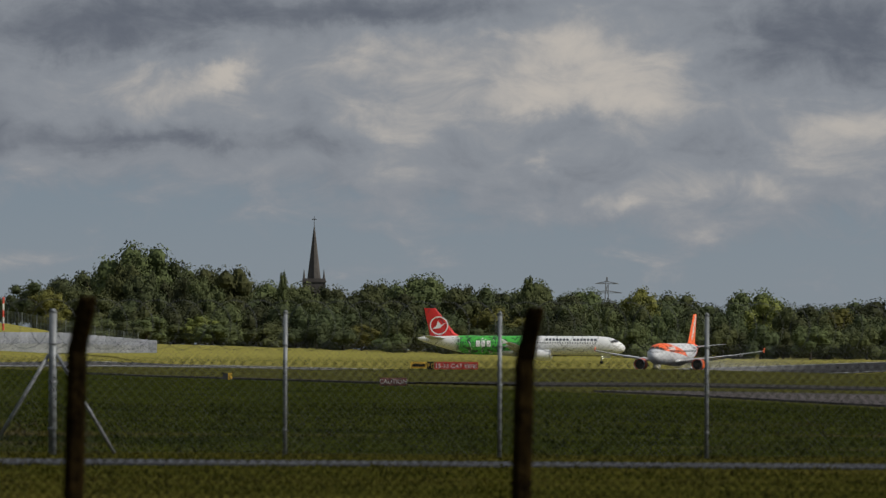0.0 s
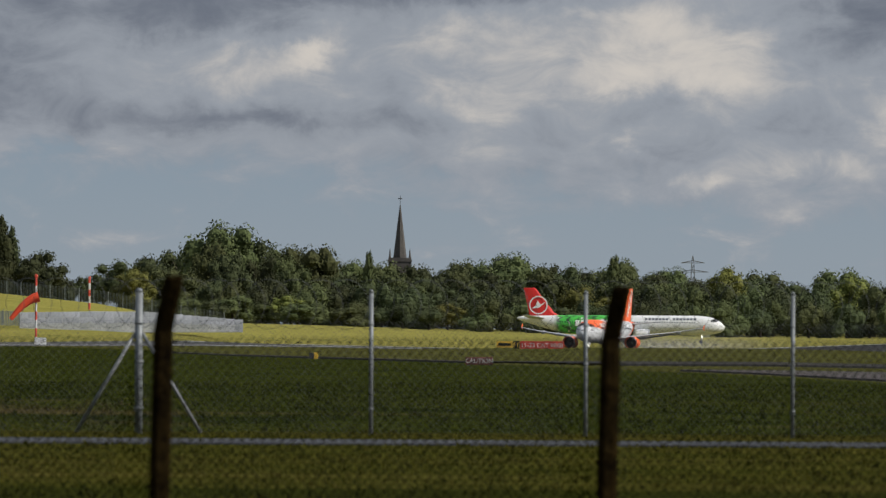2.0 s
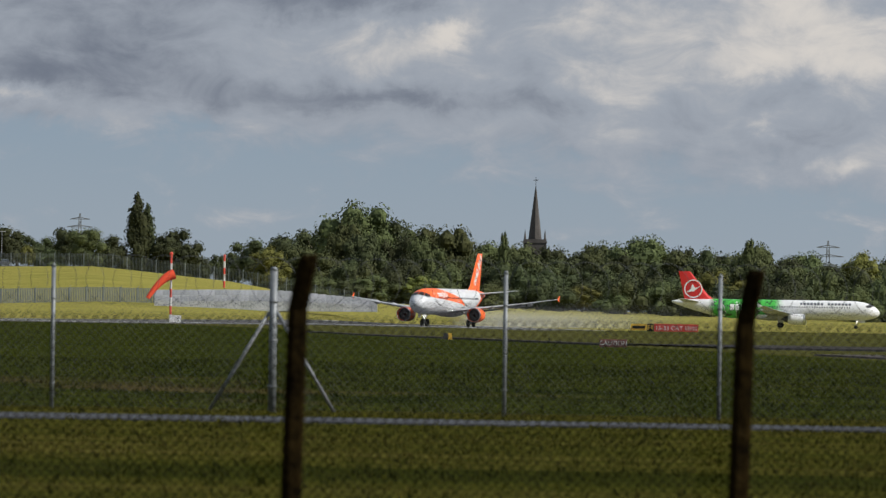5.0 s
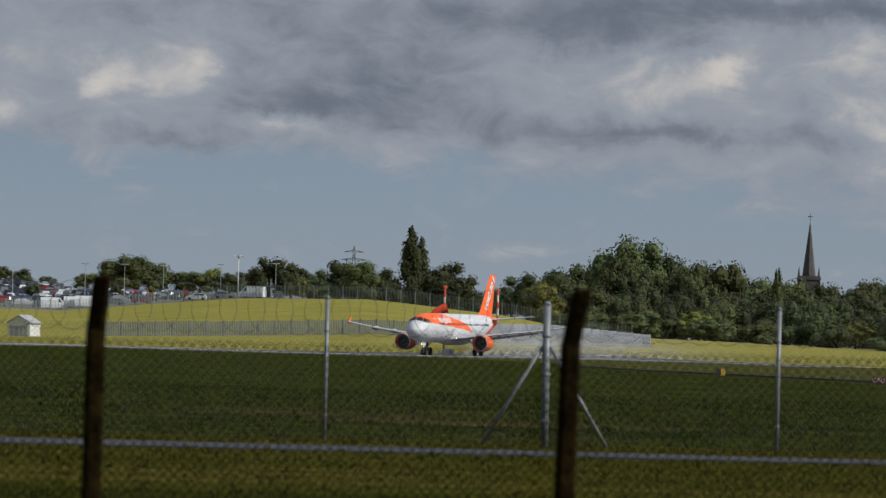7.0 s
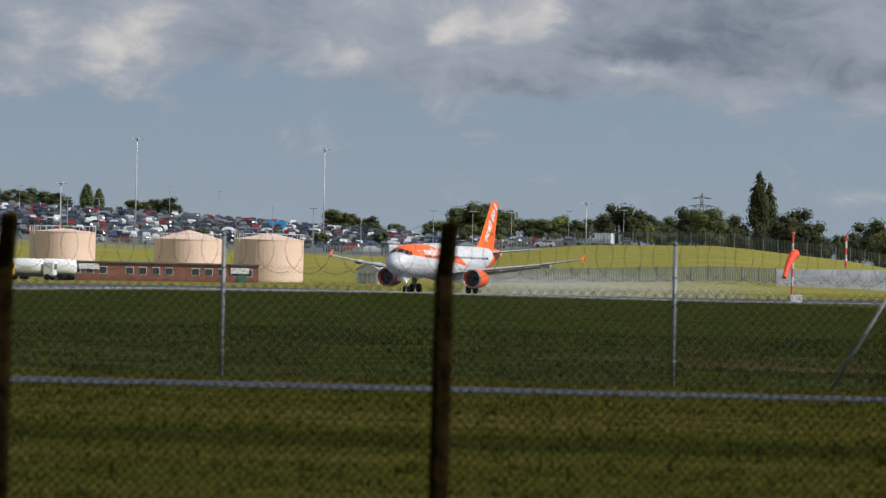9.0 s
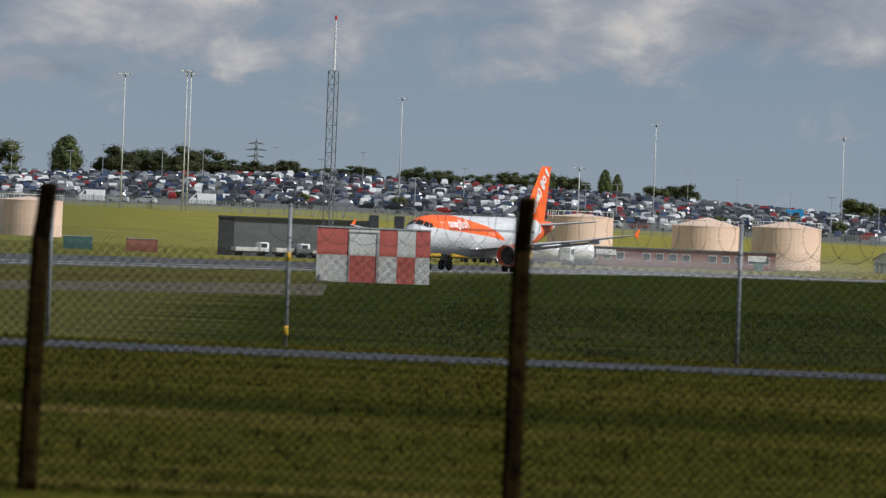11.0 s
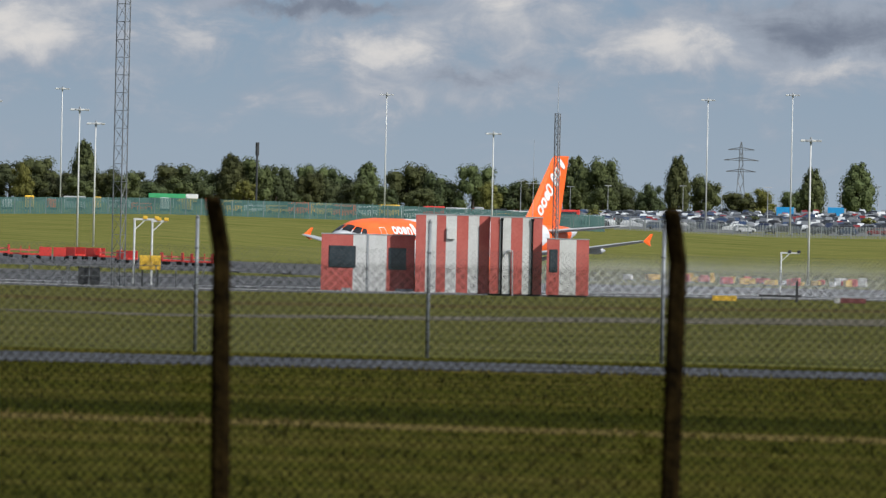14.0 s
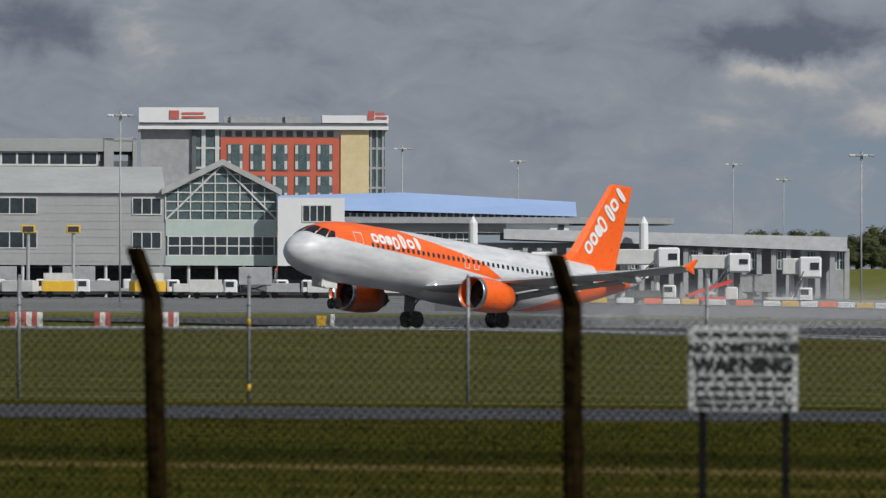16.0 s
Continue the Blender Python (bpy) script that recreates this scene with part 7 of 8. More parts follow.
m = thing("edge_marker", (x, y, land(x, y)), 14, "white runway edge marker post", "marker")
part("body", boxes((-0.15, 0.15, -0.15, 0.15, 0, 1.05), bevel=0.03), WHITE, m)
x, y = polar(14.33, 560)
m = thing("marker_board", (x, y, land(x, y)), 14, "small yellow marker board", "marker")
part("body", boxes((-0.35, 0.35, -0.05, 0.05, 0.2, 0.95)), YELLOW, m)
part("leg", boxes((-0.3, -0.22, -0.04, 0.04, 0, 0.2), (0.22, 0.3, -0.04, 0.04, 0, 0.2)), DARK, m)
for b, panels in ((16.5, 6), (15.88, 3), (15.42, 4)):
    x, y = polar(b, 545)
    m = thing("striped_barrier", (x, y, land(x, y)), b, "red and white striped low barrier board", "barrier", "striped barriers")
    for i in range(panels):
        part("stripe_panel", boxes((-1.1 + i * 0.38, -0.72 + i * 0.38, -0.06, 0.06, 0.15, 1.15)), RED_FADED if i % 2 == 0 else WHITE, m)
    part("leg", boxes((-1.0, -0.9, -0.05, 0.05, 0, 0.15), (panels * 0.38 - 1.2, panels * 0.38 - 1.1, -0.05, 0.05, 0, 0.15)), DARK, m)

# ---- notice at the near fence ----
x, y = polar(11.235, 45.5)
notice = thing("warning_notice", (x, y, 0.0), 11.2, "weathered white warning notice on two black posts", "sign")
nw = 45.5 * math.tan(radians(0.805)) / 2
nt, nb = rise(45.5, -0.05), rise(45.5, -0.675)
NOTICE = surface("weathered white sign face", (0.50, 0.51, 0.52), (0.64, 0.65, 0.66), 3.0, 0.6, where="Position")
INK = surface("sign lettering", (0.012, 0.013, 0.015), (0.024, 0.025, 0.028), 3.0, 0.6)
part("panel", boxes((-nw, nw, -0.012, 0.012, nb, nt), bevel=0.004), NOTICE, notice)
for o in (-0.73, 0.78):
    part("post", boxes((o * nw - 0.022, o * nw + 0.022, 0.014, 0.06, -0.2, nb + 0.3), bevel=0.005), BLACK, notice, "black steel post")
    for zz in (nb + 0.06, nt - 0.06):
        bm = bmesh.new()
        rod(bm, (o * nw, -0.022, zz), (o * nw, 0.0, zz), 0.012, n=8)
        part("bolt", bm, STEEL, notice)
H = nt - nb
words("notice_text", "NO ADMITTANCE", 0.078, INK, notice, (0, -0.016, nt - 0.26 * H), depth=0.002, bold=0.004)
words("notice_text", "WARNING", 0.120, INK, notice, (0.0, -0.016, nt - 0.46 * H), depth=0.002, bold=0.007)
for q, n in ((0.10, 7), (0.62, 6), (0.73, 7), (0.84, 7), (0.93, 6)):
    r2 = random.Random(int(q * 100))
    o = -nw * 0.86
    while o < nw * 0.82:
        l = r2.uniform(0.04, 0.10)
        part("text_bar", boxes((o, min(o + l, nw * 0.9), -0.017, -0.012, nt - q * H - 0.013, nt - q * H + 0.013)), INK, notice)
        o += l + 0.02

# ---- terminal, hotel and apron ----
RED_CLAD = surface("terracotta cladding", (0.50, 0.10, 0.055), (0.60, 0.15, 0.09), 0.3, 0.7, spread=0.8)
SAND = surface("sand coloured render", (0.62, 0.50, 0.28), (0.72, 0.60, 0.36), 0.2, 0.8)
BLUE_ROOF = surface("pale blue metal roof", (0.28, 0.40, 0.66), (0.38, 0.50, 0.76), 0.1, 0.45, spread=1.0)
# terminal roof tones are lowered too, for that cloud shade
ROOF_PALE = surface("pale roof sheeting", (0.36, 0.37, 0.365), (0.46, 0.47, 0.46), 0.15, 0.6)
PVC = surface("white tent fabric", (0.68, 0.70, 0.72), (0.80, 0.81, 0.82), 0.15, 0.55, spread=1.0)


class Face:
    """A frame to build along: u metres to the right seen from the viewpoint, from bearing b0, facing it."""

    def __init__(self, b0, d, skew=0.0):
        self.b0, self.d = b0, d
        x, y = polar(b0, d)
        self.z = land(x, y)
        self.origin, self.turn = (x, y, self.z), b0 + skew
        self.skew = radians(skew)

    def u(self, b):
        """Where a bearing cuts the front, in metres from its left end."""
        a = radians(self.b0 - b)
        return self.d * math.sin(a) / math.cos(a + self.skew)

    def h(self, e, b=None):
        b = self.b0 if b is None else b
        a = radians(self.b0 - b)
        r = self.d * math.cos(self.skew) / math.cos(a + self.skew)
        return EYE + r * math.tan(radians(e)) - self.z


def window_grid(parent, u0, u1, z0, z1, cols, rows, y=-0.06, bar=0.12, glass=None, frame=None):
    """A glazed opening: frame with bars, and a pane for each light."""
    w = new("window", None)
    w.parent = parent
    bm = bmesh.new()
    for i in range(cols + 1):
        u = u0 + (u1 - u0) * i / cols
        box(bm, u - bar / 2, u + bar / 2, y - 0.05, y + 0.05, z0, z1)
    for j in range(rows + 1):
        z = z0 + (z1 - z0) * j / rows
        box(bm, u0, u1, y - 0.045, y + 0.045, z - bar / 2, z + bar / 2)
    part("window_frame", bm, frame or WHITE_DIRTY, w)
    for i in range(cols):
        for j in range(rows):
            a, c = u0 + (u1 - u0) * i / cols, u0 + (u1 - u0) * (i + 1) / cols
            p, q = z0 + (z1 - z0) * j / rows, z0 + (z1 - z0) * (j + 1) / rows
            part("pane", boxes((a + bar / 2, c - bar / 2, y - 0.01, y + 0.03, p + bar / 2, q - bar / 2)), glass or GLASS, w)
    return w


# terminal with glazed gable
F = Face(17.6, 900)
term = thing("terminal", F.origin, F.turn, "pale grey clad terminal with glazed gable end", "building", kind="structure")
uL, uG0, uG1 = 0.0, F.u(15.477), F.u(14.66)
zf, ze, zr = F.h(0.386, 15.4), F.h(0.915, 15.5), F.h(1.123, 15.06)
uA = F.u(15.063)
part("wall", boxes((uL, uG0, 0, 30, zf, ze)), CLAD, term)
for k in range(9):
    zz = zf + (ze - zf) * (k + 0.5) / 9
    part("cladding_rib", boxes((uL, uG0, -0.03, 0.01, zz - 0.03, zz + 0.03)), GREY, term)
bm = bmesh.new()
loft(bm, [[(uL, -0.4, ze), (uL, 12, zr), (uL, 30, zr), (uL, 30, ze)], [(uG0, -0.4, ze), (uG0, 12, zr), (uG0, 30, zr), (uG0, 30, ze)]])
part("roof", bm, ROOF_PALE, term)
bm = bmesh.new()
loft(bm, [[(uG0, y, zf), (uG1, y, zf), (uG1, y, ze - 0.1), (uA, y, zr - 0.1), (uG0, y, ze - 0.1)] for y in (0.0, 25.0)])
part("gable_wall", bm, GLASS_TEAL, term, "tinted gable glazing")
bm = bmesh.new()
for s0, s1 in (((uG0 - 0.5, ze - 0.2), (uA, zr)), ((uA, zr), (uG1 + 0.5, ze - 0.2))):
    loft(bm, [[(s0[0], y, s0[1]), (s1[0], y, s1[1]), (s1[0], y, s1[1] + 0.7), (s0[0], y, s0[1] + 0.7)] for y in (-0.9, 25.0)])
part("gable_roof", bm, ROOF_PALE, term)
zm1, zm2 = F.h(0.60, 15.0), F.h(0.72, 15.0)
zm3 = F.h(0.46, 15.0)
band = surface("pale green spandrel", (0.42, 0.50, 0.47), (0.50, 0.57, 0.54), 0.3, 0.5)
part("spandrel", boxes((uG0, uG1, -0.12, 0.0, zf, zm3), (uG0, uG1, -0.12, 0.0, zm1, zm2)), band, term)
window_grid(term, uG0 + 0.3, uG1 - 0.3, zm3, zm1, 9, 2, -0.08, 0.14)
bm = bmesh.new()
n = 9
for i in range(n + 1):
    u = uG0 + (uG1 - uG0) * i / n
    top = ze + (zr - ze) * (1 - abs(u - uA) / ((uG1 - uG0) / 2)) if abs(u - uA) < (uG1 - uG0) / 2 else ze
    box(bm, u - 0.07, u + 0.07, -0.14, 0.0, zm2, max(top, zm2 + 0.5))
for j in range(6):
    z = zm2 + (zr - zm2) * j / 6
    half = (uG1 - uG0) / 2 if z < ze else (uG1 - uG0) / 2 * (zr - z) / (zr - ze)
    box(bm, uA - half, uA + half, -0.13, 0.0, z - 0.07, z + 0.07)
rod(bm, (uG0, -0.2, zm2), (uA, -0.2, zr), 0.12, n=5)
rod(bm, (uG1, -0.2, zm2), (uA, -0.2, zr), 0.12, n=5)
part("mullions", bm, WHITE_DIRTY, term)
for b0, b1, rows in ((16.72, 16.42, 1), (15.72, 15.51, 1)):
    window_grid(term, F.u(b0), F.u(b1), F.h(0.76, 15.6), F.h(0.88, 15.6), 3, rows)
    window_grid(term, F.u(b0), F.u(b1), F.h(0.51, 15.6), F.h(0.63, 15.6), 3, rows)
# near-black wall and soffit put the shade under the terminal into colour
part("undercroft_shade", boxes((uL, uG1, 4.5, 6, 0, zf), (uL, uG1, 0.3, 30, zf - 0.3, zf)), NEAR_BLACK, term)
for i in range(15):
    u = uG1 - 0.6 - i * (uG1 - uL) / 14.5
    bm = bmesh.new()
    rod(bm, (u, 0.4, 0), (u, 0.4, zf), 0.2, n=10)
    part("column", bm, WHITE_DIRTY, term)

# white stair block beside the gable
Fw = Face(14.66, 898)
wb = thing("stair_block", Fw.origin, Fw.turn, "white clad stair block with dark windows", "building", kind="structure")
ub = Fw.u(14.163)
zb, zt = Fw.h(0.385, 14.5), Fw.h(0.886, 14.5)
part("wall", boxes((0.1, ub, 0, 12, zb, zt)), WHITE, wb)
window_grid(wb, Fw.u(14.47), Fw.u(14.26), Fw.h(0.71), Fw.h(0.83), 4, 1)
window_grid(wb, Fw.u(14.47), Fw.u(14.26), Fw.h(0.46), Fw.h(0.58), 4, 1)
# the same painted shade beneath the stair block
part("undercroft_shade", boxes((0.1, ub, 1.5, 3.0, 0, zb)), NEAR_BLACK, wb)
part("base_wall", boxes((ub, Fw.u(13.97), 3, 12, 0, Fw.h(0.66))), GREY_DK, wb)

# offices behind the terminal roof
Fo = Face(17.4, 980)
office = thing("office_block", Fo.origin, Fo.turn, "grey office block behind the terminal roof", "building", kind="structure")
uo = Fo.u(15.70)
part("wall", boxes((0, uo, 0, 20, 0, Fo.h(1.15, 16))), GREY_DK, office)
part("parapet", boxes((0, uo, -0.6, 20, Fo.h(1.22, 16), Fo.h(1.315, 16))), CLAD, office)
window_grid(office, 0.2, Fo.u(15.98), Fo.h(1.12, 16), Fo.h(1.215, 16), 12, 1, -0.1, 0.25)
part("end_wall", boxes((Fo.u(15.93), Fo.u(15.86), -0.7, 20, Fo.h(1.10, 16), Fo.h(1.32, 16)), (Fo.u(15.72), Fo.u(15.69), -0.7, 20, Fo.h(1.10, 16), Fo.h(1.32, 16)), (Fo.u(15.93), Fo.u(15.69), -0.7, 20, Fo.h(1.30, 16), Fo.h(1.325, 16))), CLAD, office)

# hotel
Fh = Face(15.66, 1150)
hotel = thing("hotel", Fh.origin, Fh.turn, "terracotta and white hotel block with sign crowns", "building", kind="structure")
uh = Fh.u(13.853)
ur0, ur1, uy1 = Fh.u(15.075), Fh.u(14.193), Fh.u(13.985)
ztop = Fh.h(1.385, 14.8)
part("grey_wing", boxes((0, Fh.u(15.27), 0.5, 20, 0, ztop + 0.2)), GREY, hotel)
part("stair_glazing", boxes((Fh.u(15.27), ur0, 0.2, 20, 0, ztop + 0.2)), GLASS_TEAL, hotel)
for b in (15.27, 15.2, 15.1):
    part("pier", boxes((Fh.u(b) - 0.3, Fh.u(b) + 0.3, 0, 1, 0, ztop)), GREY_DK if b > 15.25 else WHITE_DIRTY, hotel)
for j in range(10):
    part("floor_band", boxes((Fh.u(15.27), ur0, 0.05, 0.4, ztop - 2.9 * (j + 1), ztop - 2.9 * (j + 1) + 0.3)), WHITE_DIRTY, hotel)
part("wall", boxes((ur0, ur1, 0, 20, 0, Fh.h(1.325, 14.6))), RED_CLAD, hotel)
part("attic", boxes((ur0, ur1, 0.3, 20, Fh.h(1.325, 14.6), ztop)), WHITE_DIRTY, hotel)
part("sand_wall", boxes((ur1, uy1, -0.2, 20, 0, ztop)), SAND, hotel, "sand coloured render")
part("end_glazing", boxes((uy1, uh - 0.3, 0.3, 20, 0, ztop)), GLASS_TEAL, hotel)
for j in range(10):
    part("floor_band", boxes((uy1, uh - 0.2, 0.15, 0.5, ztop - 2.9 * (j + 1), ztop - 2.9 * (j + 1) + 0.35)), GREY, hotel)
for i in range(3):
    u = uy1 + 0.3 + i * (uh - uy1 - 0.9) / 2
    part("pier", boxes((u - 0.15, u + 0.15, 0.1, 0.6, 0, ztop)), GREY, hotel)
for i in range(11):
    u = ur0 + 0.6 + i * (ur1 - ur0 - 1.2) / 11
    part("attic_window", boxes((u + 0.1, u + 1.05, 0.2, 0.33, Fh.h(1.333, 14.6), Fh.h(1.375, 14.6))), GREY_DK, hotel)
for j in range(5):
    zt = Fh.h(1.278, 14.6) - j * 4.65
    for i in range(5):
        u = ur0 + 1.0 + i * (ur1 - ur0 - 1.2) / 5
        wdt = (ur1 - ur0) / 5 * 0.66
        win = part("window", boxes((u, u + wdt, -0.12, 0.05, zt - 3.9, zt)), GREY_DK, hotel)
        part("pane", boxes((u + wdt * 0.24, u + wdt * 0.76, -0.18, -0.12, zt - 3.8, zt - 0.1)), GLASS_TEAL, win)
        for o in (0.05, 0.78):
            part("pane", boxes((u + wdt * o, u + wdt * (o + 0.17), -0.18, -0.12, zt - 1.4, zt - 0.15)), WHITE_DIRTY, win)
            part("pane", boxes((u + wdt * o, u + wdt * (o + 0.17), -0.18, -0.12, zt - 3.7, zt - 2.5)), WHITE_DIRTY, win)
part("cornice", boxes((-0.4, uh + 0.2, -0.9, 20, ztop, ztop + 0.5)), WHITE, hotel)
part("cornice_shadow_gap", boxes((-0.2, uh, -0.5, 20, ztop + 0.5, ztop + 1.0)), GREY_DK, hotel)
zc = ztop + 1.0
hb = Fh.h(1.545, 15.4)
part("crown", boxes((-0.3, Fh.u(15.09), -0.7, 8, zc, hb)), WHITE, hotel, "white sign crown")
part("crown", boxes((Fh.u(14.33), uh + 0.2, -0.7, 8, zc, Fh.h(1.49, 13.9))), WHITE, hotel, "white sign crown")
part("plant_room", boxes((Fh.u(15.05), Fh.u(14.4), 1.5, 8, zc, zc + 0.9), (Fh.u(15.0), Fh.u(14.85), 1.0, 6, zc, zc + 1.2), (Fh.u(14.6), Fh.u(14.5), 1.0, 6, zc, zc + 1.3)), GREY, hotel)
for b0, b1 in ((15.45, 15.38), (13.995, 13.95)):
    part("logo_block", boxes((Fh.u(b0), Fh.u(b1), -0.85, -0.68, zc + 0.5, hb - 0.45)), RED_FADED, hotel, "red logo block")
for b0, b1 in ((15.36, 15.2), (13.94, 13.87)):
    part("text_bar", boxes((Fh.u(b0), Fh.u(b1), -0.82, -0.68, zc + 1.2, zc + 1.5)), RED_FADED, hotel)
    part("text_bar", boxes((Fh.u(b0), Fh.u(b1) + 0.3, -0.82, -0.68, zc + 0.6, zc + 0.95)), RED_FADED, hotel)

# pier with blue roof and curtain glazing
Fp = Face(14.66, 940)
pier = thing("departure_pier", Fp.origin, Fp.turn, "long departure pier with pale blue roof", "building", kind="structure")
u0, u1, u2 = Fp.u(14.66), Fp.u(13.73), Fp.u(12.46)
zA, zB = Fp.h(0.79, 14), Fp.h(0.915, 14)
part("blue_roof", loft(bmesh.new(), [[(u, -1, Fp.h(eb, b)), (u, 3, Fp.h(et, b)), (u, 22, Fp.h(et, b)), (u, 22, Fp.h(eb, b))] for u, b, eb, et in ((u0, 14.66, 0.80, 0.905), (u1, 13.73, 0.785, 0.93), (u2, 12.46, 0.752, 0.863))]), BLUE_ROOF, pier, "pale blue metal roof")
part("clerestory", boxes((u0, u2 - 0.5, 0.5, 20, Fp.h(0.70, 13.5), Fp.h(0.775, 13.5))), GLASS, pier)
for i in range(34):
    u = u0 + 8 + i * 0.83
    if u < u2:
        part("roof_strut", boxes((u - 0.12, u + 0.12, 0.2, 0.5, Fp.h(0.74, 13.2), Fp.h(0.775, 13.2))), WHITE_DIRTY, pier)
u3 = Fp.u(11.0)
part("deck_edge", boxes((u0, Fp.u(11.75), -2.5, 20, Fp.h(0.70, 13.2), Fp.h(0.745, 13.2))), GREY, pier)
part("upper_wall", boxes((u0, Fp.u(12.7), -1.5, 20, Fp.h(0.63, 13.5), Fp.h(0.70, 13.5))), CLAD, pier)
part("lower_wall", boxes((Fp.u(14.16), Fp.u(13.97), -1.0, 20, 0, Fp.h(0.63, 13.9))), GREY_DK, pier)
window_grid(pier, Fp.u(13.965), Fp.u(13.24), Fp.h(0.30, 13.5), Fp.h(0.63, 13.5), 14, 7, -0.9, 0.12, GLASS_TEAL)
part("wall", boxes((Fp.u(13.24), Fp.u(10.5), 0, 20, 0, Fp.h(0.56, 12.5))), GREY, pier)
part("roof_block", boxes((Fp.u(12.98), Fp.u(12.62), -1.7, 6, Fp.h(0.60, 12.8), Fp.h(0.70, 12.8)), (Fp.u(12.66), Fp.u(12.52), -2.0, 6, Fp.h(0.62, 12.6), Fp.h(0.73, 12.6))), WHITE, pier)
part("block_window", boxes((Fp.u(12.60), Fp.u(12.555), -2.1, -1.95, Fp.h(0.64, 12.6), Fp.h(0.69, 12.6))), GLASS, pier)
# lower pier running to the right
part("pier_roof", loft(bmesh.new(), [[(Fp.u(b), -4, Fp.h(lo, b)), (Fp.u(b), -3.4, Fp.h(hi, b)), (Fp.u(b), 12, Fp.h(hi, b)), (Fp.u(b), 12, Fp.h(lo, b))] for b, lo, hi in ((13.0, 0.585, 0.66), (10.49, 0.50, 0.605))]), GREY, pier, "grey metal pier roof")
for i in range(24):
    b = 12.95 - i * 0.107
    part("pier_column", boxes((Fp.u(b) - 0.3, Fp.u(b) + 0.3, -3.3, -2.7, 0, Fp.h(0.52, b))), GREY, pier)
    if i % 2 == 0:
        window_grid(pier, Fp.u(b) + 0.5, Fp.u(b - 0.10), Fp.h(0.37, b), Fp.h(0.50, b), 3, 2, -2.8, 0.1, GLASS_TEAL)
for b in (13.228, 11.983):
    bm = bmesh.new()
    u = Fp.u(b)
    rod(bm, (u, -6, Fp.h(0.3, b)), (u, -6, Fp.h(0.70, b)), 0.62, 0.55, 10)
    rod(bm, (u, -6, Fp.h(0.70, b)), (u, -6, Fp.h(0.75, b)), 0.55, 0.05, 10)
    part("ventilator", bm, WHITE, pier, "white pointed ventilator turret")


def air_bridge(b0, b1, d, e0, e1, label):
    f = Face(b0, d)
    a = thing("air_bridge", f.origin, f.turn, label, "air bridge", "air bridges")
    u = f.u(b1)
    z0, z1 = f.h(e0), f.h(e1)
    part("tunnel", boxes((0, u, 0, 2.6, z0, z1), bevel=0.12), WHITE_DIRTY, a)
    part("cab", boxes((u - 1.2, u + 1.4, -0.6, 3.0, z0 - 0.4, z1 + 0.2), bevel=0.2), WHITE, a)
    part("cab_window", boxes((u + 0.1, u + 1.1, -0.68, -0.58, z0 + 0.6, z1 - 0.5)), GLASS, a)
    for q in (0.35, 0.85):
        bm = bmesh.new()
        rod(bm, (u * q, 1.3, 0), (u * q, 1.3, z0), 0.3, n=8)
        part("leg", bm, WHITE_DIRTY, a)
    bm = bmesh.new()
    rod(bm, (u * 0.35, -0.3, 0.2), (u * 0.85, -0.3, z0), 0.12, n=5)
    rod(bm, (u * 0.30, -0.6, 0.6), (u * 0.80, -0.6, z0 + 0.4), 0.08, n=5)
    part("stair", bm, GREY_DK, a)


air_bridge(13.05, 12.72, 905, 0.36, 0.48, "white jet bridge on columns at the pier")
air_bridge(12.3, 11.79, 905, 0.40, 0.515, "white jet bridge on columns at the pier")
air_bridge(11.62, 11.27, 905, 0.37, 0.475, "white jet bridge on columns at the pier")
air_bridge(10.95, 10.75, 905, 0.33, 0.45, "white jet bridge on columns at the pier")
air_bridge(12.62, 12.4, 900, 0.38, 0.46, "white jet bridge on columns at the pier")

# hangar tent
Ft = Face(10.15, 880)
tent = thing("tent_hangar", Ft.origin, Ft.turn, "large white fabric tent hangar with sloping roof", "tent")
ut = Ft.u(8.2)
eave, ridge = Ft.h(0.265, 8.6), Ft.h(0.49, 9)
um0, um1 = Ft.u(10.0), Ft.u(8.745)
part("wall", boxes((0.2, ut - 0.2, 0, 18, 0, eave)), PVC, tent)
bm = bmesh.new()
loft(bm, [[(0, 0 - 0.3, eave), (um0, 9, ridge), (um1, 9, ridge), (ut, -0.3, eave)], [(0, 0 - 0.3, eave - 0.2), (um0, 9, eave - 0.2), (um1, 9, eave - 0.2), (ut, -0.3, eave - 0.2)]], close_ends=True)
part("roof", bm, PVC, tent)
part("eave_beam", boxes((0, ut, -0.4, -0.25, eave - 0.25, eave + 0.1)), GREY, tent)
n = 9
for i in range(n + 1):
    u = 0.2 + (ut - 0.4) * i / n
    part("frame_post", boxes((u - 0.1, u + 0.1, -0.12, 0.0, 0, eave)), GREY, tent)
part("window", boxes((Ft.u(9.72), Ft.u(9.5), -0.12, 0.02, eave * 0.25, eave * 0.6)), GLASS, tent)
part("doorway", boxes((Ft.u(9.42), Ft.u(9.3), -0.12, 0.02, 0, eave * 0.85)), DARK, tent)
part("sign_panel", boxes((Ft.u(8.62), Ft.u(8.57), -0.5, -0.38, eave + 0.3, eave + 1.4)), YELLOW, tent)

# works barriers along the apron edge
rnd = random.Random(9)
b = 9.75
i = 0
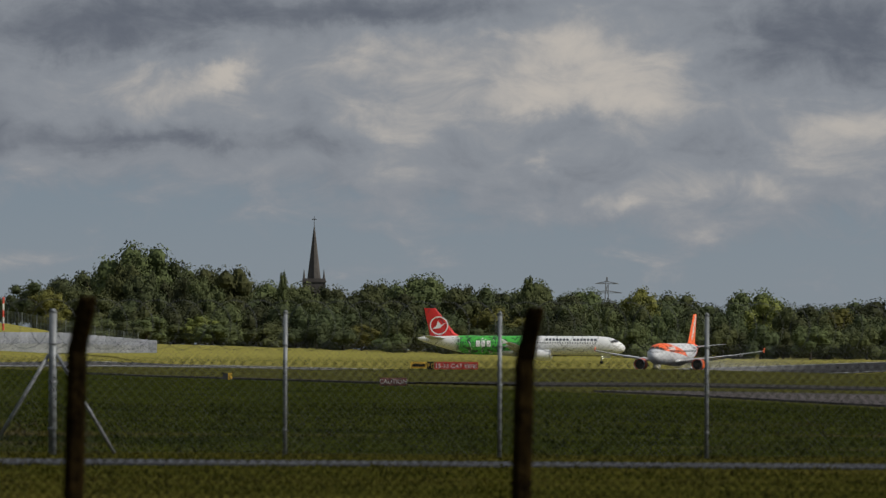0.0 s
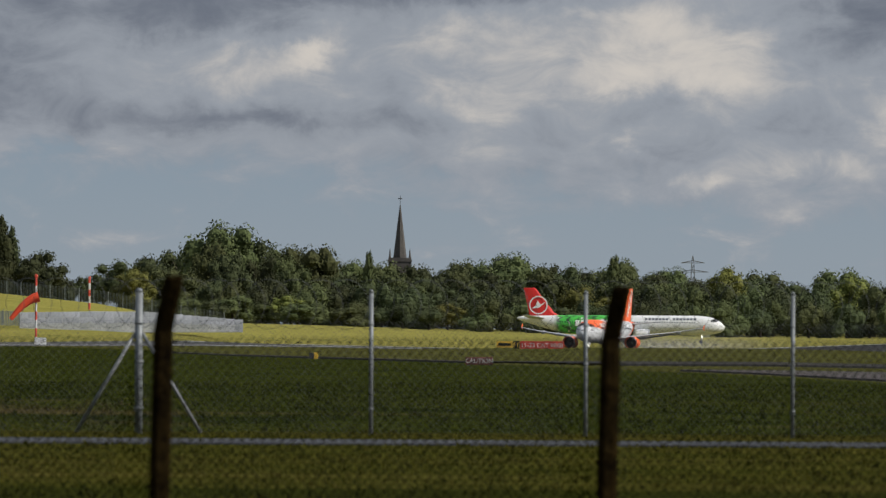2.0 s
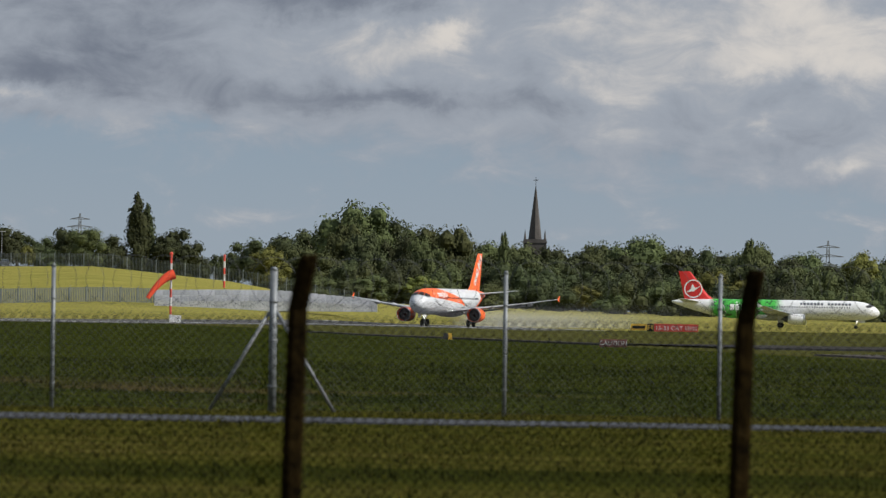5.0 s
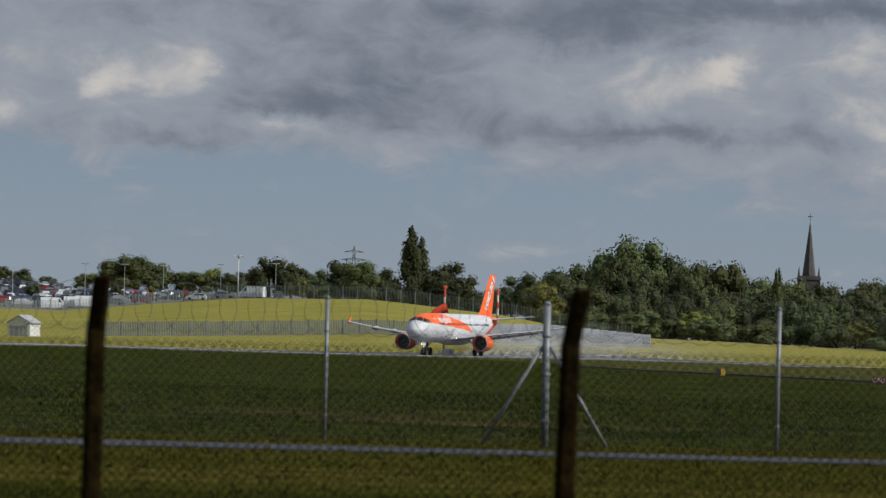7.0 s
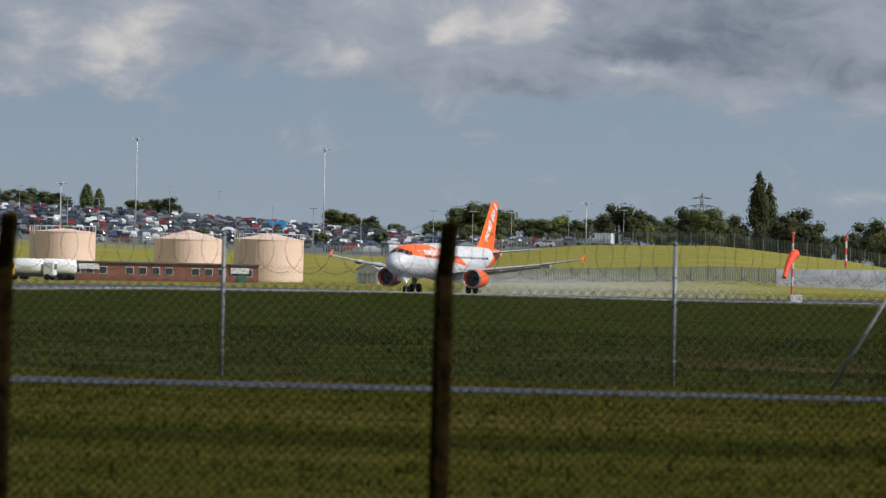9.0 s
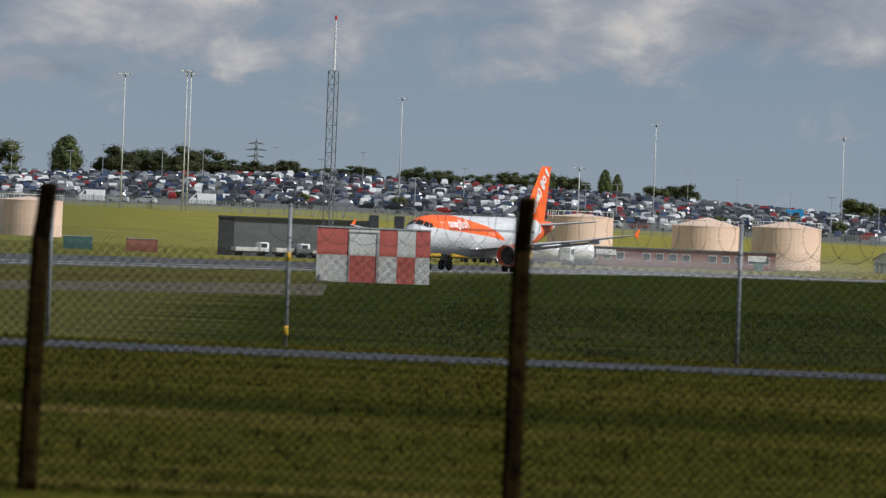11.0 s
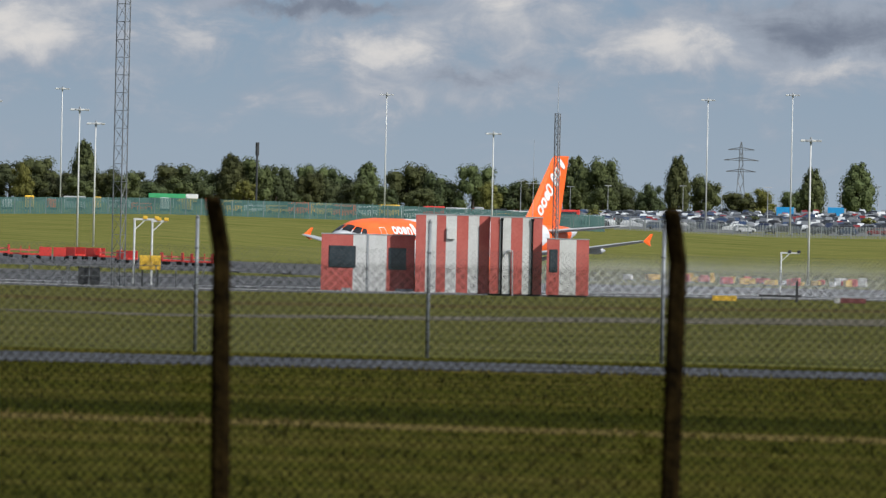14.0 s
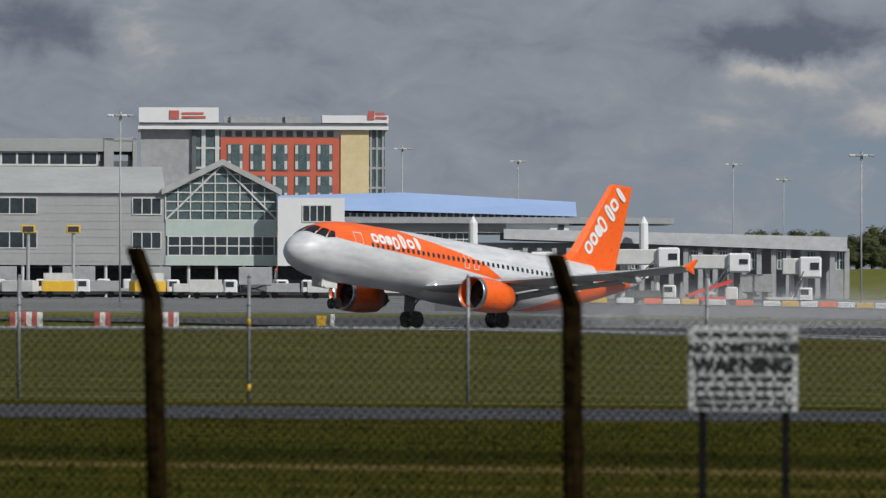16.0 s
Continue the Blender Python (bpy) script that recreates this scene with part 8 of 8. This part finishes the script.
while b > 8.35:
    x, y = polar(b, 850)
    m = thing("works_barrier", (x, y, land(x, y) + 0.12), b + rnd.uniform(-4, 4), "water filled plastic works barrier", "barrier", "works barriers")
    part("body", boxes((-0.95, 0.95, -0.22, 0.22, 0.0, 0.72), bevel=0.08), (WHITE, ORANGE, WHITE, RED_FADED, YELLOW)[i % 5], m)
    part("foot", boxes((-0.95, 0.95, -0.3, 0.3, 0.0, 0.12)), DARK, m)
    b -= 0.137
    i += 1
b = 12.3
while b > 9.9:
    x, y = polar(b, 850)
    m = thing("works_barrier", (x, y, land(x, y) + 0.12), b + rnd.uniform(-4, 4), "water filled plastic works barrier", "barrier", "works barriers")
    part("body", boxes((-0.95, 0.95, -0.22, 0.22, 0.0, 0.72), bevel=0.08), (WHITE, ORANGE, WHITE, YELLOW)[i % 4], m)
    part("foot", boxes((-0.95, 0.95, -0.3, 0.3, 0.0, 0.12)), DARK, m)
    b -= rnd.choice((0.137, 0.137, 0.2))
    i += 1


def belt_loader(b, d, col, turn, label):
    x, y = polar(b, d)
    t = thing("belt_loader", (x, y, land(x, y) + 0.1), b + turn, label, "loader", "apron vehicles")
    part("chassis", boxes((-1.8, 1.8, -0.8, 0.8, 0.35, 0.95), bevel=0.06), col, t)
    bm = bmesh.new()
    loft(bm, [[(-2.4, yy, 0.9), (2.8, yy, 2.5), (2.8, yy, 2.85), (-2.4, yy, 1.2)] for yy in (-0.45, 0.45)])
    part("belt", bm, col, t)
    part("rail", boxes((-0.6, 0.6, -0.9, -0.82, 1.2, 1.5)), WHITE_DIRTY, t)
    for wx in (-1.2, 1.2):
        for s in (-0.8, 0.8):
            bm = bmesh.new()
            rod(bm, (wx, s - 0.12, 0.33), (wx, s + 0.12, 0.33), 0.33, n=10)
            part("wheel", bm, BLACK, t)


def baggage_cart(b, d, turn):
    """A towed cart: low bed on four small wheels, end frames and a rail."""
    x, y = polar(b, d)
    t = thing("baggage_cart", (x, y, land(x, y) + 0.1), b + turn, "red towed baggage cart with end frames", "cart", "baggage carts")
    part("bed", boxes((-1.25, 1.25, -0.7, 0.7, 0.42, 0.62), bevel=0.03), RED, t)
    for o in (-1.2, 1.2):
        part("end_frame", boxes((o - 0.05, o + 0.05, -0.7, 0.7, 0.62, 1.45), bevel=0.02), RED, t)
    part("side_rail", boxes((-1.2, 1.2, 0.64, 0.7, 0.9, 1.05)), RED_FADED, t)
    part("drawbar", boxes((1.25, 2.0, -0.05, 0.05, 0.4, 0.48)), DARK, t)
    for wx in (-0.85, 0.85):
        for o in (-0.6, 0.6):
            bm = bmesh.new()
            rod(bm, (wx, o - 0.08, 0.24), (wx, o + 0.08, 0.24), 0.24, n=10)
            part("wheel", bm, BLACK, t)


cart_rnd = random.Random(52)
b = 8.15
while b > 6.8:
    baggage_cart(b, cart_rnd.uniform(884, 915), cart_rnd.choice((0, 8, 172, 90, 60)))
    b -= cart_rnd.uniform(0.09, 0.15)
for b in (6.55, 6.47, 6.31, 6.25):
    baggage_cart(b, 890, cart_rnd.choice((0, 10)))


def signal_gantry(b, d, e_top, reach, lamp, label):
    """Steel portal with a long arm and lamp heads hung on it."""
    x, y = polar(b, d)
    z = land(x, y)
    h = rise(d, e_top) - z
    g = thing("signal_gantry", (x, y, z), b, label, "gantry", "signal gantries")
    bm = bmesh.new()
    rod(bm, (0, 0, 0), (0, 0, h), 0.09, n=8)
    part("post", bm, WHITE_DIRTY, g)
    part("arm", boxes((-0.1, reach, -0.08, 0.08, h - 0.16, h)), WHITE_DIRTY, g)
    part("brace", loft(bmesh.new(), [[(0.0, o, h - 0.9), (0.12, o, h - 0.9), (0.9, o, h - 0.16), (0.78, o, h - 0.16)] for o in (-0.05, 0.05)]), WHITE_DIRTY, g)
    for k in (0.45, 0.95):
        part("lamp_head", boxes((reach * k - 0.18, reach * k + 0.18, -0.15, 0.15, h - 0.08, h + 0.2), bevel=0.04), lamp, g)


signal_gantry(6.75, 640, 0.31, 1.9, YELLOW, "pale steel gantry with yellow lamp heads")
signal_gantry(6.62, 640, 0.30, 1.2, YELLOW, "pale steel gantry with yellow lamp heads")
signal_gantry(2.00, 800, 0.165, 1.9, DARK, "pale steel gantry with dark lamp heads")


for b, d, turn in ((11.5, 860, 20),):
    belt_loader(b, d, RED, turn, "red airport belt loader with raised conveyor")
site = random.Random(61)
for b in [1.40, 1.47, 1.53, 1.62, 1.70, 1.74, 1.86] + [site.uniform(1.2, 3.35) for i in range(18)]:
    x, y = polar(b, site.uniform(955, 1010))
    m = thing("equipment_crate", (x, y, land(x, y)), b + site.uniform(-25, 25), "plastic road works crate on the grass", "crate", "works crates")
    w, h = site.uniform(0.35, 0.85), site.uniform(0.45, 1.1)
    part("body", boxes((-w, w, -0.5, 0.5, 0.08, h), bevel=0.05), site.choice((RED, RED, WHITE, YELLOW, RED_FADED)), m)
    part("feet", boxes((-w * 0.9, -w * 0.6, -0.45, 0.45, 0, 0.08), (w * 0.6, w * 0.9, -0.45, 0.45, 0, 0.08)), DARK, m)
for b in (2.2, 2.35, 2.5, 2.62, 2.8, 2.95, 2.05):
    x, y = polar(b, 1000)
    m = thing("site_marker", (x, y, land(x, y)), b, "yellow construction marker post", "marker", "site markers")
    part("body", boxes((-0.3, 0.3, -0.2, 0.2, 0, rnd.uniform(0.6, 1.2)), bevel=0.03), rnd.choice((YELLOW, WHITE, YELLOW)), m)


def service_vehicle(b, d, turn, kind, label):
    x, y = polar(b, d)
    t = thing("service_truck", (x, y, land(x, y) + 0.1), b + turn, label, "truck", "apron vehicles")
    part("chassis", boxes((-2.8, 2.6, -0.9, 0.9, 0.4, 0.7)), DARK, t)
    part("cab", boxes((1.1, 2.6, -0.95, 0.95, 0.6, 2.1), bevel=0.15), WHITE, t)
    part("windscreen", boxes((2.58, 2.63, -0.8, 0.8, 1.25, 1.9)), GLASS, t)
    part("side_window", boxes((1.3, 2.2, -0.98, -0.94, 1.3, 1.9)), GLASS, t)
    if kind == "lift":
        part("box", boxes((-2.8, 0.9, -1.1, 1.1, 1.5, 3.5), bevel=0.05), GREY, t)
        bm = bmesh.new()
        rod(bm, (-2.2, -0.9, 0.7), (0.5, -0.9, 1.5), 0.07, n=5)
        rod(bm, (0.5, -0.9, 0.7), (-2.2, -0.9, 1.5), 0.07, n=5)
        part("scissor_frame", bm, GREY, t)
    elif kind == "yellow":
        part("box", boxes((-2.8, 0.9, -1.0, 1.0, 0.7, 1.9), bevel=0.05), YELLOW, t)
        part("rack", boxes((-2.6, 0.7, -0.9, -0.8, 1.9, 2.8), (-2.6, -2.5, -0.9, 0.9, 1.9, 2.8), (0.6, 0.7, -0.9, 0.9, 1.9, 2.8)), WHITE_DIRTY, t)
    else:
        part("box", boxes((-2.8, 0.9, -1.0, 1.0, 0.7, rnd.uniform(1.0, 2.3)), bevel=0.04), rnd.choice((WHITE_DIRTY, GREY, GREY_DK, WHITE_DIRTY)), t)
    for wx in (-1.9, 1.7):
        for s in (-0.85, 0.85):
            bm = bmesh.new()
            rod(bm, (wx, s - 0.12, 0.4), (wx, s + 0.12, 0.4), 0.4, n=10)
            part("wheel", bm, BLACK, t)


for b, d, turn, kind in ((15.24, 872, 5, "flat"), (14.88, 875, 180, "lift"), (14.55, 875, 0, "flat"), (15.0, 880, 0, "flat"), (15.45, 878, 180, "flat"), (16.2, 872, 0, "yellow"), (16.0, 878, 180, "flat"), (16.5, 878, 0, "flat"), (16.75, 875, 180, "lift"), (15.75, 880, 0, "flat"), (14.25, 870, 0, "flat"), (13.95, 872, 90, "flat"), (12.95, 860, 0, "flat"), (16.35, 882, 0, "flat"), (15.55, 874, 20, "yellow"), (16.6, 870, 160, "flat"), (15.12, 868, 0, "flat"), (14.75, 880, 20, "flat"), (15.62, 884, 180, "lift"), (16.05, 886, 0, "lift"), (13.8, 866, 0, "flat"), (12.75, 868, 180, "yellow"), (12.5, 864, 0, "flat"), (11.9, 862, 0, "flat"), (11.2, 862, 180, "lift"), (10.9, 866, 0, "flat")):
    service_vehicle(b, d, turn, kind, "white airport service truck" if kind != "yellow" else "white truck with yellow load bed")

# light mast with yellow heads at the terminal front
for b in (16.483, 16.152):
    x, y = polar(b, 880)
    z = land(x, y)
    m = thing("stand_light", (x, y, z), b, "grey mast with yellow stand guidance box", "guidance light", "stand lights")
    hh = rise(880, 0.62) - z
    bm = bmesh.new()
    rod(bm, (0, 0, 0), (0, 0, hh), 0.2, n=8)
    part("pole", bm, GREY, m)
    part("box", boxes((-0.8, 0.8, -0.4, 0.4, hh, hh + 0.9), bevel=0.05), YELLOW, m)
    part("screen", boxes((-0.6, 0.6, -0.46, -0.4, hh + 0.15, hh + 0.75)), DARK, m)

# regional jet parked on the apron
x, y = polar(13.2, 865)
rj = thing("regional_jet", (x, y, land(x, y) + 0.12), 13.2 + 180 + 26, "small white regional jet with dark blue tail", "airplane")
rj.scale = (0.8, 0.8, 0.8)
rings = []
for px, zc, r in ((11.5, 1.9, 0.05), (11.2, 1.95, 0.4), (10.2, 2.1, 0.9), (8.5, 2.25, 1.3), (-6.0, 2.25, 1.35), (-9.0, 2.5, 1.05), (-12.0, 2.9, 0.45), (-13.0, 3.0, 0.15)):
    rings.append([(px, r * math.cos(2 * math.pi * i / 20), zc + r * math.sin(2 * math.pi * i / 20)) for i in range(20)])
part("fuselage", loft(bmesh.new(), rings), WHITE, rj, smooth=True)
NAVY = surface("navy paint", (0.015, 0.02, 0.06), (0.03, 0.035, 0.09), 0.6, 0.4)
part("fin", loft(bmesh.new(), [[(x0, -t, z), (x0 - (x0 - x1) / 2, t, z), (x1, 0, z), (x0 - (x0 - x1) / 2, -t, z)] for z, x0, x1, t in ((3.0, -8.2, -12.2, 0.2), (6.2, -11.2, -13.4, 0.1))]), NAVY, rj, "dark blue fin")
part("tailplane", boxes((-13.8, -11.6, -4.0, 4.0, 6.1, 6.3), bevel=0.05), WHITE, rj)
for s in (-1, 1):
    part("engine", lathe(bmesh.new(), [(0.3, -8.8), (0.62, -8.2), (0.68, -6.8), (0.6, -5.8), (0.5, -5.75), (0.3, -6.4)], 16, "X", Matrix.Translation((0, s * 2.0, 2.9))), WHITE, rj, smooth=True)
    part("wing", loft(bmesh.new(), [[(a, s * yy, z), (a - c * 0.5, s * yy, z + 0.15), (a - c, s * yy, z)] for a, c, yy, z in ((2.5, 4.5, 0.8, 1.3), (-1.8, 1.4, 10.5, 1.9))]), WING_PAINT, rj)
    bm = bmesh.new()
    rod(bm, (-1.5, s * 1.6, 0.45), (-1.5, s * 1.6, 1.6), 0.12, n=6)
    rod(bm, (-1.5, s * 1.4, 0.45), (-1.5, s * 1.9, 0.45), 0.45, n=12)
    part("main_gear", bm, BLACK, rj)
    bm = bmesh.new()
    for i in range(12):
        box(bm, 7.0 - i * 0.95, 7.28 - i * 0.95, s * 1.30, s * 1.34, 2.45, 2.8)
    part("cabin_windows", bm, GLASS, rj)["kind"] = "stuff"
bm = bmesh.new()
rod(bm, (9.0, 0, 0.3), (9.0, 0, 1.3), 0.1, n=6)
rod(bm, (9.0, -0.25, 0.3), (9.0, 0.25, 0.3), 0.3, n=10)
part("nose_gear", bm, BLACK, rj)
x, y = polar(13.55, 858)
st = thing("air_stairs", (x, y, land(x, y) + 0.12), 13.5 + 150, "white mobile aircraft boarding stairs", "stairs")
bm = bmesh.new()
loft(bm, [[(-2.6, yy, 0.4), (1.8, yy, 2.6), (2.8, yy, 2.6), (2.8, yy, 2.3), (-1.6, yy, 0.2)] for yy in (-0.8, 0.8)])
part("flight", bm, WHITE_DIRTY, st)
for s in (-0.85, 0.85):
    bm = bmesh.new()
    loft(bm, [[(-2.6, s + o, 0.5), (1.8, s + o, 2.7), (2.8, s + o, 2.7), (2.8, s + o, 3.8), (1.8, s + o, 3.8), (-2.6, s + o, 1.5)] for o in (-0.03, 0.03)])
    part("balustrade", bm, WHITE, st)
part("base", boxes((-1.6, 2.6, -0.7, 0.7, 0.0, 0.4)), DARK, st)

# dark open shed on the far side of the runway
Fd = Face(-1.815, 1180)
shed = thing("dark_shed", Fd.origin, Fd.turn, "long low black clad shed", "shed", kind="structure")
ud = Fd.u(-2.95)
part("wall", boxes((0, ud, 0, 8, 0, Fd.h(0.235, -2.2))), GREY_DK, shed)
part("roof", boxes((-0.3, ud, -0.4, 8, Fd.h(0.235, -2.2), Fd.h(0.25, -2.2))), DARK, shed)
part("end_wall", boxes((-0.2, 2.2, -0.2, 0.3, 0, Fd.h(0.235, -2.2))), DARK, shed)
for b in (-2.05, -2.35, -2.5, -2.62):
    service_vehicle(b, 1165, 20, "flat", "white airport service truck")
# low buildings and vans by the bank on the left of the tanks
for b, w, col in ((0.62, 2.6, GREY), (0.9, 1.6, GREY_DK), (-0.78, 2.2, TEAL), (-1.25, 2.4, BRICK)):
    x, y = polar(b, 1180)
    m = thing("plant_cabin", (x, y, land(x, y)), b, "low plant cabin beside the tanks", "cabin", "plant cabins")
    part("body", boxes((-w, w, -1.5, 1.5, 0, 1.9)), col, m)
    part("roof", boxes((-w - 0.1, w + 0.1, -1.6, 1.6, 1.9, 2.0)), GREY, m)
# coaches and a green roofed station behind the green fence
x, y = polar(6.47, 1640)
z = land(x, y)
fs = thing("filling_station", (x, y, z), 6.5, "green and white canopy with yellow band", "canopy")
fh = rise(1640, 0.495) - z
part("canopy", boxes((-5.2, 2.6, -2, 2, fh - 0.9, fh)), surface("green fascia", (0.05, 0.35, 0.14), (0.08, 0.42, 0.18), 1.0, 0.5), fs)
part("fascia", boxes((2.62, 5.2, -2, 2, fh - 0.9, fh)), WHITE, fs)
part("band", boxes((1.0, 5.2, -2.05, -2.0, fh - 1.7, fh - 0.95)), YELLOW, fs)
for o in (-4, 0, 4):
    part("column", boxes((o - 0.2, o + 0.2, -0.2, 0.2, 0, fh - 0.9)), WHITE_DIRTY, fs)
rnd = random.Random(33)
for i in range(34):
    b = 3.4 + i * 0.165
    x, y = polar(b, 1560 + rnd.uniform(-20, 40))
    m = thing("hire_vehicle", (x, y, land(x, y)), b + rnd.choice((0, 90, 180)), "yellow and red service vehicle behind the fence", "vehicle", "vehicles behind the fence")
    hgt = rnd.uniform(1.6, 3.0)
    col = rnd.choice((YELLOW, RED, WHITE, YELLOW, ORANGE, GREY))
    part("body", boxes((-2.2, 2.2, -0.95, 0.95, 0.4, hgt), bevel=0.15), col, m)
    part("windows", boxes((-1.6, 2.22, -0.97, 0.97, hgt * 0.62, hgt * 0.85)), GLASS, m)
    for wx in (-1.4, 1.4):
        bm = bmesh.new()
        rod(bm, (wx, -0.98, 0.4), (wx, 0.98, 0.4), 0.4, n=10)
        part("wheel", bm, BLACK, m)
x, y = polar(5.862, 1900)
z = land(x, y)
m = thing("phone_mast", (x, y, z), 0, "dark slim telephone mast above trees", "mast")
hh = rise(1900, 0.885) - z
bm = bmesh.new()
rod(bm, (0, 0, 0), (0, 0, hh - 3.2), 0.25, n=8)
part("pole", bm, DARK, m)
bm = bmesh.new()
rod(bm, (0, 0, hh - 3.2), (0, 0, hh), 0.45, n=8)
part("antenna_shroud", bm, DARK, m)


def extra_motions():
    # the radar antenna turns once in four seconds, the sock stirs
    walk(antenna, [(0.5 * i, pose(0, 0, neck + 1.4, 0, 0, 20 - 45.0 * i)) for i in range(33)])
    walk(sock, [(0.5 * i, pose(0, 0, sock_top * 0.70, 0, 4 * math.sin(1.9 * i), 8 * math.sin(0.8 * i) + lerp_table([(0, 0), (14, 10), (18, 60), (32, 70)], i)[0])) for i in range(33)])


# ---- what moves ----
def motions():
    rows, trail = [], []
    for t in [0.5 * i for i in range(33)]:
        s = ((((-0.00054422 * t + 0.02336943) * t - 0.33973174) * t + 1.21298687) * t - 60.2432384) * t + 1479.682
        nose_up = lerp_table([(0, 0.0), (14.3, 0.0), (15.0, 1.3), (15.5, 3.6), (16.0, 5.7)], t)[0]
        p = run_place(s)
        slope = math.degrees(math.atan2(run_place(s - 12).z - p.z, 12.0)) * 0.5
        crab = lerp_table([(0, 0.0), (14.7, 0.2), (16.0, 2.4)], t)[0]
        trail.append((t, Matrix.Translation(p) @ pose(0, 0, 0, 0, 0, HEADING)))
        rows.append((t, Matrix.Translation(p) @ pose(0, 0, 0, 0, 0, HEADING + crab) @ pose(0, 0, 0, 0, -nose_up - slope, 0)))
    walk(jet, rows)
    walk(haze, trail)
    rows = []
    for t in [2.0 * i for i in range(9)]:
        d = 1.45 * t
        a = radians(-14.05 - 2.0)
        x, y = taxi0[0] + math.cos(a) * d, taxi0[1] + math.sin(a) * d
        rows.append((t, pose(x, y, land(x, y) + 0.1, 0, 0, -14.05 - 2.0)))
    walk(jet2, rows)
    extra_motions()


motions()
